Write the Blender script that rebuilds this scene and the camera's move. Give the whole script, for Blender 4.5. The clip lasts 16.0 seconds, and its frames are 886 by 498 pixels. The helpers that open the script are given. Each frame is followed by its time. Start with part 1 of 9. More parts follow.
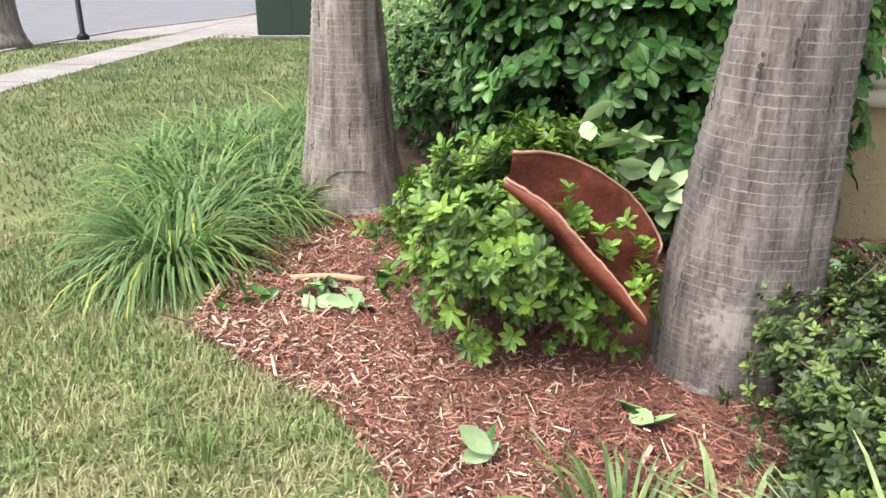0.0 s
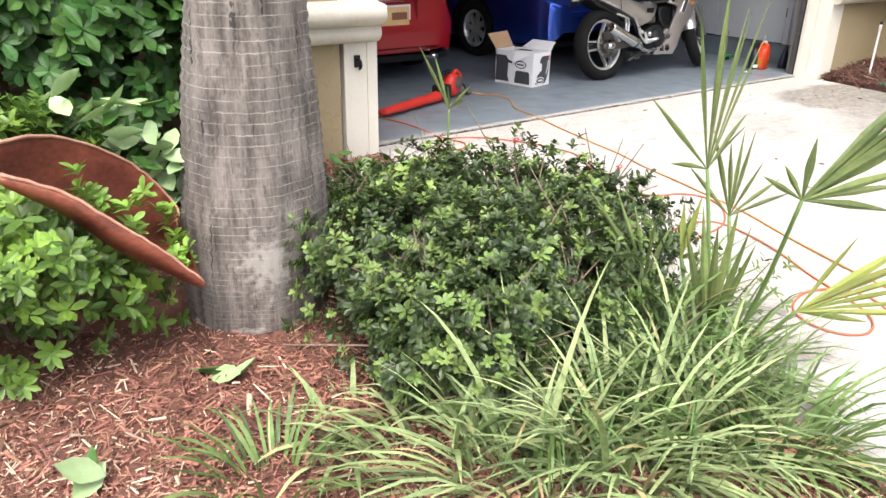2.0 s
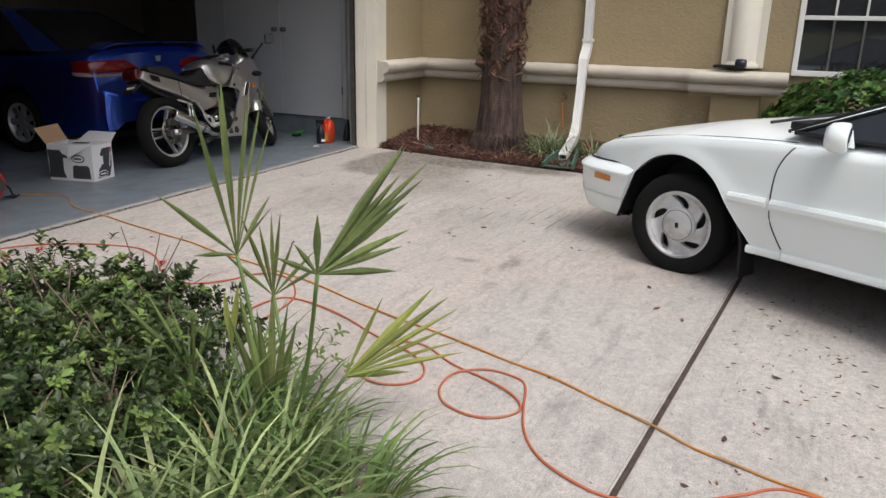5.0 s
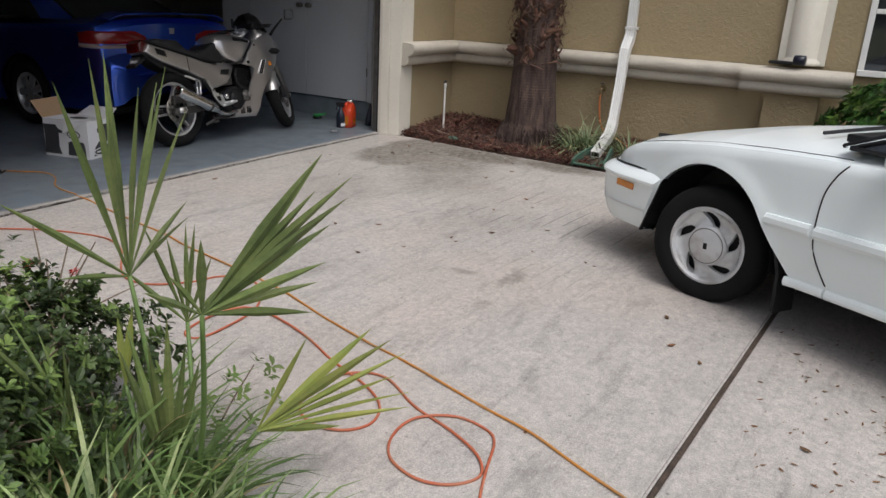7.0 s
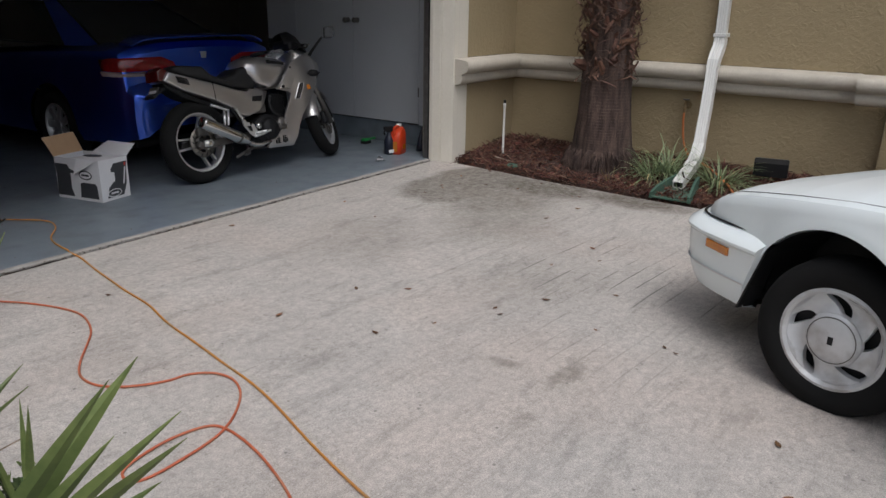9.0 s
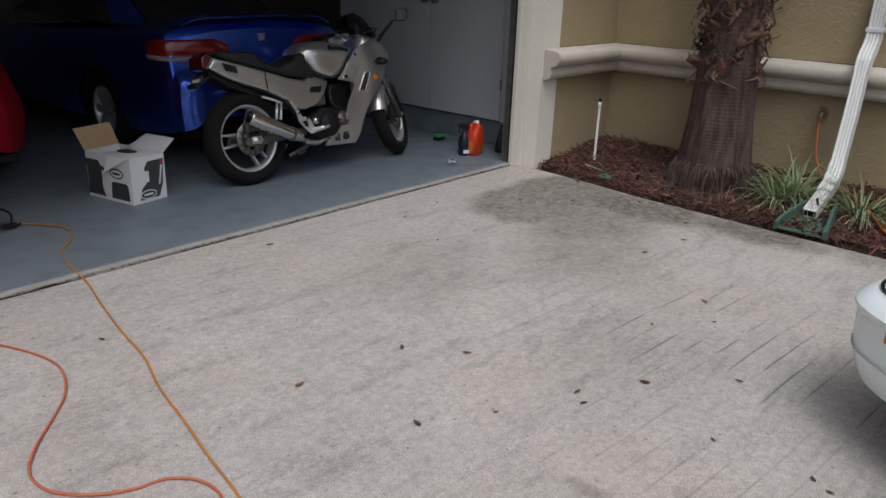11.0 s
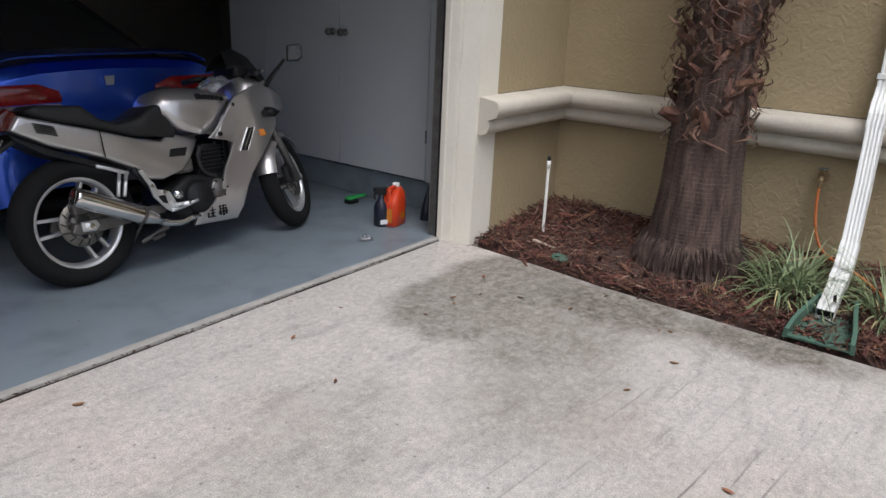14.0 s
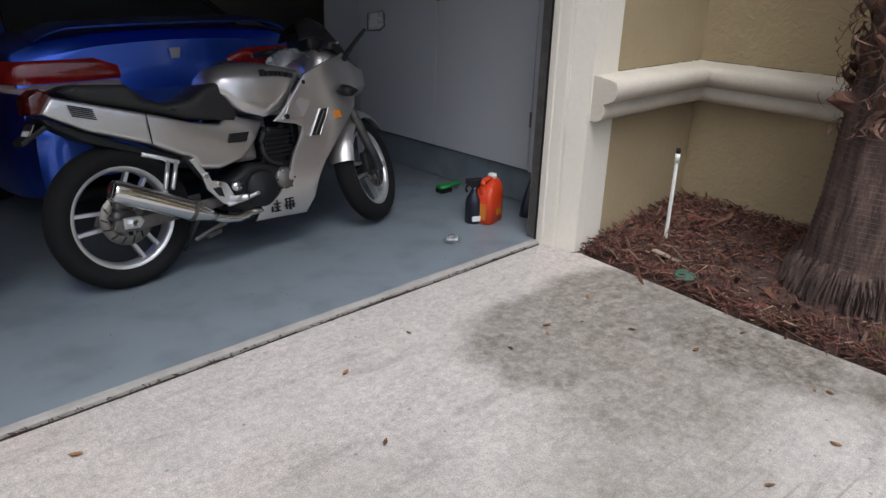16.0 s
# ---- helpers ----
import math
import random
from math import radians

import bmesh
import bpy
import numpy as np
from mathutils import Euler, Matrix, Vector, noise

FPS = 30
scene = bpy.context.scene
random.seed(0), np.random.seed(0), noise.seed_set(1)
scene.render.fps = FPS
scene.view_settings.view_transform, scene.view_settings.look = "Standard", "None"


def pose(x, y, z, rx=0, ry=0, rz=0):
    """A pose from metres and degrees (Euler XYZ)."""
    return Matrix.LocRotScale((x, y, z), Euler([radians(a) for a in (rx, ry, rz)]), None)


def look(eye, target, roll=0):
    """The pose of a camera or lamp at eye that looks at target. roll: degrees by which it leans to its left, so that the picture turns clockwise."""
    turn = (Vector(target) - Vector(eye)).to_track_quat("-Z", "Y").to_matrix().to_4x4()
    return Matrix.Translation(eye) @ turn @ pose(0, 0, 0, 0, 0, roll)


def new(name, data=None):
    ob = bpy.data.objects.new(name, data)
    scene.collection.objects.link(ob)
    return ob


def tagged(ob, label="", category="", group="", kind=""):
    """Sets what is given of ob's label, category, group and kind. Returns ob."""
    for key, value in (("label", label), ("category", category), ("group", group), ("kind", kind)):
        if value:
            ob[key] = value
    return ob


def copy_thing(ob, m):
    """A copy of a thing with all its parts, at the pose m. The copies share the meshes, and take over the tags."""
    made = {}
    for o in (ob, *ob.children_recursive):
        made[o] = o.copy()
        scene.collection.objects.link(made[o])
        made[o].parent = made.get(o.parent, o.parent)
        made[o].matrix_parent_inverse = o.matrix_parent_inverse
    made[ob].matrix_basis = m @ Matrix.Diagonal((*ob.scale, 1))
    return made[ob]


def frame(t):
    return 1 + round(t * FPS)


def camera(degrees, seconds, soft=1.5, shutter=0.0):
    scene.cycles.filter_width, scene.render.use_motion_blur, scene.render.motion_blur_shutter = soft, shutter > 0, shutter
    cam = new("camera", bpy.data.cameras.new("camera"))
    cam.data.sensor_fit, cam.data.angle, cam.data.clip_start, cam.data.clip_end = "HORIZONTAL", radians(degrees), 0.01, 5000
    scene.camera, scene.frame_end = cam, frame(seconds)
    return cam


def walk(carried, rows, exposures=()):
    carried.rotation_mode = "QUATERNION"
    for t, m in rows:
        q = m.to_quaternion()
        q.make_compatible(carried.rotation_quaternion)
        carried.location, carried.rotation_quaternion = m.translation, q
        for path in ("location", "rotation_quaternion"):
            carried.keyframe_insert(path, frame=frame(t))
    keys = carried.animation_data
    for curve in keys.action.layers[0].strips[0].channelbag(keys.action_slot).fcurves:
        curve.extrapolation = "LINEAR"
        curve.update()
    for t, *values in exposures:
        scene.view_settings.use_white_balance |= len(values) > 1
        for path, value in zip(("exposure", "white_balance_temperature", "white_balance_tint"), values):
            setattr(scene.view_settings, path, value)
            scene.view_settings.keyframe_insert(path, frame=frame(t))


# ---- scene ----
cam = camera(61.4, 16.0)
PATH = [
    (0, (-6.881, -4.131, 1.336), (-7.25, -2.304, 0.611), 0.7),
    (0.5, (-7.027, -3.977, 1.332), (-7.248, -2.132, 0.593), 1.2),
    (1, (-7.183, -3.985, 1.326), (-7.12, -2.105, 0.646), 0.7),
    (1.5, (-7.3, -4.059, 1.302), (-6.709, -2.331, 0.488), -3.1),
    (2, (-7.281, -4.08, 1.312), (-6.203, -2.593, 0.521), 1.0),
    (2.5, (-7.22, -4.131, 1.325), (-5.81, -2.899, 0.623), 0.6),
    (3, (-7.106, -4.209, 1.293), (-5.495, -3.21, 0.654), 1.7),
    (3.5, (-7.066, -4.216, 1.312), (-5.444, -3.273, 0.619), 2.5),
    (4, (-7.003, -4.26, 1.296), (-5.316, -3.438, 0.607), 1.6),
    (4.5, (-7.045, -4.269, 1.361), (-5.295, -3.559, 0.701), -1.0),
    (4.7, (-7.052, -4.245, 1.346), (-5.296, -3.5, 0.743), 0.4),
    (6.8, (-6.513, -4.322, 1.333), (-4.873, -3.37, 0.698), 1.0),
    (7, (-6.446, -4.281, 1.337), (-4.774, -3.383, 0.706), 3.1),
    (7.5, (-6.298, -4.247, 1.371), (-4.581, -3.404, 0.787), 2.4),
    (8, (-6.128, -4.21, 1.389), (-4.468, -3.251, 0.819), 0.8),
    (8.2, (-5.991, -4.193, 1.394), (-4.392, -3.14, 0.815), -0.0),
    (10.3, (-5.096, -3.612, 1.425), (-3.571, -2.524, 0.727), 2.3),
    (10.5, (-5.015, -3.593, 1.437), (-3.557, -2.415, 0.742), 1.6),
    (11, (-4.818, -3.499, 1.436), (-3.403, -2.267, 0.745), 2.0),
    (11.5, (-4.622, -3.272, 1.474), (-3.191, -2.04, 0.815), 2.3),
    (12, (-4.501, -3.161, 1.476), (-3.057, -1.895, 0.919), 2.3),
    (12.5, (-4.302, -3.074, 1.471), (-2.865, -1.8, 0.91), 0.5),
    (13, (-4.108, -2.998, 1.477), (-2.676, -1.729, 0.893), 0.3),
    (13.5, (-3.909, -2.892, 1.457), (-2.428, -1.705, 0.826), 1.2),
    (14, (-3.709, -2.702, 1.466), (-2.17, -1.593, 0.834), 2.6),
    (14.5, (-3.618, -2.595, 1.454), (-2.132, -1.413, 0.825), 0.4),
    (15, (-3.434, -2.53, 1.465), (-2.077, -1.225, 0.792), 1.1),
    (15.5, (-3.255, -2.459, 1.46), (-1.999, -1.069, 0.757), 1.2),
    (16, (-3.069, -2.346, 1.453), (-1.759, -1.024, 0.721), 1.8),
]
walk(cam, [(t, look(eye, target, roll)) for t, eye, target, roll in PATH], exposures=[(0, 1.36, 6300, 10), (0.5, 1.41, 6320, 10), (1.0, 1.48, 6350, 10), (1.5, 1.63, 6350, 10), (2.0, 1.51, 6350, 10), (2.5, 1.25, 6550, 10), (3.0, 0.65, 6400, 10), (3.5, 0.42, 6400, 10), (4.5, 0.31, 6400, 10), (7, 0.03, 6250, 10), (8, -0.06, 6200, 10), (10.5, -0.24, 6050, 10), (11.0, -0.19, 6050, 10), (11.5, -0.12, 6050, 10), (12.0, -0.08, 6050, 10), (12.5, 0.15, 6000, 10), (13.5, 0.35, 6000, 10), (16, 0.38, 5950, 10)])

# ---- world, sun ----
world = bpy.data.worlds.new("overcast_sky")
scene.world = world
world.use_nodes = True
wn, wl = world.node_tree.nodes, world.node_tree.links
wn.clear()
sky = wn.new("ShaderNodeTexSky")
sky.sky_type = "NISHITA"
sky.sun_disc = False
sky.sun_elevation, sky.sun_rotation = radians(62), radians(221)
sky.air_density, sky.dust_density, sky.ozone_density = 1.0, 6.0, 1.0
hsv = wn.new("ShaderNodeHueSaturation")
hsv.inputs["Saturation"].default_value = 0.55
bg = wn.new("ShaderNodeBackground")
bg.inputs["Strength"].default_value = 0.13
wo = wn.new("ShaderNodeOutputWorld")
wl.new(sky.outputs[0], hsv.inputs["Color"])
wl.new(hsv.outputs[0], bg.inputs["Color"])
wl.new(bg.outputs[0], wo.inputs["Surface"])
sun_data = bpy.data.lights.new("sun", "SUN")
sun_data.energy, sun_data.angle, sun_data.color = 1.0, radians(25), (1.0, 0.98, 0.95)
sun_lamp = new("sun", sun_data)
sun_lamp.matrix_world = look((-14, -16, 40), (0, 0, 0))


# ---- materials ----
def mat(name, c1, c2=None, rough=0.6, metal=0.0, scale=4.0, bump=0.0, bscale=60.0, rand=0.0, island=0.0,
        translucent=0.0, coat=0.0, spec=0.5, stretch=(1, 1, 1), sharp=0.5, rough2=None, transmission=0.0, c3=None, scale3=1.0):
    """A surface with colour varied at two scales, fine relief and, where asked, a shift from piece to piece."""
    m = bpy.data.materials.new(name)
    m.use_nodes = True
    n, l = m.node_tree.nodes, m.node_tree.links
    b = n["Principled BSDF"]
    c2 = c2 or tuple(v * 0.75 for v in c1)
    geo = n.new("ShaderNodeNewGeometry")
    mp = n.new("ShaderNodeMapping")
    mp.inputs["Scale"].default_value = stretch
    l.new(geo.outputs["Position"], mp.inputs["Vector"])
    big, fine = n.new("ShaderNodeTexNoise"), n.new("ShaderNodeTexNoise")
    big.inputs["Scale"].default_value, big.inputs["Detail"].default_value = scale, 8
    fine.inputs["Scale"].default_value, fine.inputs["Detail"].default_value = bscale, 4
    l.new(mp.outputs[0], big.inputs["Vector"])
    l.new(mp.outputs[0], fine.inputs["Vector"])
    both = n.new("ShaderNodeMix")
    both.inputs["Factor"].default_value = 0.35
    l.new(big.outputs["Fac"], both.inputs["A"])
    l.new(fine.outputs["Fac"], both.inputs["B"])
    ramp = n.new("ShaderNodeValToRGB")
    ramp.color_ramp.elements[0].position = 0.5 - sharp * 0.4
    ramp.color_ramp.elements[1].position = 0.5 + sharp * 0.4
    ramp.color_ramp.elements[0].color = (*c2, 1)
    ramp.color_ramp.elements[1].color = (*c1, 1)
    l.new(both.outputs["Result"], ramp.inputs["Fac"])
    colour = ramp.outputs["Color"]
    if c3:
        far = n.new("ShaderNodeTexNoise")
        far.inputs["Scale"].default_value, far.inputs["Detail"].default_value = scale3, 6
        l.new(geo.outputs["Position"], far.inputs["Vector"])
        fr = n.new("ShaderNodeValToRGB")
        fr.color_ramp.elements[0].position, fr.color_ramp.elements[1].position = 0.48, 0.66
        l.new(far.outputs["Fac"], fr.inputs["Fac"])
        mx = n.new("ShaderNodeMix")
        mx.data_type = "RGBA"
        l.new(fr.outputs["Color"], mx.inputs["Factor"])
        l.new(colour, mx.inputs[6])
        mx.inputs[7].default_value = (*c3, 1)
        colour = mx.outputs[2]
    if rand or island:
        h = n.new("ShaderNodeHueSaturation")
        mr, mh = n.new("ShaderNodeMapRange"), n.new("ShaderNodeMapRange")
        amount = rand or island
        if island:
            source = geo.outputs["Random Per Island"]
        else:
            source = n.new("ShaderNodeObjectInfo").outputs["Random"]
        l.new(source, mr.inputs["Value"])
        mr.inputs["To Min"].default_value, mr.inputs["To Max"].default_value = 1 - amount, 1 + amount
        l.new(mr.outputs[0], h.inputs["Value"])
        scr = n.new("ShaderNodeMath")
        scr.operation = "MULTIPLY"
        scr.inputs[1].default_value = 7.13
        fr2 = n.new("ShaderNodeMath")
        fr2.operation = "FRACT"
        l.new(source, scr.inputs[0])
        l.new(scr.outputs[0], fr2.inputs[0])
        l.new(fr2.outputs[0], mh.inputs["Value"])
        mh.inputs["To Min"].default_value, mh.inputs["To Max"].default_value = 0.5 - amount * 0.025, 0.5 + amount * 0.025
        l.new(mh.outputs[0], h.inputs["Hue"])
        l.new(colour, h.inputs["Color"])
        colour = h.outputs["Color"]
    l.new(colour, b.inputs["Base Color"])
    b.inputs["Metallic"].default_value = metal
    b.inputs["Specular IOR Level"].default_value = spec
    b.inputs["Coat Weight"].default_value = coat
    b.inputs["Coat Roughness"].default_value = 0.05
    b.inputs["Transmission Weight"].default_value = transmission
    rr = n.new("ShaderNodeMapRange")
    l.new(both.outputs["Result"], rr.inputs["Value"])
    rr.inputs["From Min"].default_value, rr.inputs["From Max"].default_value = 0.3, 0.7
    rr.inputs["To Min"].default_value = rough
    rr.inputs["To Max"].default_value = rough2 if rough2 is not None else rough if coat else min(1, rough * 1.25)
    l.new(rr.outputs[0], b.inputs["Roughness"])
    if bump:
        bp = n.new("ShaderNodeBump")
        bp.inputs["Strength"].default_value = min(1.0, bump)
        bp.inputs["Distance"].default_value = 0.01
        l.new(both.outputs["Result"], bp.inputs["Height"])
        l.new(bp.outputs[0], b.inputs["Normal"])
    if translucent:
        tr = n.new("ShaderNodeBsdfTranslucent")
        l.new(colour, tr.inputs["Color"])
        mixs = n.new("ShaderNodeMixShader")
        mixs.inputs[0].default_value = translucent
        l.new(b.outputs[0], mixs.inputs[1])
        l.new(tr.outputs[0], mixs.inputs[2])
        l.new(mixs.outputs[0], n["Material Output"].inputs["Surface"])
    return m


def concrete_mat(name, light, dark, stain, streak=0.5, patch=True):
    """Old broom-finished concrete: grain, cloudy stains, thin dark streaks and one damp, mildewed patch."""
    m = mat(name, light, dark, rough=0.85, scale=2.2, bump=0.18, bscale=140, sharp=0.9, c3=stain, scale3=0.9)
    n, l = m.node_tree.nodes, m.node_tree.links
    b = n["Principled BSDF"]
    colour = b.inputs["Base Color"].links[0].from_socket
    geo = n.new("ShaderNodeNewGeometry")
    mp = n.new("ShaderNodeMapping")
    mp.inputs["Rotation"].default_value = (0, 0, radians(5))
    l.new(geo.outputs["Position"], mp.inputs["Vector"])
    # cloudy mottling and grit
    for sc, lo, hi in ((1.4, 0.91, 1.07), (8.0, 0.94, 1.05), (34.0, 0.82, 1.14), (190.0, 0.68, 1.28)):
        cl = n.new("ShaderNodeTexNoise")
        cl.inputs["Scale"].default_value, cl.inputs["Detail"].default_value, cl.inputs["Roughness"].default_value = sc, 6, 0.7
        l.new(geo.outputs["Position"], cl.inputs["Vector"])
        cr_ = n.new("ShaderNodeMapRange")
        cr_.inputs["From Min"].default_value, cr_.inputs["From Max"].default_value = 0.33, 0.67
        cr_.inputs["To Min"].default_value, cr_.inputs["To Max"].default_value = lo, hi
        l.new(cl.outputs["Fac"], cr_.inputs["Value"])
        mm_ = n.new("ShaderNodeVectorMath")
        mm_.operation = "SCALE"
        l.new(colour, mm_.inputs[0])
        l.new(cr_.outputs[0], mm_.inputs["Scale"])
        colour = mm_.outputs[0]
    # soft grey smears drawn out along the broom's strokes
    sm = n.new("ShaderNodeMapping")
    sm.inputs["Rotation"].default_value, sm.inputs["Scale"].default_value = (0, 0, radians(5)), (1.1, 4.2, 1)
    l.new(geo.outputs["Position"], sm.inputs["Vector"])
    for sc, lo, hi, dim in ((1.7, 0.53, 0.68, 0.74), (6.5, 0.57, 0.70, 0.78)):
        sn_ = n.new("ShaderNodeTexNoise")
        sn_.inputs["Scale"].default_value, sn_.inputs["Detail"].default_value, sn_.inputs["Roughness"].default_value = sc, 9, 0.72
        l.new(sm.outputs[0], sn_.inputs["Vector"])
        sg = n.new("ShaderNodeMapRange")
        sg.inputs["From Min"].default_value, sg.inputs["From Max"].default_value = lo, hi
        sg.inputs["To Min"].default_value, sg.inputs["To Max"].default_value = 1.02, dim
        l.new(sn_.outputs["Fac"], sg.inputs["Value"])
        sv = n.new("ShaderNodeVectorMath")
        sv.operation = "SCALE"
        l.new(colour, sv.inputs[0])
        l.new(sg.outputs[0], sv.inputs["Scale"])
        colour = sv.outputs[0]
    # thin broken grooves left by the finishing broom
    gw = n.new("ShaderNodeTexWave")
    gw.bands_direction = "Y"
    gw.inputs["Scale"].default_value, gw.inputs["Distortion"].default_value = 3.1, 1.6
    gw.inputs["Detail"].default_value, gw.inputs["Detail Scale"].default_value = 2, 0.4
    l.new(mp.outputs[0], gw.inputs["Vector"])
    gr = n.new("ShaderNodeValToRGB")
    gr.color_ramp.elements[0].position, gr.color_ramp.elements[1].position = 0.972, 0.997
    l.new(gw.outputs["Fac"], gr.inputs["Fac"])
    br_ = n.new("ShaderNodeMapping")
    br_.inputs["Scale"].default_value = (1.6, 14, 1)
    l.new(mp.outputs[0], br_.inputs["Vector"])
    st = n.new("ShaderNodeTexNoise")
    st.inputs["Scale"].default_value, st.inputs["Detail"].default_value = 1.6, 8
    l.new(br_.outputs[0], st.inputs["Vector"])
    sk = n.new("ShaderNodeValToRGB")
    sk.color_ramp.elements[0].position, sk.color_ramp.elements[1].position = 0.46, 0.56
    l.new(st.outputs["Fac"], sk.inputs["Fac"])
    sr = n.new("ShaderNodeMath")
    sr.operation = "MULTIPLY"
    l.new(gr.outputs["Color"], sr.inputs[0])
    l.new(sk.outputs["Color"], sr.inputs[1])
    area = n.new("ShaderNodeTexNoise")
    area.inputs["Scale"].default_value = 0.7
    l.new(geo.outputs["Position"], area.inputs["Vector"])
    ar = n.new("ShaderNodeValToRGB")
    ar.color_ramp.elements[0].position, ar.color_ramp.elements[1].position = 0.36, 0.54
    l.new(area.outputs["Fac"], ar.inputs["Fac"])
    mul = n.new("ShaderNodeMath")
    mul.operation = "MULTIPLY"
    l.new(sr.outputs[0], mul.inputs[0])
    l.new(ar.outputs["Color"], mul.inputs[1])
    worn = n.new("ShaderNodeVectorMath")
    worn.operation = "DISTANCE"
    worn.inputs[1].default_value = (-1.6, -2.9, 0)
    l.new(geo.outputs["Position"], worn.inputs[0])
    wr = n.new("ShaderNodeMapRange")
    wr.inputs["From Min"].default_value, wr.inputs["From Max"].default_value = 0.8, 1.6
    wr.inputs["To Min"].default_value, wr.inputs["To Max"].default_value = 1.2 * streak, 0.2 * streak
    l.new(worn.outputs["Value"], wr.inputs["Value"])
    mul2 = n.new("ShaderNodeMath")
    mul2.operation = "MULTIPLY"
    l.new(mul.outputs[0], mul2.inputs[0])
    l.new(wr.outputs[0], mul2.inputs[1])
    mx = n.new("ShaderNodeMix")
    mx.data_type = "RGBA"
    l.new(mul2.outputs[0], mx.inputs["Factor"])
    l.new(colour, mx.inputs[6])
    mx.inputs[7].default_value = (*(v * 0.38 for v in dark), 1)
    colour = mx.outputs[2]
    # pale aggregate and dark pits
    vo = n.new("ShaderNodeTexVoronoi")
    vo.inputs["Scale"].default_value = 60
    l.new(geo.outputs["Position"], vo.inputs["Vector"])
    vr = n.new("ShaderNodeValToRGB")
    vr.color_ramp.elements[0].position, vr.color_ramp.elements[1].position = 0.1, 0.22
    vr.color_ramp.elements[0].color, vr.color_ramp.elements[1].color = (1, 1, 1, 1), (0, 0, 0, 1)
    l.new(vo.outputs["Distance"], vr.inputs["Fac"])
    vm = n.new("ShaderNodeMath")
    vm.operation = "MULTIPLY"
    vm.inputs[1].default_value = 0.8
    l.new(vr.outputs["Color"], vm.inputs[0])
    wh = n.new("ShaderNodeMix")
    wh.data_type = "RGBA"
    l.new(vo.outputs["Color"], wh.inputs["Factor"])
    wh.inputs[6].default_value = (*(v * 0.5 for v in dark), 1)
    wh.inputs[7].default_value = (*(min(0.8, v * 1.35) for v in light), 1)
    mx2 = n.new("ShaderNodeMix")
    mx2.data_type = "RGBA"
    l.new(vm.outputs[0], mx2.inputs["Factor"])
    l.new(colour, mx2.inputs[6])
    l.new(wh.outputs[2], mx2.inputs[7])
    colour = mx2.outputs[2]
    # sparse larger stones and pits
    for sc, cut, tone in ((17.0, 0.62, tuple(v * 0.42 for v in dark)), (27.0, 0.62, tuple(min(0.8, v * 1.3) for v in light))):
        sp = n.new("ShaderNodeTexVoronoi")
        sp.inputs["Scale"].default_value = sc
        l.new(geo.outputs["Position"], sp.inputs["Vector"])
        near_ = n.new("ShaderNodeMapRange")
        near_.inputs["From Min"].default_value, near_.inputs["From Max"].default_value = 0.07, 0.13
        near_.inputs["To Min"].default_value, near_.inputs["To Max"].default_value = 0.75, 0.0
        l.new(sp.outputs["Distance"], near_.inputs["Value"])
        few = n.new("ShaderNodeMath")
        few.operation = "GREATER_THAN"
        few.inputs[1].default_value = cut
        l.new(sp.outputs["Color"], few.inputs[0])
        both_ = n.new("ShaderNodeMath")
        both_.operation = "MULTIPLY"
        l.new(near_.outputs[0], both_.inputs[0])
        l.new(few.outputs[0], both_.inputs[1])
        mp2 = n.new("ShaderNodeMix")
        mp2.data_type = "RGBA"
        l.new(both_.outputs[0], mp2.inputs["Factor"])
        l.new(colour, mp2.inputs[6])
        mp2.inputs[7].default_value = (*tone, 1)
        colour = mp2.outputs[2]
    if patch:
        warp = n.new("ShaderNodeTexNoise")
        warp.inputs["Scale"].default_value, warp.inputs["Detail"].default_value, warp.inputs["Roughness"].default_value = 5.0, 8, 0.65
        l.new(geo.outputs["Position"], warp.inputs["Vector"])
        sep = n.new("ShaderNodeVectorMath")
        sep.operation = "MULTIPLY_ADD"
        sep.inputs[1].default_value = (0.3, 0.3, 0)
        l.new(warp.outputs["Color"], sep.inputs[0])
        l.new(geo.outputs["Position"], sep.inputs[2])
        total = None
        for cx, cy, rx, ry, w, soft in ((-0.66, -0.74, 0.58, 0.42, 0.62, 0.82), (-0.26, -0.76, 0.46, 0.44, 0.68, 0.75), (-1.03, -0.60, 0.22, 0.15, 0.72, 0.25), (-0.78, -0.46, 0.42, 0.09, 0.66, 0.2), (-0.24, -1.30, 0.42, 0.72, 0.80, 0.35), (-0.16, -2.05, 0.28, 0.60, 0.80, 0.35), (-0.80, -1.25, 0.70, 0.50, 0.55, 0.3), (-1.30, -1.50, 0.8, 0.6, 0.36, 0.1),
                                   (-2.15, -1.05, 0.75, 0.50, 0.20, 0.2), (-0.1, -3.0, 0.3, 0.9, 0.5, 0.3), (-3.02, -2.85, 0.20, 0.06, 0.5, 0.1), (-3.42, -2.88, 0.10, 0.06, 0.42, 0.1), (-3.1, -2.60, 0.06, 0.12, 0.45, 0.1), (-2.0, -2.2, 0.8, 0.5, 0.18, 0.2)):
            d = n.new("ShaderNodeVectorMath")
            d.operation = "SUBTRACT"
            d.inputs[1].default_value = (cx + 0.15, cy + 0.15, 0)
            l.new(sep.outputs[0], d.inputs[0])
            s = n.new("ShaderNodeVectorMath")
            s.operation = "MULTIPLY"
            s.inputs[1].default_value = (1 / rx, 1 / ry, 0)
            l.new(d.outputs[0], s.inputs[0])
            ln = n.new("ShaderNodeVectorMath")
            ln.operation = "LENGTH"
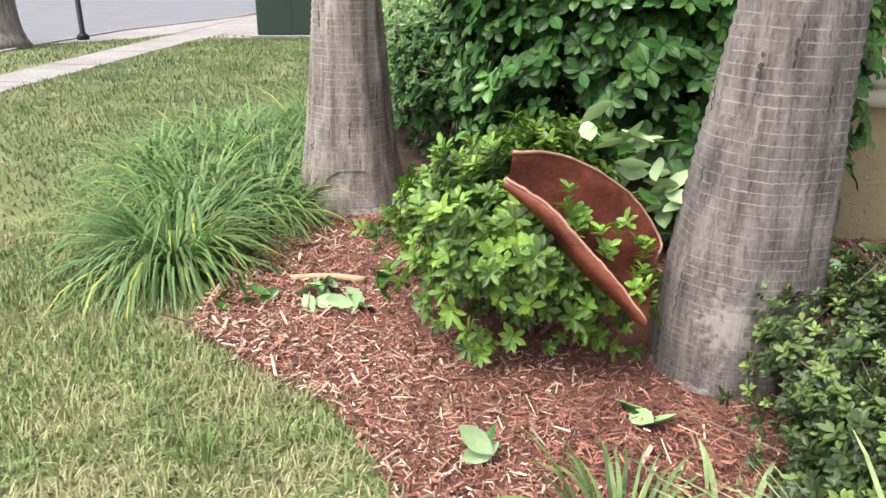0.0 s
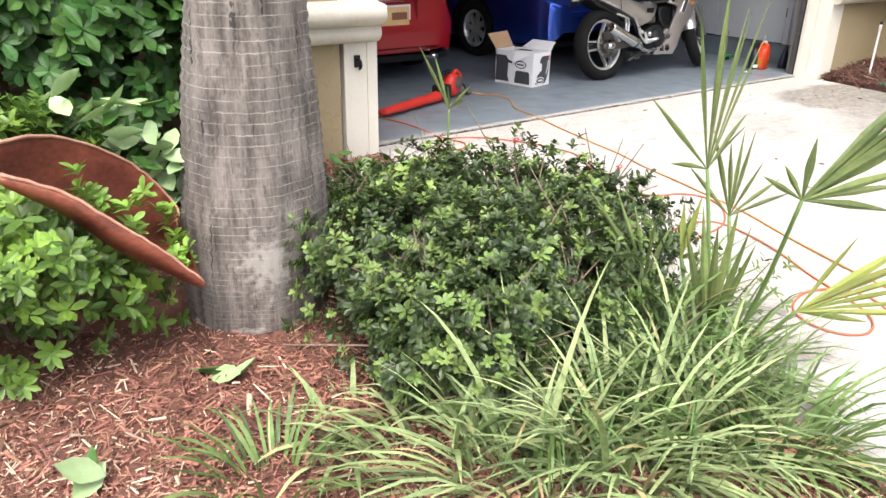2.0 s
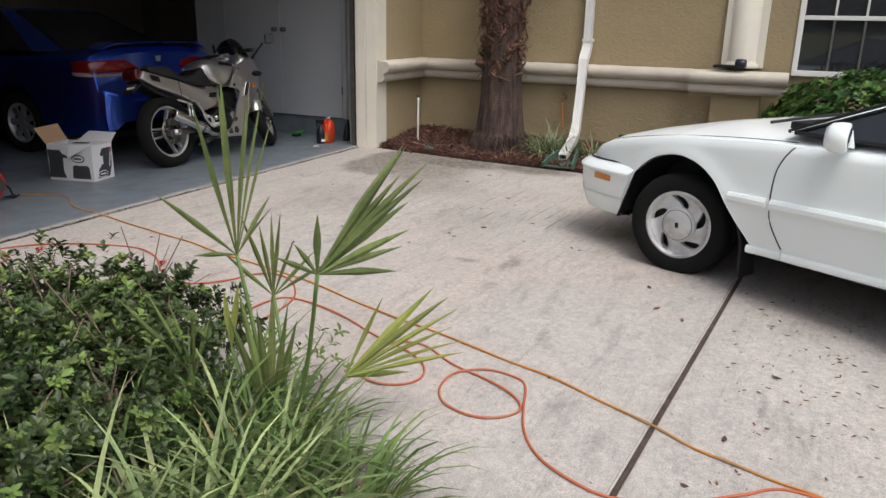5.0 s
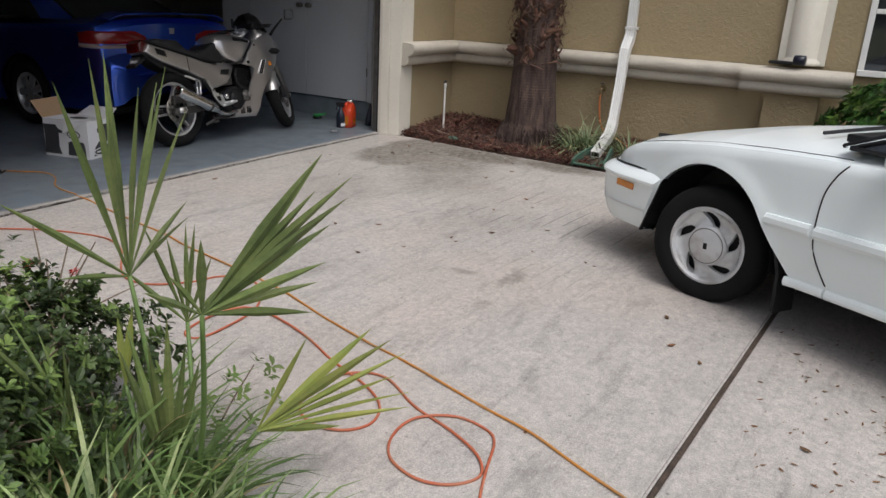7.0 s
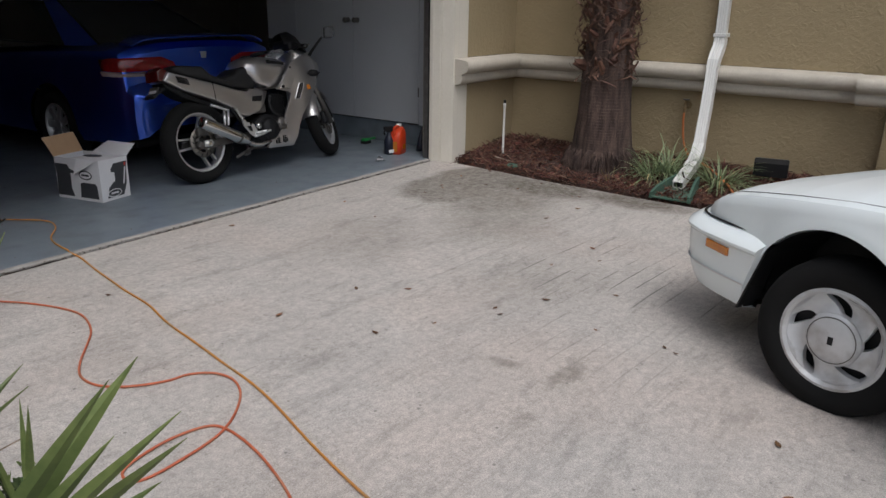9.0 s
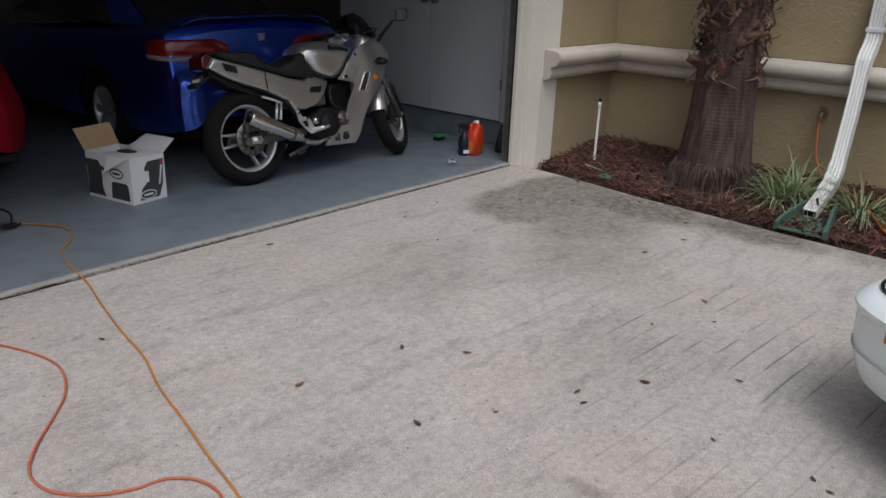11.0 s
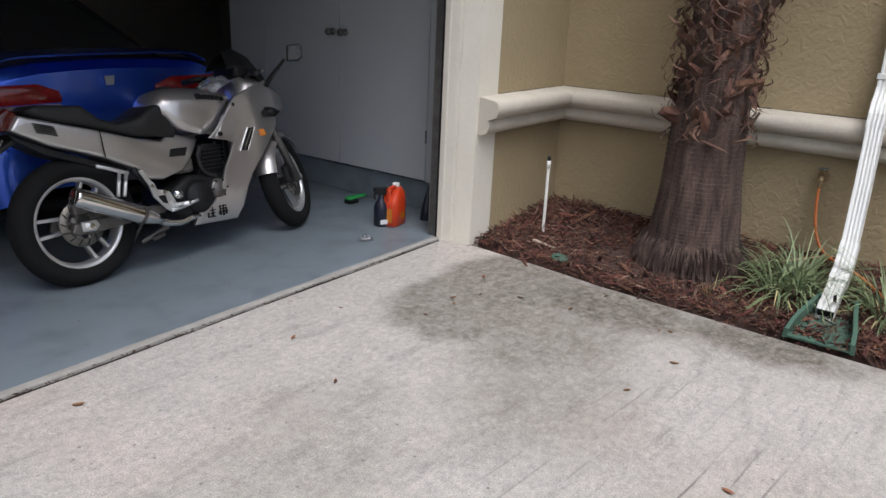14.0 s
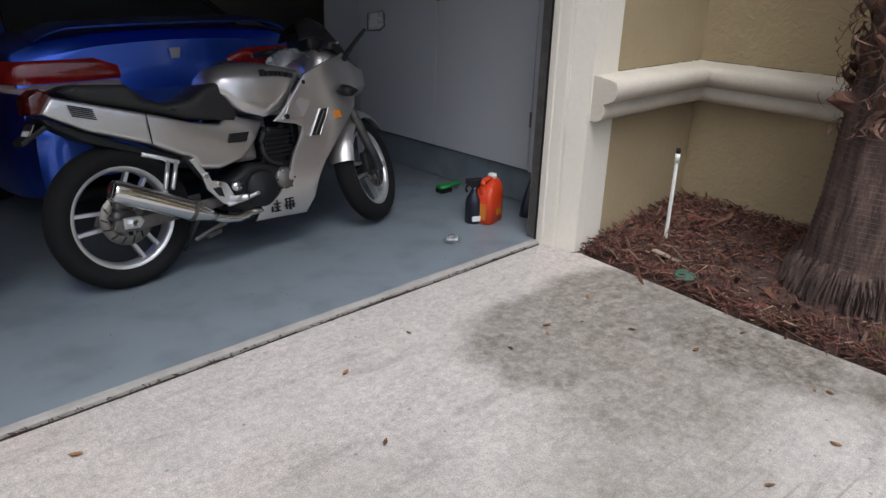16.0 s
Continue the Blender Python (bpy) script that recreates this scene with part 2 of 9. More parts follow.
            l.new(s.outputs[0], ln.inputs[0])
            r = n.new("ShaderNodeMapRange")
            r.interpolation_type = "SMOOTHSTEP"
            r.inputs["From Min"].default_value, r.inputs["From Max"].default_value = soft, 1.08
            r.inputs["To Min"].default_value, r.inputs["To Max"].default_value = w, 0
            l.new(ln.outputs["Value"], r.inputs["Value"])
            if total is None:
                total = r.outputs[0]
            else:
                mxx = n.new("ShaderNodeMath")
                mxx.operation = "MAXIMUM"
                l.new(total, mxx.inputs[0])
                l.new(r.outputs[0], mxx.inputs[1])
                total = mxx.outputs[0]
        fin = n.new("ShaderNodeMath")
        fin.operation = "MULTIPLY"
        blot = n.new("ShaderNodeTexNoise")
        blot.inputs["Scale"].default_value, blot.inputs["Detail"].default_value, blot.inputs["Roughness"].default_value = 22.0, 9, 0.78
        l.new(geo.outputs["Position"], blot.inputs["Vector"])
        blr = n.new("ShaderNodeMapRange")
        blr.inputs["From Min"].default_value, blr.inputs["From Max"].default_value = 0.40, 0.62
        blr.inputs["To Min"].default_value, blr.inputs["To Max"].default_value = 0.62, 1.30
        l.new(blot.outputs["Fac"], blr.inputs["Value"])
        l.new(blr.outputs[0], fin.inputs[1])
        l.new(total, fin.inputs[0])
        mx3 = n.new("ShaderNodeMix")
        mx3.data_type = "RGBA"
        l.new(fin.outputs[0], mx3.inputs["Factor"])
        l.new(colour, mx3.inputs[6])
        mx3.inputs[7].default_value = (0.105, 0.090, 0.068, 1)
        colour = mx3.outputs[2]
    l.new(colour, b.inputs["Base Color"])
    return m


def bark_mat(name, light, dark, ring, rings, strength=0.55, scar=None):
    """Palm bark: upright cracks, pale leaf-scar rings and patches."""
    m = mat(name, light, dark, rough=0.95, scale=26, bump=1.0, bscale=110, stretch=(1, 1, 0.12), sharp=0.34)
    n, l = m.node_tree.nodes, m.node_tree.links
    b = n["Principled BSDF"]
    colour = b.inputs["Base Color"].links[0].from_socket
    geo = n.new("ShaderNodeNewGeometry")
    wv = n.new("ShaderNodeTexWave")
    wv.bands_direction = "Z"
    wv.inputs["Scale"].default_value = rings
    wv.inputs["Distortion"].default_value = 0.9
    wv.inputs["Detail"].default_value = 5
    wv.inputs["Detail Scale"].default_value = 5.0
    # the rings crowd together towards the foot
    sxyz, cxyz = n.new("ShaderNodeSeparateXYZ"), n.new("ShaderNodeCombineXYZ")
    l.new(geo.outputs["Position"], sxyz.inputs[0])
    last = sxyz.outputs["Z"]
    for op, val in (("MULTIPLY", -5.5), ("EXPONENT", 0.0), ("MULTIPLY", -0.33)):
        mt = n.new("ShaderNodeMath")
        mt.operation = op
        l.new(last, mt.inputs[0])
        mt.inputs[1].default_value = val
        last = mt.outputs[0]
    zz = n.new("ShaderNodeMath")
    l.new(last, zz.inputs[0])
    l.new(sxyz.outputs["Z"], zz.inputs[1])
    l.new(sxyz.outputs["X"], cxyz.inputs["X"])
    l.new(sxyz.outputs["Y"], cxyz.inputs["Y"])
    l.new(zz.outputs[0], cxyz.inputs["Z"])
    l.new(cxyz.outputs[0], wv.inputs["Vector"])
    r = n.new("ShaderNodeValToRGB")
    r.color_ramp.elements[0].position, r.color_ramp.elements[1].position = 0.955, 0.999
    l.new(wv.outputs["Fac"], r.inputs["Fac"])
    br = n.new("ShaderNodeTexNoise")
    br.inputs["Scale"].default_value, br.inputs["Detail"].default_value = 15, 7
    l.new(geo.outputs["Position"], br.inputs["Vector"])
    mm = n.new("ShaderNodeMath")
    mm.operation = "MULTIPLY"
    l.new(r.outputs["Color"], mm.inputs[0])
    brr = n.new("ShaderNodeMapRange")
    brr.inputs["From Min"].default_value, brr.inputs["From Max"].default_value = 0.36, 0.60
    brr.inputs["To Max"].default_value = strength
    l.new(br.outputs["Fac"], brr.inputs["Value"])
    l.new(brr.outputs[0], mm.inputs[1])
    mx = n.new("ShaderNodeMix")
    mx.data_type = "RGBA"
    l.new(mm.outputs[0], mx.inputs["Factor"])
    l.new(colour, mx.inputs[6])
    mx.inputs[7].default_value = (*ring, 1)
    colour = mx.outputs[2]
    # dark upright splits and grey weathered blotches
    mp = n.new("ShaderNodeMapping")
    mp.inputs["Scale"].default_value = (1, 1, 0.09)
    l.new(geo.outputs["Position"], mp.inputs["Vector"])
    mpl = n.new("ShaderNodeMapping")
    mpl.inputs["Scale"].default_value = (1, 1, 0.03)
    l.new(geo.outputs["Position"], mpl.inputs["Vector"])
    for sc, vec, lo, hi, dim in ((85, mp.outputs[0], 0.55, 0.68, 0.66), (34, mpl.outputs[0], 0.66, 0.69, 0.28), (7, geo.outputs["Position"], 0.35, 0.65, 0.72)):
        nz = n.new("ShaderNodeTexNoise")
        nz.inputs["Scale"].default_value, nz.inputs["Detail"].default_value = sc, 5
        l.new(vec, nz.inputs["Vector"])
        rg = n.new("ShaderNodeMapRange")
        rg.inputs["From Min"].default_value, rg.inputs["From Max"].default_value = lo, hi
        rg.inputs["To Min"].default_value, rg.inputs["To Max"].default_value = 1.0, dim
        l.new(nz.outputs["Fac"], rg.inputs["Value"])
        sc_ = n.new("ShaderNodeVectorMath")
        sc_.operation = "SCALE"
        l.new(colour, sc_.inputs[0])
        l.new(rg.outputs[0], sc_.inputs["Scale"])
        colour = sc_.outputs[0]
    if scar:
        # one pale patch where old bark has scaled off
        ds_ = n.new("ShaderNodeVectorMath")
        ds_.operation = "DISTANCE"
        l.new(geo.outputs["Position"], ds_.inputs[0])
        ds_.inputs[1].default_value = scar[:3]
        sn = n.new("ShaderNodeTexNoise")
        sn.inputs["Scale"].default_value, sn.inputs["Detail"].default_value = 30, 6
        l.new(geo.outputs["Position"], sn.inputs["Vector"])
        am = n.new("ShaderNodeMath")
        am.operation = "MULTIPLY_ADD"
        am.inputs[1].default_value = 0.38
        l.new(sn.outputs["Fac"], am.inputs[0])
        l.new(ds_.outputs["Value"], am.inputs[2])
        sr_ = n.new("ShaderNodeMapRange")
        sr_.inputs["From Min"].default_value, sr_.inputs["From Max"].default_value = scar[3], scar[3] + 0.07
        sr_.inputs["To Min"].default_value, sr_.inputs["To Max"].default_value = 0.5, 0.0
        l.new(am.outputs[0], sr_.inputs["Value"])
        sx = n.new("ShaderNodeMix")
        sx.data_type = "RGBA"
        l.new(sr_.outputs[0], sx.inputs["Factor"])
        l.new(colour, sx.inputs[6])
        sx.inputs[7].default_value = (0.50, 0.46, 0.42, 1)
        colour = sx.outputs[2]
    l.new(colour, b.inputs["Base Color"])
    return m


def stucco_mat(name, light, dark):
    """Trowelled stucco: worm-like ridges over a sandy grain."""
    m = mat(name, light, dark, rough=0.95, scale=2.5, bump=0.5, bscale=90)
    n, l = m.node_tree.nodes, m.node_tree.links
    b = n["Principled BSDF"]
    first = b.inputs["Normal"].links[0].from_socket
    geo = n.new("ShaderNodeNewGeometry")
    nz = n.new("ShaderNodeTexNoise")
    nz.inputs["Scale"].default_value, nz.inputs["Detail"].default_value, nz.inputs["Distortion"].default_value = 19, 4, 1.1
    l.new(geo.outputs["Position"], nz.inputs["Vector"])
    rp = n.new("ShaderNodeValToRGB")
    rp.color_ramp.elements[0].position, rp.color_ramp.elements[1].position = 0.36, 0.68
    l.new(nz.outputs["Fac"], rp.inputs["Fac"])
    bp = n.new("ShaderNodeBump")
    bp.inputs["Strength"].default_value, bp.inputs["Distance"].default_value = 0.6, 0.006
    l.new(rp.outputs["Color"], bp.inputs["Height"])
    l.new(first, bp.inputs["Normal"])
    l.new(bp.outputs[0], b.inputs["Normal"])
    return m


def glass_mat(name, tint=(0.02, 0.022, 0.025)):
    return mat(name, tint, tint, rough=0.03, spec=0.8, bump=0, rough2=0.05)


M = {
    "concrete": concrete_mat("driveway_concrete", (0.478, 0.441, 0.407), (0.41, 0.385, 0.355), (0.46, 0.41, 0.37), 0.72),
    "walk": concrete_mat("sidewalk_concrete", (0.35, 0.315, 0.29), (0.27, 0.245, 0.225), (0.25, 0.225, 0.205), 0.2, False),
    "lip": mat("bare_concrete_edge", (0.40, 0.38, 0.355), (0.25, 0.235, 0.215), rough=0.9, scale=12, bump=0.4, sharp=0.7),
    "asphalt": mat("asphalt", (0.20, 0.195, 0.205), (0.15, 0.145, 0.155), rough=0.9, scale=1.5, bump=0.5, bscale=120),
    "garage_floor": mat("painted_floor", (0.20, 0.233, 0.262), (0.158, 0.187, 0.213), rough=0.28, rough2=0.5, scale=6, bump=0.08, bscale=130, sharp=0.7, c3=(0.145, 0.168, 0.19), scale3=4.5),
    "stucco": stucco_mat("tan_stucco", (0.36, 0.285, 0.17), (0.305, 0.24, 0.14)),
    "trim": mat("cream_trim", (0.71, 0.67, 0.585), (0.63, 0.59, 0.505), rough=0.75, scale=2.5, bump=0.25, bscale=45),
    "ledge": mat("weathered_cream_ledge", (0.66, 0.61, 0.52), (0.43, 0.39, 0.325), rough=0.85, scale=5, bump=0.35, bscale=60, sharp=0.8),
    "white": mat("white_paint", (0.78, 0.77, 0.74), (0.70, 0.69, 0.66), rough=0.5, scale=3, bump=0.05),
    # white doors given a grey, the garage's deeper shade in the paint
    "closet": mat("shaded_closet_paint", (0.50, 0.515, 0.535), (0.45, 0.465, 0.485), rough=0.4, scale=1.5, bump=0.03),
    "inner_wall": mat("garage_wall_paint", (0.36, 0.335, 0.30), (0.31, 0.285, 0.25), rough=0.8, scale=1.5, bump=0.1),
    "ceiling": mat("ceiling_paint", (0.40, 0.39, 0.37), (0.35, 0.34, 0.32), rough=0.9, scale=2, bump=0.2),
    "lawn_soil": mat("lawn_thatch", (0.19, 0.205, 0.085), (0.11, 0.13, 0.05), rough=1, scale=6, bump=0.8, bscale=45, c3=(0.22, 0.22, 0.10), scale3=1.6),
    "mulch_soil": mat("mulch_soil", (0.20, 0.088, 0.06), (0.085, 0.036, 0.025), rough=1, scale=18, bump=1, bscale=70),
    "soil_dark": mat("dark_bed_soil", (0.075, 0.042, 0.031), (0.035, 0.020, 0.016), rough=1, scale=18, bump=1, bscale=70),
    "mulch": mat("red_mulch", (0.38, 0.182, 0.127), (0.15, 0.064, 0.045), rough=0.95, scale=30, bump=0.4, island=0.7),
    "mulch_dark": mat("dark_mulch", (0.155, 0.064, 0.043), (0.05, 0.020, 0.014), rough=0.9, scale=30, bump=0.4, island=0.75),
    "mulch_grey": mat("weathered_shreds", (0.25, 0.165, 0.122), (0.13, 0.08, 0.058), rough=0.95, scale=30, island=0.4),
    "straw": mat("pale_chips", (0.64, 0.50, 0.37), (0.48, 0.34, 0.24), rough=0.95, scale=30, island=0.35),
    "grass": mat("lawn_blade", (0.275, 0.335, 0.125), (0.175, 0.235, 0.078), rough=0.6, scale=3, island=0.4, translucent=0.25, c3=(0.36, 0.35, 0.18), scale3=3.2),
    "grass_far": mat("far_lawn_blade", (0.145, 0.19, 0.066), (0.105, 0.145, 0.048), rough=0.7, scale=3, island=0.18, translucent=0.2, c3=(0.20, 0.225, 0.09), scale3=1.1),
    "straw_grass": mat("straw_blade", (0.52, 0.47, 0.28), (0.36, 0.33, 0.18), rough=0.8, scale=3, island=0.3, translucent=0.2),
    "liriope": mat("liriope_blade", (0.21, 0.33, 0.10), (0.085, 0.17, 0.045), rough=0.45, scale=5, island=0.4, translucent=0.25),
    "liriope_pale": mat("pale_liriope_blade", (0.42, 0.48, 0.23), (0.11, 0.175, 0.055), rough=0.5, scale=4, island=0.6, translucent=0.12),
    "liriope_dry": mat("dry_blade", (0.50, 0.42, 0.22), (0.35, 0.28, 0.13), rough=0.7, scale=5, island=0.3, translucent=0.2),
    # darker liriope copy, shade among the driveway shrubs put into the green
    "liriope_shade": mat("shaded_bed_blade", (0.18, 0.26, 0.08), (0.065, 0.12, 0.033), rough=0.45, scale=6, island=0.55, translucent=0.2),
    "liriope_grey": mat("grey_green_blade", (0.27, 0.32, 0.17), (0.11, 0.16, 0.07), rough=0.5, scale=6, island=0.5, translucent=0.2),
    "liriope_y": mat("yellowing_blade", (0.46, 0.46, 0.11), (0.26, 0.33, 0.07), rough=0.5, scale=5, island=0.3, translucent=0.25),
    "azalea": mat("azalea_leaf", (0.29, 0.44, 0.075), (0.13, 0.25, 0.036), rough=0.4, scale=4, rand=0.35, translucent=0.28),
    # darker azalea green with inner shade put in; also the window hedge's outer leaf
    "azalea_in": mat("azalea_dark_leaf", (0.13, 0.22, 0.036), (0.05, 0.10, 0.015), rough=0.45, scale=6, island=0.45, translucent=0.2),
    "hedge": mat("broad_hedge_leaf", (0.112, 0.23, 0.046), (0.048, 0.122, 0.023), rough=0.28, rough2=0.45, scale=5, rand=0.4, translucent=0.15, spec=0.5),
    # broadleaf green at about half strength, the hedge's inside shade in its colour
    "hedge_shade": mat("broad_hedge_shaded_leaf", (0.055, 0.135, 0.026), (0.022, 0.065, 0.013), rough=0.4, spec=0.3, scale=6, island=0.5, translucent=0.12),
    "fine": mat("fine_hedge_leaf", (0.17, 0.29, 0.075), (0.08, 0.165, 0.04), rough=0.4, scale=6, island=0.45, translucent=0.2),
    "low": mat("low_shrub_leaf", (0.225, 0.31, 0.08), (0.08, 0.14, 0.031), rough=0.5, scale=5, rand=0.4, translucent=0.18),
    # darkened copy of the low shrub leaf, self-shade put into the colour
    "low_shade": mat("low_shrub_shaded_leaf", (0.064, 0.098, 0.026), (0.020, 0.038, 0.010), rough=0.4, scale=6, island=0.5, translucent=0.15),
    "cut_leaf": mat("wilted_leaf_underside", (0.50, 0.62, 0.36), (0.30, 0.47, 0.18), rough=0.5, scale=8, rand=0.3, translucent=0.2),
    "twig": mat("grey_twig", (0.26, 0.20, 0.15), (0.14, 0.10, 0.07), rough=0.9, scale=30, bump=0.5),
    "palmetto": mat("palmetto_leaflet", (0.255, 0.31, 0.105), (0.105, 0.15, 0.048), rough=0.42, scale=7, rand=0.3, translucent=0.25),
    "palmetto_y": mat("yellowing_palmetto_leaflet", (0.36, 0.37, 0.09), (0.20, 0.26, 0.06), rough=0.45, scale=7, rand=0.3, translucent=0.25),
    "stem": mat("palmetto_stem", (0.17, 0.26, 0.08), (0.11, 0.17, 0.05), rough=0.5, scale=9),
    "bark": bark_mat("palm_bark", (0.29, 0.25, 0.225), (0.095, 0.078, 0.068), (0.50, 0.46, 0.425), 8.5, 0.6, (-6.425, -1.905, 0.25, 0.24)),
    "bark_plain": bark_mat("grey_palm_bark", (0.39, 0.33, 0.29), (0.145, 0.115, 0.098), (0.52, 0.46, 0.41), 8.0, 0.7),
    "bark_brown": bark_mat("brown_palm_bark", (0.120, 0.079, 0.064), (0.036, 0.022, 0.018), (0.22, 0.17, 0.145), 11.0, 0.5),
    "boot": mat("old_leaf_base", (0.17, 0.080, 0.052), (0.045, 0.022, 0.016), rough=0.9, scale=14, bump=0.7, rand=0.45),
    "fibre": mat("dry_fibre", (0.16, 0.085, 0.058), (0.036, 0.02, 0.015), rough=0.9, scale=20, island=0.4),
    "spathe": mat("spathe_inner", (0.30, 0.085, 0.048), (0.075, 0.016, 0.011), rough=0.35, rough2=0.55, scale=5, bump=0.25, bscale=40, stretch=(1, 1, 2)),
    "spathe_rim": mat("spathe_rim", (0.52, 0.30, 0.21), (0.32, 0.15, 0.10), rough=0.7, scale=15, bump=0.4),
    "white_car": mat("white_car_paint", (0.89, 0.95, 0.955), (0.875, 0.935, 0.94), rough=0.22, scale=1, coat=0.25),
    "blue_car": mat("blue_car_paint", (0.055, 0.15, 0.78), (0.05, 0.135, 0.70), rough=0.29, scale=1, coat=1.0, metal=0.93),
    "red_car": mat("red_car_paint", (0.30, 0.006, 0.012), (0.26, 0.005, 0.010), rough=0.3, scale=1, coat=0.25, spec=0.3),
    "tyre": mat("tyre_rubber", (0.014, 0.014, 0.014), (0.009, 0.009, 0.009), rough=0.85, scale=12, bump=0.2, spec=0.18),
    "black": mat("black_plastic", (0.013, 0.013, 0.014), (0.008, 0.008, 0.009), rough=0.45, scale=9, bump=0.08, spec=0.3),
    "black_soft": mat("black_vinyl", (0.013, 0.013, 0.0135), (0.009, 0.009, 0.0095), rough=0.5, scale=9, bump=0.2, bscale=150),
    "smoked_lens": mat("smoked_lens", (0.09, 0.006, 0.007), (0.06, 0.005, 0.005), rough=0.12, scale=4, coat=0.6),
    "alloy": mat("wheel_alloy", (0.62, 0.63, 0.64), (0.53, 0.54, 0.55), rough=0.36, metal=0.7, scale=6),
    "bright_alloy": mat("bright_alloy", (0.80, 0.80, 0.80), (0.68, 0.68, 0.68), rough=0.3, metal=0.8, scale=6),
    "chrome": mat("chrome", (0.80, 0.79, 0.77), (0.74, 0.73, 0.70), rough=0.10, metal=1.0, scale=5),
    "steel": mat("dark_steel", (0.22, 0.21, 0.20), (0.12, 0.11, 0.10), rough=0.42, metal=0.8, scale=14, bump=0.1),
    "disc": mat("brake_disc", (0.30, 0.28, 0.25), (0.18, 0.165, 0.145), rough=0.42, metal=0.9, scale=20),
    "silver": mat("silver_fairing_paint", (0.60, 0.58, 0.57), (0.55, 0.53, 0.52), rough=0.29, metal=0.85, scale=2, coat=0.9),
    "glass": glass_mat("dark_glass"),
    # dull grey painted in place of the mirror's dark reflection
    "mirror_grey": mat("mirror_reflection_grey", (0.07, 0.072, 0.075), (0.06, 0.062, 0.065), rough=0.25, scale=4, spec=0.3),
    "plain_glass": mat("clear_plastic", (0.9, 0.92, 0.93), (0.9, 0.92, 0.93), rough=0.08, transmission=0.92, scale=2, bump=0.3, bscale=9),
    "red_lens": mat("red_lens", (0.30, 0.012, 0.014), (0.12, 0.005, 0.006), rough=0.12, scale=14, coat=0.6),
    "clear_lens": mat("pale_lens", (0.40, 0.33, 0.33), (0.3, 0.25, 0.25), rough=0.15, scale=8, coat=0.6),
    "amber": mat("amber_lens", (0.62, 0.22, 0.02), (0.52, 0.16, 0.015), rough=0.15, scale=9, coat=0.6),
    "card_white": mat("white_card", (0.74, 0.74, 0.75), (0.69, 0.69, 0.70), rough=0.55, scale=3),
    "card_brown": mat("brown_card", (0.50, 0.33, 0.19), (0.43, 0.28, 0.16), rough=0.8, scale=5, bump=0.1),
    "card_dark": mat("dark_print", (0.050, 0.052, 0.058), (0.040, 0.042, 0.046), rough=0.5, scale=4),
    "tool_red": mat("red_tool_plastic", (0.60, 0.035, 0.022), (0.50, 0.026, 0.016), rough=0.38, scale=5),
    "jug": mat("orange_jug_plastic", (0.62, 0.052, 0.010), (0.54, 0.045, 0.008), rough=0.4, scale=5),
    "navy": mat("navy_bottle_plastic", (0.012, 0.015, 0.030), (0.009, 0.011, 0.022), rough=0.3, scale=5),
    "green_p": mat("green_plastic", (0.03, 0.33, 0.07), (0.022, 0.26, 0.055), rough=0.4, scale=5),
    "splash": mat("faded_green_plastic", (0.075, 0.145, 0.105), (0.045, 0.095, 0.068), rough=0.65, scale=7, bump=0.2),
    "cord_o": mat("orange_cord", (0.56, 0.15, 0.07), (0.42, 0.10, 0.045), rough=0.55, scale=12, c3=(0.42, 0.16, 0.09), scale3=6),
    "cord_y": mat("amber_cord", (0.58, 0.25, 0.045), (0.44, 0.17, 0.035), rough=0.55, scale=12, c3=(0.36, 0.20, 0.08), scale3=6),
    "hose": mat("orange_hose", (0.62, 0.20, 0.06), (0.50, 0.15, 0.045), rough=0.5, scale=9),
    "brass": mat("weathered_brass", (0.36, 0.26, 0.13), (0.2, 0.15, 0.09), rough=0.5, metal=0.7, scale=20),
    "pvc": mat("white_pvc", (0.80, 0.80, 0.77), (0.74, 0.74, 0.70), rough=0.75, scale=6, spec=0.2),
    "gutter": mat("white_downspout_enamel", (0.76, 0.76, 0.74), (0.66, 0.66, 0.63), rough=0.4, scale=5),
    "green_box": mat("dark_green_enamel", (0.030, 0.055, 0.042), (0.024, 0.044, 0.034), rough=0.5, scale=4, bump=0.05),
    "leaf_dry": mat("fallen_leaf", (0.24, 0.11, 0.045), (0.12, 0.06, 0.03), rough=0.8, scale=25, rand=0.5),
    "grey_wood": mat("weathered_wood", (0.40, 0.32, 0.25), (0.26, 0.20, 0.155), rough=0.9, scale=12, bump=0.3, stretch=(1, 6, 1)),
    "wheel_paint": mat("silver_wheel_paint", (0.68, 0.69, 0.70), (0.58, 0.59, 0.60), rough=0.42, metal=0.35, scale=8, c3=(0.45, 0.44, 0.43), scale3=9),
    "wood": mat("bare_wood", (0.50, 0.36, 0.22), (0.38, 0.26, 0.15), rough=0.8, scale=12, bump=0.2, stretch=(1, 6, 1)),
    "flower": mat("red_petals", (0.70, 0.05, 0.03), (0.55, 0.03, 0.02), rough=0.5, scale=8),
    "gap": mat("joint_filler", (0.045, 0.036, 0.028), (0.016, 0.013, 0.011), rough=1, scale=20, bump=0.8),
    "jointboard": mat("old_joint_board", (0.105, 0.074, 0.056), (0.038, 0.028, 0.022), rough=1, scale=20, bump=0.8),
    "blind": mat("window_blind", (0.62, 0.62, 0.62), (0.55, 0.55, 0.55), rough=0.6, scale=3, translucent=0.2),
    "plate": mat("number_plate", (0.66, 0.52, 0.28), (0.55, 0.30, 0.10), rough=0.4, scale=8),
    "plate_print": mat("plate_print", (0.25, 0.09, 0.05), (0.2, 0.07, 0.04), rough=0.5, scale=8),
}


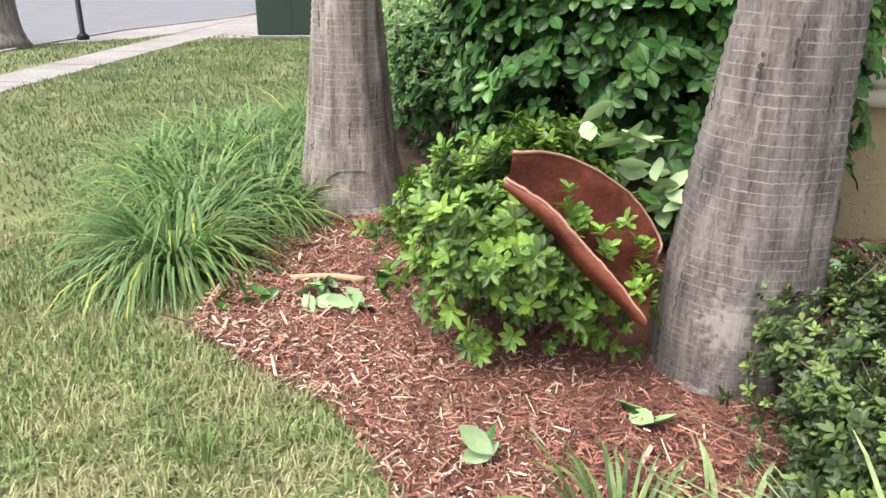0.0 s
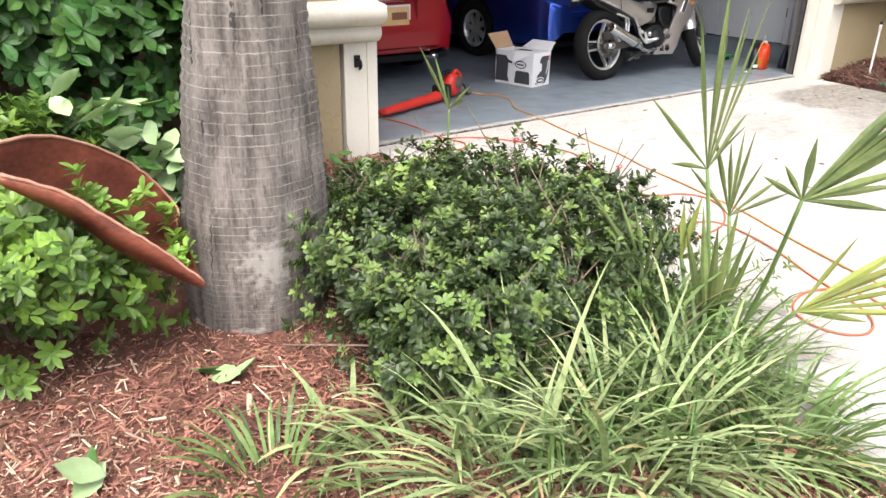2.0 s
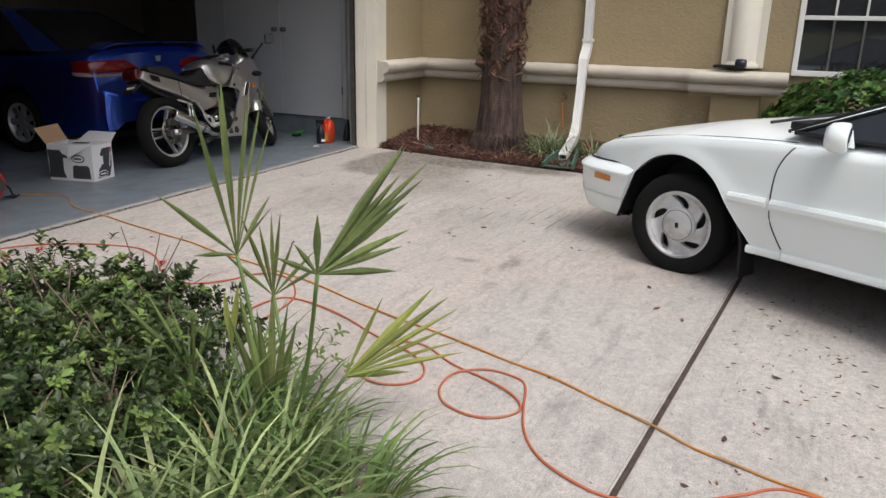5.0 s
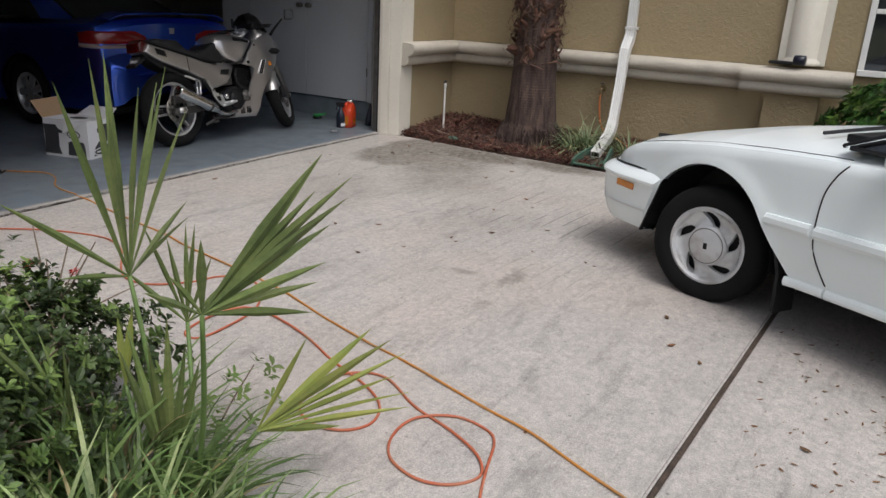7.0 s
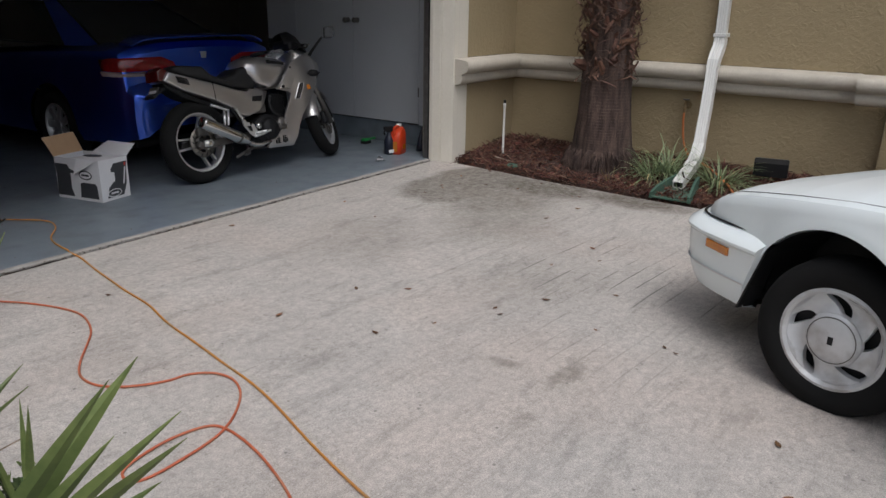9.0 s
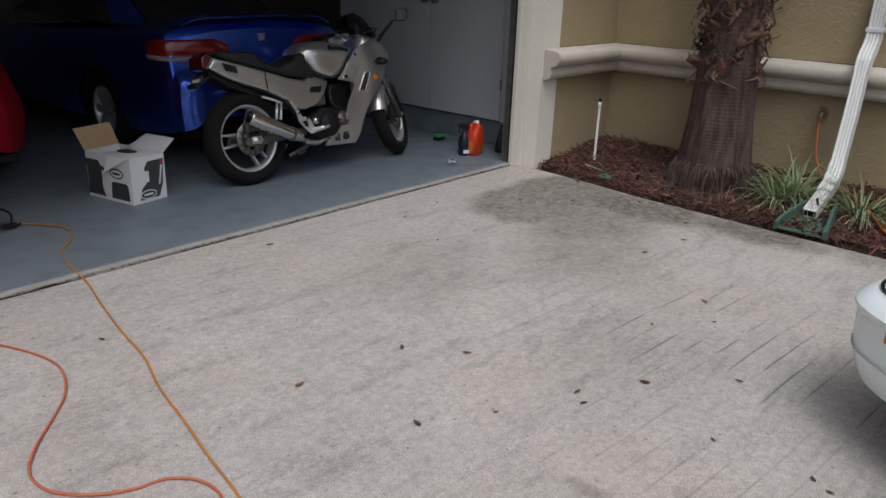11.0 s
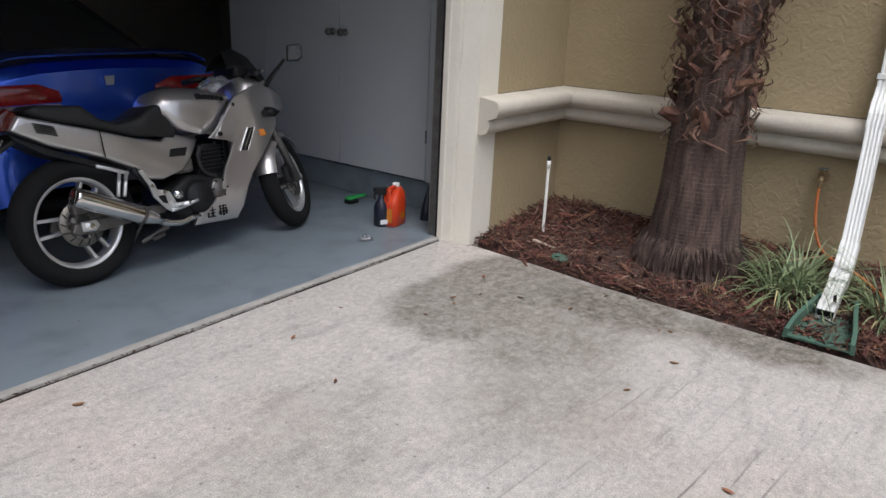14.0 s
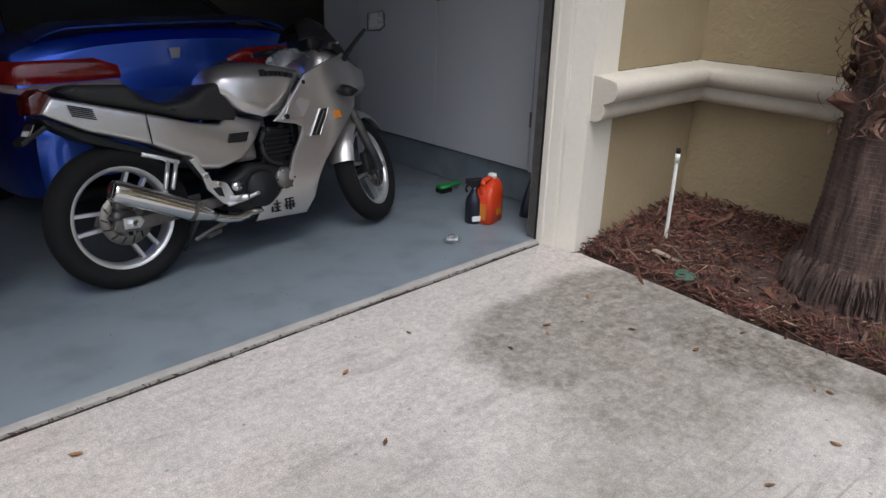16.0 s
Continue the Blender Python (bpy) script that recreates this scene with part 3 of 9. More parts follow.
# ---- mesh helpers ----
def part(name, bm, material, parent=None, label="", smooth=0.0):
    """Links a bmesh as one mesh object under a thing. smooth: the angle, in degrees, under which edges are shaded smooth."""
    if smooth:
        for f in bm.faces:
            f.smooth = True
        for e in bm.edges:
            if len(e.link_faces) == 2 and e.calc_face_angle(0) > radians(smooth):
                e.smooth = False
    me = bpy.data.meshes.new(name)
    bm.to_mesh(me)
    bm.free()
    me.materials.append(M[material])
    ob = new(name, me)
    if parent is not None:
        ob.parent = parent
    if label:
        tagged(ob, label)
    return ob


def piece(name, me, parent=None, m=None):
    """One more object on a shared mesh."""
    ob = new(name, me)
    if parent is not None:
        ob.parent = parent
    if m is not None:
        ob.matrix_basis = m
    return ob


def thing(name, m, label, category, group="", kind=""):
    ob = new(name)
    ob.matrix_basis = m
    ob.empty_display_size = 0.1
    return tagged(ob, label, category, group, kind)


def box(x0, y0, z0, x1, y1, z1, bevel=0.0, seg=2, bm=None):
    bm = bm or bmesh.new()
    v = [bm.verts.new(p) for p in ((x0, y0, z0), (x1, y0, z0), (x1, y1, z0), (x0, y1, z0), (x0, y0, z1), (x1, y0, z1), (x1, y1, z1), (x0, y1, z1))]
    fs = [bm.faces.new([v[i] for i in q]) for q in ((3, 2, 1, 0), (4, 5, 6, 7), (0, 1, 5, 4), (1, 2, 6, 5), (2, 3, 7, 6), (3, 0, 4, 7))]
    if bevel:
        bmesh.ops.bevel(bm, geom=list({e for f in fs for e in f.edges}), offset=bevel, segments=seg, affect="EDGES", profile=0.5)
    return bm


def loft(rings, cap=True, closed=True, bm=None):
    """Skins rings of equally many points."""
    bm = bm or bmesh.new()
    rows = [[bm.verts.new(p) for p in r] for r in rings]
    n = len(rows[0])
    for a, b in zip(rows, rows[1:]):
        for i in range(n if closed else n - 1):
            j = (i + 1) % n
            bm.faces.new((a[i], a[j], b[j], b[i]))
    if cap and closed:
        bm.faces.new(rows[0][::-1])
        bm.faces.new(rows[-1])
    return bm


def spline(points, n):
    """n points of a smooth curve through the given ones."""
    p = [Vector(q) for q in points]
    out = []
    for k in range(n):
        s = k / (n - 1) * (len(p) - 1)
        i = min(int(s), len(p) - 2)
        u = s - i
        a, b, c, d = p[max(i - 1, 0)], p[i], p[i + 1], p[min(i + 2, len(p) - 1)]
        out.append(0.5 * ((2 * b) + (c - a) * u + (2 * a - 5 * b + 4 * c - d) * u * u + (3 * b - a - 3 * c + d) * u ** 3))
    return out


def tube(points, r, sides=8, n=0, bm=None, cap=True):
    """A round bar along points; r is one radius or one for each end."""
    pts = spline(points, n) if n else [Vector(q) for q in points]
    r0, r1 = r if isinstance(r, tuple) else (r, r)
    rings = []
    up = Vector((0, 0, 1))
    for i, q in enumerate(pts):
        d = (pts[min(i + 1, len(pts) - 1)] - pts[max(i - 1, 0)]).normalized()
        ref = up if abs(d.dot(up)) < 0.95 else Vector((1, 0, 0))
        s = d.cross(ref).normalized()
        t = s.cross(d)
        rad = r0 + (r1 - r0) * i / max(1, len(pts) - 1)
        rings.append([q + rad * (math.cos(a) * s + math.sin(a) * t) for a in (2 * math.pi * k / sides for k in range(sides))])
    return loft(rings, cap, True, bm)


def lathe(profile, sides=32, axis="Z", cap=True, bm=None, centre=(0, 0, 0)):
    """Turns (radius, height) pairs round an axis."""
    c = Vector(centre)
    rings = []
    for r, z in profile:
        ring = []
        for k in range(sides):
            a = 2 * math.pi * k / sides
            x, y = r * math.cos(a), r * math.sin(a)
            ring.append(c + Vector({"Z": (x, y, z), "Y": (x, z, -y), "X": (z, x, y)}[axis]))
        rings.append(ring)
    return loft(rings, cap, True, bm)


def prism(poly, y0, y1, bevel=0.0, seg=2, bm=None):
    """A side view polygon (x, z) given thickness across y."""
    bm = bm or bmesh.new()
    a = [bm.verts.new((x, y0, z)) for x, z in poly]
    b = [bm.verts.new((x, y1, z)) for x, z in poly]
    fs = [bm.faces.new(a), bm.faces.new(b[::-1])]
    n = len(poly)
    for i in range(n):
        fs.append(bm.faces.new((a[i], b[i], b[(i + 1) % n], a[(i + 1) % n])))
    bmesh.ops.recalc_face_normals(bm, faces=fs)
    if bevel:
        bmesh.ops.bevel(bm, geom=list({e for f in fs[:2] for e in f.edges}), offset=bevel, segments=seg, affect="EDGES", profile=0.5)
    return bm


def raw(name, verts, faces, material, parent=None, label="", smooth=False):
    me = bpy.data.meshes.new(name)
    me.from_pydata([tuple(v) for v in verts], [], faces)
    if smooth:
        me.polygons.foreach_set("use_smooth", [True] * len(me.polygons))
    me.materials.append(M[material])
    me.update()
    ob = new(name, me)
    if parent is not None:
        ob.parent = parent
    if label:
        tagged(ob, label)
    return ob


def scatter(name, verts, faces, mats, material, parent=None, label="", smooth=False):
    """Many copies of one small shape in one mesh, each at its own 4 x 4 matrix."""
    v = np.asarray(verts, dtype=np.float64)
    k = len(v)
    mm = np.asarray(mats, dtype=np.float64)
    out = np.einsum("nij,kj->nki", mm[:, :3, :3], v) + mm[:, None, :3, 3]
    me = bpy.data.meshes.new(name)
    count = len(mm)
    loops = [i for f in faces for i in f]
    sizes = np.array([len(f) for f in faces])
    me.vertices.add(count * k)
    me.vertices.foreach_set("co", out.astype(np.float32).ravel())
    me.loops.add(count * len(loops))
    me.loops.foreach_set("vertex_index", (np.arange(count)[:, None] * k + np.array(loops)[None, :]).astype(np.int32).ravel())
    me.polygons.add(count * len(faces))
    starts = np.r_[0, np.cumsum(sizes)[:-1]]
    me.polygons.foreach_set("loop_start", (np.arange(count)[:, None] * len(loops) + starts[None, :]).astype(np.int32).ravel())
    me.polygons.foreach_set("use_smooth", [smooth] * (count * len(faces)))
    me.update(calc_edges=True)
    me.materials.append(M[material])
    ob = new(name, me)
    if parent is not None:
        ob.parent = parent
    if label:
        tagged(ob, label)
    return ob


def mesh_of(name, verts, faces, material, smooth=False):
    me = bpy.data.meshes.new(name)
    me.from_pydata([tuple(v) for v in verts], [], faces)
    if smooth:
        me.polygons.foreach_set("use_smooth", [True] * len(me.polygons))
    me.materials.append(M[material])
    me.update()
    return me


def ground_z(x, y):
    """The yard falls gently away from the garage."""
    return 0.012 * max(min(y, 0.0), -8.0)


# ---- ground, road, driveway ----
def sheet(name, poly, top, thick, material, parent=None, label="", kind="structure", bevel=0.0, category=""):
    """A flat slab with an outline in plan, its top following top(x, y)."""
    bm = bmesh.new()
    up = [bm.verts.new((x, y, top(x, y))) for x, y in poly]
    dn = [bm.verts.new((x, y, top(x, y) - thick)) for x, y in poly]
    n = len(poly)
    f0 = bm.faces.new(up)
    fs = [f0, bm.faces.new(dn[::-1])]
    for i in range(n):
        fs.append(bm.faces.new((up[i], dn[i], dn[(i + 1) % n], up[(i + 1) % n])))
    bmesh.ops.recalc_face_normals(bm, faces=fs)
    if bevel:
        bmesh.ops.bevel(bm, geom=list(f0.edges), offset=bevel, segments=2, affect="EDGES")
    ob = part(name, bm, material, parent, label)
    if kind:
        tagged(ob, "", category, "", kind)
    return ob


ys = [-300, -60, -8, 0, 60, 300]
xs = [-300, -60, -16, 0, 60, 300]
gv = [(x, y, ground_z(x, y) - 0.03) for y in ys for x in xs]
gf = [(j * 6 + i, j * 6 + i + 1, (j + 1) * 6 + i + 1, (j + 1) * 6 + i) for j in range(5) for i in range(5)]
tagged(raw("ground", gv, gf, "lawn_soil"), "patchy lawn ground with dry thatch", "ground", "", "structure")

JOINT = lambda x: -3.890 - (x + 5.3) * 0.084
drive = thing("driveway", Matrix(), "weathered pale concrete driveway with mildew stains", "driveway", "", "structure")
upper = [(-4.98, -0.018), (-4.4, -0.008), (-3.7, -0.013), (-3.0, -0.006), (-2.2, -0.010), (-1.5, -0.005), (-0.8, -0.009), (0.012, -0.006), (0.014, -0.088), (0.045, -0.203), (0.065, -0.215), (0.030, -0.75), (-0.015, -1.15), (-0.030, -1.70), (-0.045, -2.13), (-0.05, -3.0), (-0.05, JOINT(-0.05) + 0.011)] + [
    (-5.42, JOINT(-5.42) + 0.011), (-5.37, -3.3), (-5.2, -2.6), (-5.02, -1.2)]
slope = lambda x, y: ground_z(x, y)
sheet("slab", upper[::-1], slope, 0.12, "concrete", drive, kind="", bevel=0.008)
sheet("slab", [(-5.43, JOINT(-5.43) - 0.011), (-5.6, -5), (-6.0, -7), (-6.6, -12), (-0.05, -12), (-0.05, JOINT(-0.05) - 0.011)], slope, 0.12, "concrete", drive, kind="", bevel=0.008)
bm = loft([[(x, JOINT(x) + o, ground_z(x, JOINT(x)) + z) for o, z in ((-0.013, -0.1), (0.013, -0.1), (0.013, -0.010), (0.004, -0.005 - 0.004 * math.sin(x * 9)), (-0.005, -0.011), (-0.013, -0.008))]
           for x in np.linspace(-5.42, 0.0, 60)])
part("expansion_joint", bm, "jointboard", drive, "dark rotted joint board")
bm = loft([[(x, o, z) for o, z in ((-0.030, -0.1), (0.005, -0.1), (0.005, -0.010 + 0.016 * max(0.0, noise.noise(Vector((x * 2.3, 1.0, 0.0))) + 0.35 + 0.5 * noise.noise(Vector((x * 9.0, 4.0, 0.0))))), (-0.003, -0.013 - 0.004 * math.sin(x * 7)), (-0.030, -0.016))] for x in np.linspace(-4.97, 0.02, 220)])
part("threshold_gap", bm, "gap", drive, "dirt-filled gap at the garage threshold")

# sidewalk, road and the neighbour's apron
SD = Vector((-0.14, 0.99, 0)).normalized()
SN = Vector((-SD.y, SD.x, 0))


def along(s, o):
    """A place s metres along the street and o metres to its far side from the near edge of the sidewalk."""
    p = Vector((-13.3, 4.8, 0)) + s * SD + o * SN
    return p.x, p.y


def at_z(h):
    return lambda x, y: ground_z(x, y) + h


walkway = thing("sidewalk", Matrix(), "pale concrete sidewalk panels beside the lawn", "sidewalk", "", "structure")
for k in range(-14, 20):
    sheet("slab", [along(k * 1.5, 0), along(k * 1.5, 0.74), along(k * 1.5 + 1.485, 0.74), along(k * 1.5 + 1.485, 0)][::-1], at_z(-0.018), 0.08, "walk", walkway, kind="", bevel=0.008)
sheet("apron", [along(s, o) for s, o in ((2.2, 2.02), (2.5, 1.75), (3.3, 1.10), (4.35, 0.755), (9.2, 0.755), (8.5, 0.92), (4.7, 1.90))][::-1], at_z(-0.016), 0.08, "walk", walkway, kind="", bevel=0.008)
sheet("apron", [along(3.5, -0.015), along(9.0, -0.015), along(8.2, -9.5), along(5.2, -9.5)], at_z(-0.008), 0.08, "walk", walkway, kind="", bevel=0.01)


def road_edge(s):
    """How far the street's near edge lies from the sidewalk, s metres along."""
    return float(np.interp(s, (2.3, 4.7, 8.4), (2.18, 2.06, 1.06)))


def street_z(x, y):
    return ground_z(x, y) - 0.012


stations = [-40, -30, -24, -20, -16, -13, -10, -7, -4, -2, 0, 2.3, 3.5, 4.7, 6.0, 7.2, 8.4, 12, 20, 40, 60]
road_rings = [[(*p, street_z(*p) - d) for p, d in ((along(s, road_edge(s)), 0), (along(s, 14), 0), (along(s, 14), 0.1), (along(s, road_edge(s)), 0.1))] for s in stations]
bm = loft(road_rings)
bmesh.ops.recalc_face_normals(bm, faces=bm.faces)
tagged(part("road", bm, "asphalt"), "grey asphalt street", "road", "", "structure")
kerb = [[(*along(s, road_edge(s) - 0.12 + o), street_z(*along(s, road_edge(s))) + z) for o, z in ((0, -0.1), (0, 0.012), (0.03, 0.018), (0.10, 0.01), (0.118, -0.1))] for s in stations]
tagged(part("kerb", loft(kerb), "walk"), "low worn concrete kerb of the street", "kerb", "", "structure")

# ---- garage and house walls ----
floor = thing("garage_floor", Matrix(), "blue-grey painted garage floor, scuffed and faintly glossy", "floor", "", "structure")
part("floor_slab", box(-5.2, 0.046, -0.15, 3.2, 6.3, 0.012), "garage_floor", floor)
bm = loft([[(x, 0.0075 + 0.003 * noise.noise(Vector((x * 6, 2, 0))), 0.006), (x, 0.014, 0.0098), (x, 0.0452 + 0.004 * noise.noise(Vector((x * 4, 7, 0))), 0.0124), (x, 0.048, -0.1), (x, 0.0055, -0.1)] for x in np.linspace(-4.99, 0.0, 180)])
part("floor_lip", bm, "lip", floor, "bare concrete lip of the floor")

H = 3.3
tagged(part("wall_garage_right", box(0.275, -0.185, -0.3, 1.35, 0.10, H), "stucco"), "tan stucco wall beside the garage opening", "wall", "", "structure")
bm = bmesh.new()
WY0, WY1, WZ0, WZ1 = -6.05, -4.20, 0.90, 2.35
for y0, y1, z0, z1 in ((WY1, -0.187, -0.3, H), (-10, WY0, -0.3, H), (WY0, WY1, -0.3, WZ0), (WY0, WY1, WZ1, H)):
    box(1.15, y0, z0, 1.35, y1, z1, bm=bm)
tagged(part("wall_side", bm, "stucco"), "tan textured stucco house wall", "wall", "", "structure")
tagged(part("wall_garage_left", box(-6.7, -0.185, -0.3, -5.215, 0.10, H), "stucco"), "tan stucco wall beside the garage opening", "wall", "", "structure")
tagged(part("wall_house_end", box(-6.9, -0.185, -0.3, -6.702, 6.5, H), "stucco"), "tan stucco end wall of the house", "wall", "", "structure")
tagged(part("wall_header", box(-5.213, -0.183, 2.42, 0.273, 0.10, H), "stucco"), "tan stucco header over the garage opening", "wall", "", "structure")
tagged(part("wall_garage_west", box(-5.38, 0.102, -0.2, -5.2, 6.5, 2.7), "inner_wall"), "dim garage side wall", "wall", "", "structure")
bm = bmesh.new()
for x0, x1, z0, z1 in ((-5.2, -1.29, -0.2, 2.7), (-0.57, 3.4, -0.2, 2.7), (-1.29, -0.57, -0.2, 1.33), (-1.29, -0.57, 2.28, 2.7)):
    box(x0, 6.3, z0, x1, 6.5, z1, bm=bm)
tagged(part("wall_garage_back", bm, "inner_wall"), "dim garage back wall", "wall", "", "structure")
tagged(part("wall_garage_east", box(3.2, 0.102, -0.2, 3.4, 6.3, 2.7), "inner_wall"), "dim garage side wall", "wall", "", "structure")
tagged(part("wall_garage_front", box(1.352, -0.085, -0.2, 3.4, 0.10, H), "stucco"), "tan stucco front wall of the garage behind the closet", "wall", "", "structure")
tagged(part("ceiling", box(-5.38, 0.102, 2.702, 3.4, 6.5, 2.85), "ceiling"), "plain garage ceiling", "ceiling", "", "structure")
# unseen overhangs, added to keep sky light off the walls
tagged(part("roof", box(-7.3, -0.65, H + 0.002, 5, 6.9, H + 0.2), "ledge"), "unseen roof edge, its eaves added to shade the walls", "roof", "", "structure")
tagged(part("shade_roof_side", box(0.62, -10, H + 0.002, 5, -0.652, H + 0.2), "ledge"), "unseen roof edge added to shade the side wall", "roof", "", "structure")


def upright(poly, z0, z1, bevel=0.004):
    """A post with an outline in plan."""
    bm = bmesh.new()
    a = [bm.verts.new((x, y, z0)) for x, y in poly]
    b = [bm.verts.new((x, y, z1)) for x, y in poly]
    n = len(poly)
    fs = [bm.faces.new(a), bm.faces.new(b)] + [bm.faces.new((a[i], a[(i + 1) % n], b[(i + 1) % n], b[i])) for i in range(n)]
    bmesh.ops.recalc_face_normals(bm, faces=fs)
    if bevel:
        bmesh.ops.bevel(bm, geom=[e for e in bm.edges if abs(e.verts[0].co.z - e.verts[1].co.z) > 0.1], offset=bevel, segments=2, affect="EDGES", profile=0.5)
    return bm


def jamb(x, s, label):
    """The cream surround at one side of the garage opening, its splayed reveal and front band; s points away from the opening."""
    j = thing("trim_garage_" + ("right" if s > 0 else "left"), Matrix.Translation((x, 0, 0)), label, "door trim", "", "structure")
    for nm, poly in (("stop_moulding", ((0.0, 0.03), (0.0, -0.008), (0.004, -0.013), (0.014, -0.072), (0.020, -0.079), (0.08, -0.079), (0.08, 0.03))),
                     ("bead", ((0.022, -0.081), (0.017, -0.083), (0.018, -0.087), (0.08, -0.087), (0.08, -0.081))),
                     ("reveal", ((0.024, -0.088), (0.052, -0.196), (0.12, -0.196), (0.12, -0.088))),
                     ("front_band", ((0.122, 0.10), (0.122, -0.198), (0.273, -0.198), (0.273, 0.10)))):
        part(nm, upright([(s * a, b) for a, b in poly], -0.02, 2.42), "trim", j)
    part("front_edge", upright([(s * 0.0535, -0.1975), (s * 0.0535, -0.1995), (s * 0.1215, -0.1995), (s * 0.1215, -0.1975)], -0.02, 2.42, 0), "trim", j)
    x0, x1 = sorted((-s * 0.004, s * 0.02))
    part("weather_seal", box(x0, 0.031, 0.012, x1, 0.040, 2.4, 0.002), "black", j, "black rubber weather seal")
    x0, x1 = sorted((s * 0.006, s * 0.119))
    part("door_track", box(x0, 0.042, 0.012, x1, 0.098, 2.4, 0.003), "steel", j, "dull steel door track")
    x0, x1 = sorted((s * 0.08, s * 0.27))
    part("inner_jamb", box(x0, 0.102, 0.012, x1, 0.16, 2.4, 0.004), "inner_wall", j)
    return j


jamb(0.0, 1, "cream painted surround of the garage opening")
left_jamb = jamb(-4.92, -1, "cream painted surround of the garage opening with a small hook")
part("hook", tube([(-0.19, -0.200, 0.60), (-0.19, -0.24, 0.60), (-0.19, -0.25, 0.57), (-0.19, -0.23, 0.55)], 0.008, 8, 12), "black", left_jamb, "small black hook", 40)
part("hook_plate", box(-0.21, -0.207, 0.555, -0.17, -0.1985, 0.625, 0.003), "black", left_jamb)
tagged(part("trim_header", box(-4.918, -0.052, 2.25, -0.002, 0.09, 2.418, 0.006), "trim"), "cream trim over the garage opening", "door trim", "", "structure")

LEDGE = [(-0.02, 0.705), (0.045, 0.70), (0.075, 0.715), (0.092, 0.745), (0.088, 0.775), (0.078, 0.792), (0.105, 0.80), (0.138, 0.818),
         (0.155, 0.848), (0.155, 0.880), (0.146, 0.903), (0.128, 0.912), (0.06, 0.922), (-0.02, 0.930)]


def ledge(name, stations, label):
    """A two-roll moulding along a wall: stations are (place, outward) pairs in plan."""
    rings = []
    for (x, y), (ox, oy), grow in stations:
        rings.append([(x + ox * (d + grow), y + oy * (d + grow), z) for d, z in LEDGE])
    bm = loft(rings)
    bmesh.ops.recalc_face_normals(bm, faces=bm.faces)
    return tagged(part(name, bm, "ledge", smooth=50), label, "ledge", "", "structure")


def stretch_run(a, b, out, n=14, grow=0.0):
    return [((a[0] + (b[0] - a[0]) * k / n, a[1] + (b[1] - a[1]) * k / n), out, grow + 0.003 * math.sin(k * 2.7)) for k in range(n + 1)]


ledge("trim_ledge_right", stretch_run((0.066, -0.187), (0.99, -0.187), (0, -1), 6) + [((1.15, -0.187), (-1, -1), 0.0)] + stretch_run((1.15, -0.35), (1.15, -3.28), (-1, 0)),
      "weathered cream moulded ledge turning along the stucco wall")
ledge("trim_ledge_left", stretch_run((-4.985, -0.187), (-6.75, -0.187), (0, -1), 6), "weathered cream moulded ledge on the wall")
ledge("trim_ledge_wide", stretch_run((1.15, -3.282), (1.15, -4.19), (-1, 0), 5, 0.13), "wide cream moulded ledge under the pilaster")
tagged(part("trim_pier", box(1.03, -3.96, -0.2, 1.148, -3.50, 0.70, 0.006), "stucco"), "tan stucco pier under the ledge", "pier", "", "structure")
dirt = thing("trim_ledge_dirt", Matrix(), "thin line of dark dirt where the ledge meets the wall", "dirt", "", "structure")
for a, b, along_x in ((0.30, 1.12, True), (-0.22, -3.25, False)):
    line = [((s, -0.190, 0.9285) if along_x else (1.146, s, 0.9285)) for s in np.linspace(a, b, 60)]
    line = [(p[0] + 0.004 * noise.noise(Vector((p[0] * 30, p[1] * 30, 0))), p[1] + 0.004 * noise.noise(Vector((p[0] * 30, p[1] * 30, 5))), p[2]) for p in line]
    at = 0
    drng = random.Random(41)
    while at < len(line) - 3:
        n = drng.randint(2, 6)
        part("dirt_line", tube(line[at:at + n + 1], drng.uniform(0.0018, 0.0038), 5), "gap", dirt)
        at += n + drng.randint(0, 3)
pil = thing("trim_pilaster", Matrix.Translation((1.148, -3.74, 0.956)), "cream pilaster standing on the ledge", "pilaster", "", "structure")
part("shaft", lathe([(0.17, 0), (0.17, 0.03), (0.145, 0.05), (0.14, 0.07), (0.135, 2.3)], 28), "trim", pil, "", 40)
part("flank", box(-0.05, -0.20, 0, -0.001, 0.19, 2.3, 0.006), "trim", pil)
tagged(part("ledge_low", box(0.95, -10, 0.32, 1.149, -4.21, 0.52, 0.03), "ledge"), "low grey ledge behind the hedge", "ledge", "", "structure")

# window in the side wall
win = thing("window_1", Matrix.Translation((1.15, 0, 0)), "white framed sash window with dark panes", "window", "", "structure")
for y0, y1, z0, z1, nm in ((WY0, WY1, WZ0, WZ0 + 0.05, "window_sill"), (WY0, WY1, WZ1 - 0.05, WZ1, "window_frame"), (WY1 - 0.05, WY1, WZ0 + 0.052, WZ1 - 0.052, "window_frame"),
                           (WY0, WY0 + 0.05, WZ0 + 0.052, WZ1 - 0.052, "window_frame"), (-5.11, -5.03, WZ0 + 0.052, WZ1 - 0.052, "mullion")):
    part(nm, box(-0.02 if nm != "window_sill" else -0.05, y0, z0, 0.06, y1, z1, 0.005), "white", win)
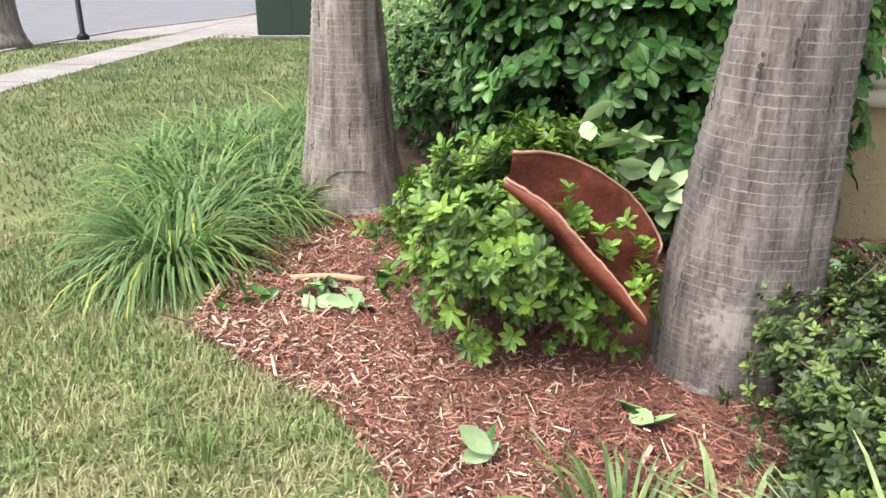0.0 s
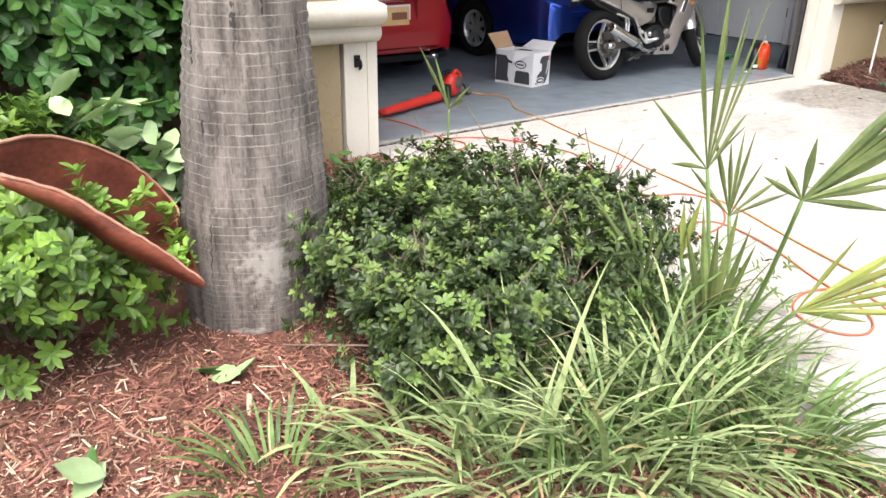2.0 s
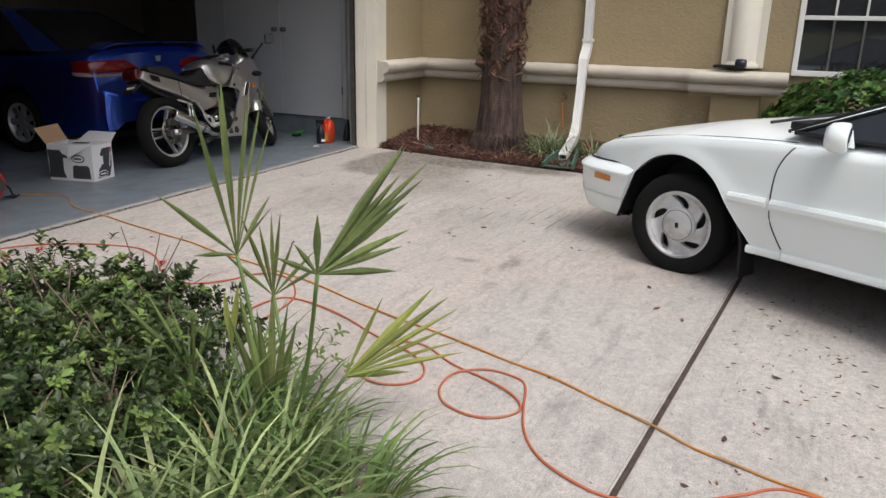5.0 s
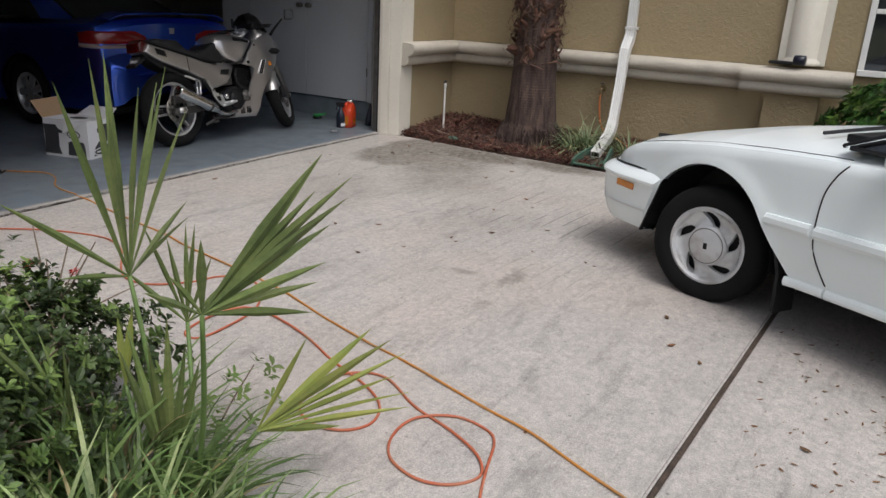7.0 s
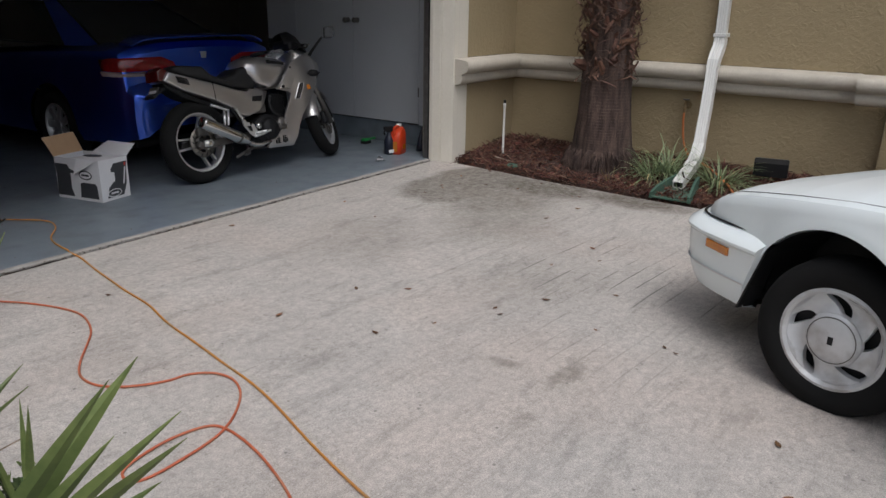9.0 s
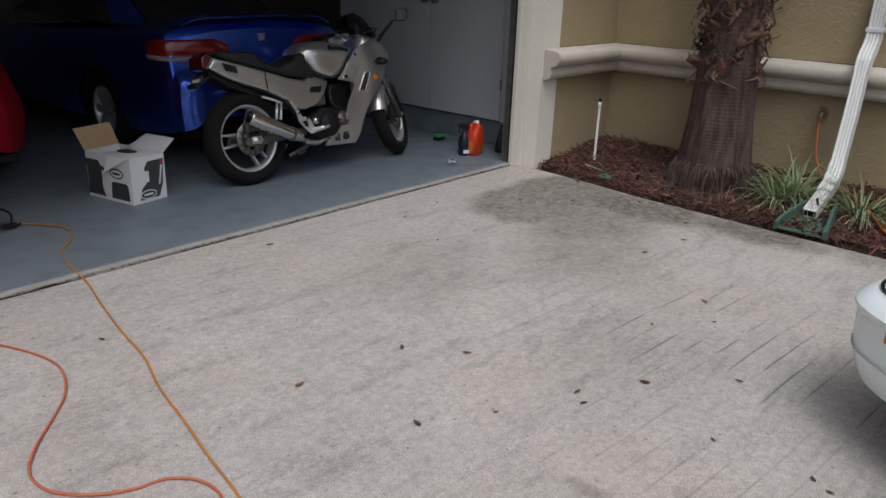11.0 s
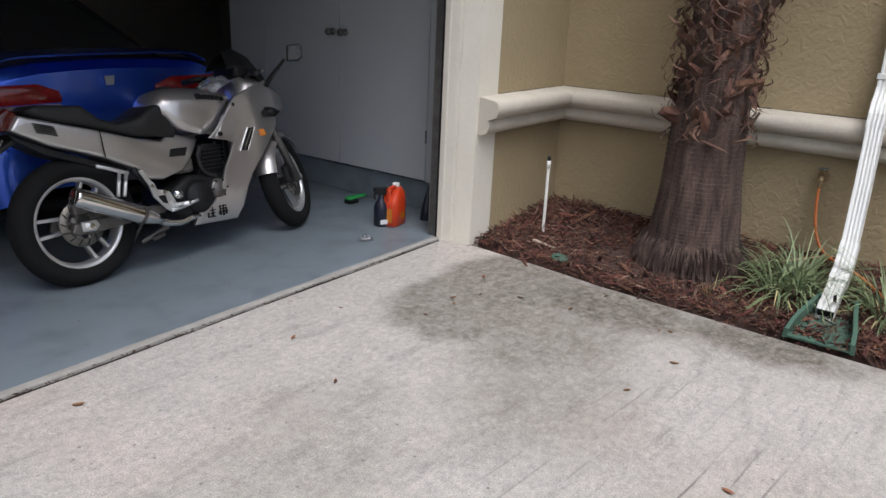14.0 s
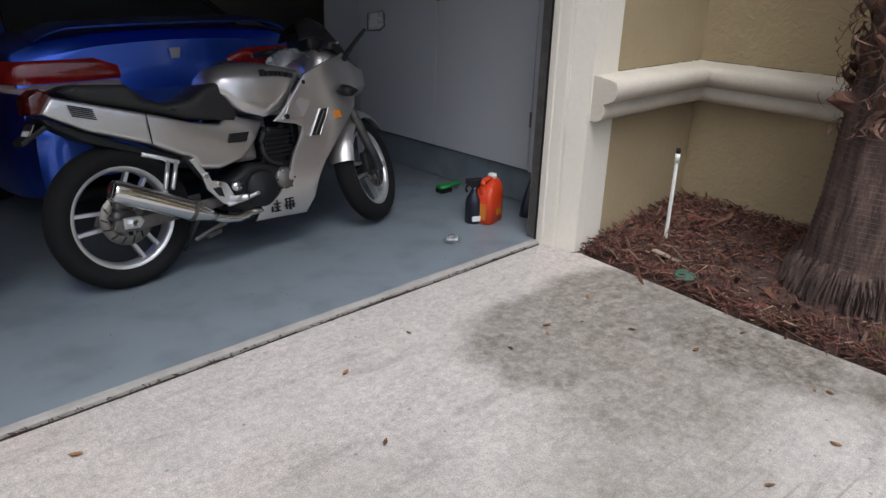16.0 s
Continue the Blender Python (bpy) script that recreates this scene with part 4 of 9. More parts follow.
for y0, y1 in ((-5.03, WY1 - 0.05), (WY0 + 0.05, -5.11)):
    part("pane", box(0.035, y0, WZ0 + 0.052, 0.041, y1, WZ1 - 0.052), "glass", win)
    part("meeting_rail", box(0.0, y0 + 0.002, 1.42, 0.033, y1 - 0.002, 1.46, 0.004), "white", win)
    w = (y1 - y0) / 3
    for k in (1, 2):
        part("muntin", box(0.008, y0 + k * w - 0.010, WZ0 + 0.054, 0.032, y0 + k * w + 0.010, 1.418, 0.003), "steel", win, "dim grey bar")
        part("muntin", box(0.008, y0 + k * w - 0.010, 1.462, 0.032, y0 + k * w + 0.010, WZ1 - 0.054, 0.003), "white", win)
# unseen room reduced to one sheet, its darkness put into the colour
tagged(part("room_dark_sheet", box(1.75, -7, 0, 1.85, -3.5, 3), "card_dark"), "near-black sheet standing in for the unlit room behind the window", "wall", "", "structure")

# closet with double doors inside the garage
closet = thing("closet", Matrix.Translation((0.45, 0, 0)), "built-in garage closet with white double doors on a grey plinth", "closet")
part("plinth", box(0.012, 0.22, 0.012, 2.74, 2.60, 0.222, 0.006), "garage_floor", closet, "grey painted plinth")
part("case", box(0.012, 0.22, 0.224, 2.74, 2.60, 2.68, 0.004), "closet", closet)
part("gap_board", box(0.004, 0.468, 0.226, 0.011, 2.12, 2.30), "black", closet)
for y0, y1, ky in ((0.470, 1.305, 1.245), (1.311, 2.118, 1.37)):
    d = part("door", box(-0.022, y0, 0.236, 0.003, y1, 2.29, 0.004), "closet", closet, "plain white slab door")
    part("knob", lathe([(0.026, 0.0), (0.026, 0.006), (0.010, 0.010), (0.010, 0.03), (0.026, 0.042), (0.029, 0.055), (0.022, 0.068), (0.004, 0.072)], 20, "X", centre=(0, 0, 0)),
         "steel", d, "round metal knob", 40).matrix_basis = Matrix.Translation((-0.022, ky, 1.212)) @ Matrix.Diagonal((-1, 1, 1, 1))
for y0, y1 in ((0.412, 0.466), (2.122, 2.175)):
    part("casing", box(-0.02, y0, 0.226, 0.010, y1, 2.345, 0.004), "closet", closet)
for z in (0.55, 1.9):
    part("hinge", lathe([(0.007, -0.045), (0.007, 0.045)], 10, centre=(-0.024, 0.470, z)), "steel", closet, "small hinge")

# dim things at the back of the garage
bw = thing("window_2", Matrix.Translation((-0.93, 6.296, 1.33)), "small garage window with closed blinds", "window", "", "structure")
part("window_frame", box(-0.42, -0.03, -0.05, -0.36, 0, 1.0, 0.004), "white", bw)
part("window_frame", box(0.36, -0.03, -0.05, 0.42, 0, 1.0, 0.004), "white", bw)
part("window_frame", box(-0.358, -0.03, 0.95, 0.358, 0, 1.0, 0.004), "white", bw)
part("window_sill", box(-0.45, -0.06, -0.09, 0.45, 0, -0.052, 0.004), "white", bw)
for k in range(22):
    part("slat", box(-0.355, -0.016 + 0.004 * (k % 2), 0.0 + k * 0.043, 0.355, -0.013 + 0.004 * (k % 2), 0.036 + k * 0.043), "blind", bw)
pic = thing("framed_picture", Matrix.Translation((0.315, 6.296, 1.52)), "dark framed picture on the garage back wall", "picture")
part("frame", box(-0.2, -0.03, 0, 0.2, -0.001, 0.6, 0.008), "black", pic)
part("picture", box(-0.15, -0.034, 0.05, 0.15, -0.031, 0.55), "card_dark", pic)
idoor = thing("door_1", Matrix.Translation((1.0, 6.296, 0.012)), "plain door in the garage back wall", "door", "", "structure")
part("door_leaf", box(-0.42, -0.03, 0.0, 0.42, -0.004, 2.03, 0.004), "inner_wall", idoor)
part("door_handle", lathe([(0.02, 0), (0.01, 0.02), (0.03, 0.05), (0.012, 0.07)], 14, "Y", centre=(0.34, -0.10, 1.0)), "steel", idoor)
for a, b in ((-0.5, -0.425), (0.425, 0.5)):
    part("door_frame", box(a, -0.025, 0, b, -0.001, 2.1, 0.004), "inner_wall", idoor)


# ---- vehicles ----
def lerp_rows(rows, x):
    """A table's row at x, smoothly between the given ones; rows run from high x to low."""
    if x >= rows[0][0]:
        return rows[0][1:]
    for a, b in zip(rows, rows[1:]):
        if a[0] >= x >= b[0]:
            u = (a[0] - x) / (a[0] - b[0])
            return [p + (q - p) * u for p, q in zip(a[1:], b[1:])]
    return rows[-1][1:]


# how far a car's flanks lean in above and below the widest line
SHAPE = {"tumble": 0.06, "undercut": 0.13}


def half_section(rows, x, arches, r_arch, flare=0.0):
    hw, zl, zb, zt = lerp_rows(rows, x)
    for ax, az in arches:
        if abs(x - ax) < r_arch:
            zl = max(zl, az + math.sqrt(r_arch ** 2 - (x - ax) ** 2))
    tuck = lambda z: hw * (0.955 + 0.045 * math.sin(min(1, max(0, (z - 0.16) / 0.30)) * math.pi / 2))
    pts = []
    for k in range(9):
        z = zl + (zb - 0.05 - zl) * k / 8
        w = tuck(z)
        if z > 0.52:
            w -= (z - 0.52) * SHAPE["tumble"]
        else:
            w -= (0.52 - z) * SHAPE["undercut"]
        for ax, az in arches:
            w += flare * math.exp(-((math.hypot(x - ax, z - az) - r_arch) / 0.055) ** 2) if flare else 0
        pts.append((w, z))
    w0 = pts[-1][0]
    for w, z in ((w0 - 0.006, zb - 0.025), (w0 - 0.022, zb - 0.004), (w0 - 0.055, zb + 0.12 * (zt - zb)), (w0 * 0.80, zb + 0.55 * (zt - zb)), (w0 * 0.5, zb + 0.87 * (zt - zb)), (w0 * 0.22, zt - 0.003), (0, zt)):
        pts.append((w, z))
    return pts


def car_body(rows, arches, r_arch, flare=0.0):
    x1, x0 = rows[0][0], rows[-1][0]
    xs = sorted(set([round(v, 4) for v in np.linspace(x0, x1, 90)] + [r[0] for r in rows] +
                    [round(ax + r_arch * math.cos(a), 4) for ax, _ in arches for a in np.linspace(0.0, math.pi, 30)]))
    rings = []
    for x in xs:
        h = half_section(rows, x, arches, r_arch, flare)
        rings.append([(x, w, z) for w, z in h] + [(x, -w, z) for w, z in h[-2::-1]])
    bm = loft(rings, cap=False, closed=False)
    for ring in (rings[0], rings[-1]):
        bm.faces.new([bm.verts.new(p) for p in ring])
    bmesh.ops.remove_doubles(bm, verts=bm.verts, dist=0.0005)
    bmesh.ops.recalc_face_normals(bm, faces=bm.faces)
    return bm


def side_y(rows, x, z, arches=(), r_arch=0):
    h = half_section(rows, x, (), 0)
    for (wa, za), (wb, zb) in zip(h, h[1:]):
        if za <= z <= zb:
            return wa + (wb - wa) * (z - za) / max(1e-6, zb - za)
    return h[0][0] if z < h[0][1] else h[-1][0]


def side_strip(rows, pts, high, thick, side=1):
    """A moulding or seam that follows the car's side through (x, z) points."""
    rings = []
    for x, z in pts:
        y = side_y(rows, x, z)
        rings.append([(x, side * (y - 0.01), z - high / 2), (x, side * (y + thick * 0.6), z - high / 2), (x, side * (y + thick), z - high * 0.2), (x, side * (y + thick), z + high * 0.2), (x, side * (y + thick * 0.6), z + high / 2), (x, side * (y - 0.01), z + high / 2)])
    bm = loft(rings)
    bmesh.ops.recalc_face_normals(bm, faces=bm.faces)
    return bm


def seam(rows, pts, r=0.004, side=1):
    return tube([(x, side * (side_y(rows, x, z) + 0.0005), z) for x, z in pts], r, 6)


def car_wheel(parent, x, y, r, width, side, kind, rim="alloy"):
    """A road wheel: tyre, rim and centre cap, its outer face towards side * y."""
    w = new("wheel")
    w.parent = parent
    w.matrix_basis = Matrix.Translation((x, y, r))
    rr = r * 0.655
    s = side
    prof = [(rr, -width * 0.42), (rr + 0.02, -width * 0.5), (r - 0.035, -width * 0.52), (r - 0.008, -width * 0.42), (r, -width * 0.25), (r, width * 0.25), (r - 0.008, width * 0.42), (r - 0.035, width * 0.52), (rr + 0.02, width * 0.5), (rr, width * 0.42)]
    part("tyre", lathe(prof, 56, "Y", cap=False), "tyre", w, "black rubber tyre", 35)
    bm = lathe([(rr + 0.004, -width * 0.4), (rr - 0.006, -width * 0.1), (rr - 0.012, s * width * 0.2), (rr + 0.002, s * width * 0.44), (rr - 0.010, s * width * 0.46), (rr - 0.022, s * width * 0.40), (rr - 0.03, s * width * 0.2)], 56, "Y", cap=False)
    f = width * 0.40 * s
    if kind == "swirl":
        lathe([(0.0, f + 0.012 * s), (0.092, f + 0.010 * s), (0.102, f + 0.002 * s), (0.106, f - 0.02 * s)], 40, "Y", cap=False, bm=bm)
        for k in range(5):
            a0 = k * 2 * math.pi / 5
            rings = []
            for u in np.linspace(0, 1, 8):
                rad = 0.098 + (rr - 0.022 - 0.098) * u
                mid = a0 + 0.55 * u
                wid = 0.50 - 0.10 * math.sin(u * math.pi) + 0.04 * u
                dep = f - s * 0.018 * math.sin(u * math.pi)
                ring = []
                for q in (-1, -0.6, 0, 0.6, 1):
                    a = mid + q * wid * (0.95 if u < 0.9 else 1.0)
                    ring.append((rad * math.cos(a), dep - s * 0.006 * q * q, -rad * math.sin(a)))
                for q in (1, -1):
                    a = mid + q * wid
                    ring.append((rad * math.cos(a), dep - s * 0.03, -rad * math.sin(a)))
                rings.append(ring)
            loft(rings, True, True, bm)
    else:
        lathe([(0.0, f), (0.05, f), (0.06, f - 0.02 * s)], 30, "Y", cap=False, bm=bm)
        for k in range(7):
            a0 = k * 2 * math.pi / 7
            rings = []
            for u in np.linspace(0, 1, 4):
                rad = 0.05 + (rr - 0.02 - 0.05) * u
                wid = 0.026 + 0.008 * u
                c, sn = math.cos(a0), math.sin(a0)
                rings.append([(rad * c - q * sn, f - s * e, -(rad * sn + q * c)) for q, e in ((-wid, 0.006), (0, 0), (wid, 0.006), (wid, 0.03), (-wid, 0.03))])
            loft(rings, True, True, bm)
    bmesh.ops.recalc_face_normals(bm, faces=bm.faces)
    part("rim", bm, rim, w, "painted alloy rim", 35)
    part("brake_backing", lathe([(0.0, f - 0.06 * s), (rr - 0.02, f - 0.06 * s), (rr - 0.02, f - 0.075 * s), (0, f - 0.075 * s)], 32, "Y"), "black", w)
    if kind == "swirl":
        cap = lathe([(0.0, f + 0.017 * s), (0.080, f + 0.015 * s), (0.087, f + 0.011 * s)], 32, "Y", cap=False)
        part("centre_cap", cap, rim, w, "round centre cap", 35)
        part("cap_joint", lathe([(0.0872, f + 0.0125 * s), (0.0905, f + 0.0125 * s), (0.0905, f + 0.009 * s)], 32, "Y", cap=False), "steel", w)
        bm = box(-0.010, f + 0.0172 * s, -0.016, 0.010, f + 0.0195 * s, 0.016, 0.001)
        part("emblem", bm, "black", w, "small dark emblem")
    return w


def greenhouse(parent, base, roof, paint, glass="glass", post=0.25, wide=0.86):
    """Windows and roof. base and roof: (front x, rear x, half width, z)."""
    bf, br, bw, bz = base
    rf, rr, rw, rz = roof
    B = [(bf, bw * wide, bz), (bf - post, bw, bz), (br + 0.3, bw, bz), (br, bw * 0.82, bz), (br, -bw * 0.82, bz), (br + 0.3, -bw, bz), (bf - post, -bw, bz), (bf, -bw * wide, bz)]
    R = [(rf, rw * 0.84, rz - 0.02), (rf - 0.08, rw, rz - 0.03), (rr + 0.08, rw, rz - 0.03), (rr, rw * 0.84, rz - 0.02), (rr, -rw * 0.84, rz - 0.02), (rr + 0.08, -rw, rz - 0.03), (rf - 0.08, -rw, rz - 0.03), (rf, -rw * 0.84, rz - 0.02)]
    names = {0: "side_window", 1: "side_window", 2: "rear_pillar", 3: "rear_window", 4: "rear_pillar", 5: "side_window", 6: "front_pillar", 7: "windscreen"}
    for i in (1, 3, 5, 7):
        j = (i + 1) % 8
        q = [Vector(B[i]), Vector(B[j]), Vector(R[j]), Vector(R[i])]
        nrm = (q[1] - q[0]).cross(q[3] - q[0]).normalized()
        nrm = nrm if nrm.dot((q[0] + q[2]) / 2 - Vector(((bf + br) / 2, 0, bz))) > 0 else -nrm
        bm = loft([[p + nrm * 0.002 for p in q], [p - nrm * 0.004 for p in q]])
        bmesh.ops.recalc_face_normals(bm, faces=bm.faces)
        part(names[i], bm, glass, parent, "dark tinted glass")
        rim = tube([p + nrm * 0.004 for p in q] + [q[0] + nrm * 0.004], 0.010, 6)
        part("window_seal", rim, "black", parent)
    for i in (0, 2, 4, 6):
        j = (i + 1) % 8
        q = [Vector(B[i]), Vector(B[j]), Vector(R[j]), Vector(R[i])]
        c = Vector(((bf + br) / 2, 0, bz - 0.2))
        bm = loft([q, [p + (c - p).normalized() * 0.02 for p in q]])
        bmesh.ops.recalc_face_normals(bm, faces=bm.faces)
        part("pillar", bm, paint, parent)
    top = [[(x, y, z + 0.0) for x, y, z in R], [(x * 0.97 + (rf + rr) / 2 * 0.03, y * 0.92, z + 0.022) for x, y, z in R], [(x * 0.6 + (rf + rr) / 2 * 0.4, y * 0.55, rz + 0.02) for x, y, z in R]]
    bm = loft(top)
    bmesh.ops.recalc_face_normals(bm, faces=bm.faces)
    part("roof", bm, paint, parent, "", 60)


def wheel_wells(parent, arches, r_arch, hw, r):
    for ax, az in arches:
        for s in (-1, 1):
            bm = lathe([(r_arch - 0.006, s * (hw - 0.02)), (r_arch - 0.006, s * (hw - 0.30)), (0.0, s * (hw - 0.30))], 40, "Y", cap=False, centre=(ax, 0, az))
            bmesh.ops.delete(bm, geom=[v for v in bm.verts if v.co.z < 0.27 and v.co.y != 0 and abs(v.co.x - ax) > 0.01], context="VERTS")
            part("wheel_well", bm, "black", parent, "dark wheel well")


# white coupe, nose towards the house
WROWS = [(0.9, 0.4, 0.36, 0.555, 0.571), (0.88, 0.56, 0.34, 0.565, 0.592), (0.84, 0.67, 0.33, 0.585, 0.62), (0.78, 0.735, 0.33, 0.62, 0.663), (0.7, 0.775, 0.42, 0.662, 0.709), (0.6, 0.8, 0.47, 0.7, 0.751), (0.45, 0.822, 0.5, 0.732, 0.789), (0.25, 0.845, 0.5, 0.768, 0.832), (0, 0.857, 0.3, 0.805, 0.873),
         (-0.3, 0.864, 0.29, 0.835, 0.901), (-0.385, 0.866, 0.515, 0.842, 0.908), (-0.55, 0.868, 0.3, 0.854, 0.917), (-0.6, 0.868, 0.29, 0.858, 0.92), (-1, 0.868, 0.3, 0.872, 0.938), (-2, 0.866, 0.3, 0.89, 0.935), (-2.9, 0.85, 0.3, 0.885, 0.907), (-3.3, 0.8, 0.31, 0.84, 0.867), (-3.53, 0.68, 0.34, 0.75, 0.777), (-3.6, 0.5, 0.4, 0.63, 0.657)]
LOC = (-1.960, -4.170)
coupe = thing("car", pose(LOC[0], LOC[1], ground_z(*LOC) - 0.012, 0, 0, 56), "white two-door coupe with silver swirl wheels, parked on the driveway", "car")
WARCH = [(-0.03, 0.295), (-2.595, 0.295)]
part("body", car_body(WROWS, WARCH, 0.415, 0.016), "white_car", coupe, "glossy white bodywork", 30)
wheel_wells(coupe, WARCH, 0.415, 0.86, 0.30)
part("underbody", box(-3.3, -0.60, 0.20, 0.45, 0.60, 0.29, 0.02), "black", coupe)
for x in (0.0, -2.565):
    for s in (1, -1):
        wh = car_wheel(coupe, x - 0.02, s * 0.745, 0.30, 0.185, s, "swirl", "wheel_paint")
        if x == 0.0:
            wh.matrix_basis = wh.matrix_basis @ pose(0, 0, 0, 0, 0, 17)
# wrap-round front bumper: plan places with their outward direction
PLAN = spline([(0.375, 0.872, 0), (0.55, 0.862, 0), (0.70, 0.840, 0), (0.82, 0.795, 0), (0.91, 0.68, 0), (0.965, 0.46, 0), (0.99, 0.2, 0), (0.995, 0.0, 0)], 26)
PLAN = PLAN + [Vector((p.x, -p.y, 0)) for p in PLAN[-2::-1]]


def bumper(profile):
    rings = []
    for i, p in enumerate(PLAN):
        d = (PLAN[min(i + 1, len(PLAN) - 1)] - PLAN[max(i - 1, 0)]).normalized()
        n = Vector((-d.y, d.x, 0))
        rise = 0.03 * max(0.0, 0.7 - p.x)
        rings.append([p + n * o + Vector((-0.40 * (z - 0.40) if i in (0, len(PLAN) - 1) else 0, 0, z + rise - 0.018 - 0.05 * max(0.0, 0.5 - z))) for o, z in profile])
    bm = loft(rings)
    bmesh.ops.recalc_face_normals(bm, faces=bm.faces)
    return bm


bump = part("front_bumper", bumper([(-0.11, 0.590), (-0.055, 0.586), (-0.020, 0.570), (0.006, 0.551), (0.014, 0.541), (0.013, 0.528), (0.004, 0.520), (0.001, 0.512), (-0.002, 0.44), (-0.010, 0.375), (-0.030, 0.315), (-0.055, 0.272), (-0.12, 0.262)]), "white_car", coupe, "deep white wrap-round bumper", 32)
part("bumper_seam", bumper([(-0.001, 0.388), (-0.004, 0.384), (-0.006, 0.379), (-0.012, 0.377)]), "card_white", bump, "faint step under the bumper's upper band")
part("bumper_gap", bumper([(-0.054, 0.588), (-0.050, 0.592), (-0.058, 0.596), (-0.064, 0.590)]), "black", bump, "dark gap above the bumper")
for s in (1, -1):
    arch = [(-0.03 + 0.420 * math.cos(a), 0.295 + 0.420 * math.sin(a)) for a in np.linspace(0.78, math.pi - 0.62, 30)]
    part("arch_lip", side_strip(WROWS, arch, 0.008, 0.016, s), "white_car", coupe)
    part("side_moulding", side_strip(WROWS, [(x, 0.548 - 0.03 * (x + 0.42)) for x in np.linspace(-0.40, -0.632, 6)], 0.054, 0.024, s), "white_car", coupe, "white rubbing strip with a bright edge")
    part("side_moulding", side_strip(WROWS, [(x, 0.548 - 0.03 * (x + 0.42)) for x in np.linspace(-0.652, -2.0, 20)], 0.054, 0.024, s), "white_car", coupe, "white rubbing strip with a bright edge")
    part("sill_moulding", side_strip(WROWS, [(x, 0.292 - 0.035 * (x + 0.5)) for x in np.linspace(-0.53, -0.722, 5)], 0.042, 0.020, s), "white_car", coupe, "white sill moulding")
    part("sill_moulding", side_strip(WROWS, [(x, 0.292 - 0.035 * (x + 0.5)) for x in np.linspace(-0.732, -2.13, 24)], 0.042, 0.020, s), "white_car", coupe, "white sill moulding")
    part("door_seam", seam(WROWS, [(p.x, p.z) for p in spline([(-0.725, 0, 0.335), (-0.69, 0, 0.395), (-0.655, 0, 0.47), (-0.642, 0, 0.55), (-0.640, 0, 0.66), (-0.650, 0, 0.735), (-0.680, 0, 0.80), (-0.715, 0, 0.85)], 30)], 0.0035), "black", coupe)
    part("side_lamp", box(-0.075, -0.006, -0.018, 0.075, 0.004, 0.018, 0.003), "amber", bump, "amber marker lamp").matrix_basis = pose(0.56, s * 0.866, 0.480, 0, 0, -s * 5)
    flap = prism([(-0.40, 0.52), (-0.425, 0.52), (-0.492, 0.31), (-0.500, 0.12), (-0.484, 0.12), (-0.474, 0.30)], s * 0.70, s * 0.835, 0.006)
    part("mud_flap", flap, "black", coupe, "black mud flap")
    part("hood_seam", tube([(x, s * (half_section(WROWS, x, (), 0)[11][0] + 0.001), half_section(WROWS, x, (), 0)[11][1] + 0.001) for x in np.linspace(0.62, -0.70, 30)], 0.0018, 6), "black", coupe)
    part("arch_liner", prism([(0.427, 0.25), (0.300, 0.565), (0.292, 0.565), (0.417, 0.25)], 0.50 if s > 0 else -0.845, 0.845 if s > 0 else -0.50), "black", coupe, "black wheel arch liner")
    mir = new("door_mirror")
    mir.parent = coupe
    mir.matrix_basis = pose(-0.98, s * 0.92, 0.94, 0, 0, s * 24) @ Matrix.Scale(0.9, 4)
    shell = lathe([(0.0, -0.10), (0.045, -0.095), (0.066, -0.06), (0.072, 0.0), (0.070, 0.045), (0.064, 0.055)], 24, "X")
    bmesh.ops.scale(shell, vec=(-0.70, 1.18, 1.08), verts=shell.verts)
    bmesh.ops.recalc_face_normals(shell, faces=shell.faces)
    part("shell", shell, "white_car", mir, "white mirror shell", 50)
    part("glass", lathe([(0.0, -0.042), (0.056, -0.041)], 24, "X", cap=False), "chrome", mir)
    part("mount", loft([[(-0.06, -s * 0.10, -0.06), (0.06, -s * 0.10, -0.06), (0.08, -s * 0.10, 0.03), (-0.04, -s * 0.10, 0.03)], [(-0.03, -s * 0.02, -0.045), (0.02, -s * 0.02, -0.045), (0.02, -s * 0.02, 0.0), (-0.03, -s * 0.02, 0.0)]]), "white_car", mir)
greenhouse(coupe, (-0.64, -2.95, 0.80, 0.915), (-1.46, -2.3, 0.58, 1.29), "white_car", "glass", 0.04, 0.98)
part("wiper", tube([(-0.37, 0.56, 0.918), (-0.45, 0.2, 0.946), (-0.50, -0.25, 0.952)], 0.009, 6, 8), "black", coupe)
part("cowl_vent", box(-0.62, -0.55, 0.905, -0.51, 0.60, 0.942, 0.008), "black", coupe, "black cowl vent")

# blue coupe in the garage, its tail towards the opening
SHAPE.update(tumble=0.06, undercut=0.0)
BROWS = [(4.45, 0.55, 0.3, 0.52, 0.56), (4.3, 0.74, 0.24, 0.58, 0.62), (3.9, 0.83, 0.2, 0.70, 0.76), (3.0, 0.86, 0.2, 0.84, 0.90), (2.0, 0.865, 0.2, 0.89, 0.945), (1.0, 0.862, 0.2, 0.94, 1.02),
         (0.5, 0.85, 0.22, 0.965, 1.045), (0.30, 0.835, 0.24, 0.975, 1.05), (0.20, 0.815, 0.25, 0.955, 1.035), (0.155, 0.80, 0.26, 0.88, 0.985), (0.125, 0.785, 0.27, 0.70, 0.745), (0.06, 0.765, 0.28, 0.655, 0.675), (0.015, 0.70, 0.30, 0.62, 0.64), (0.0, 0.60, 0.36, 0.56, 0.58)]
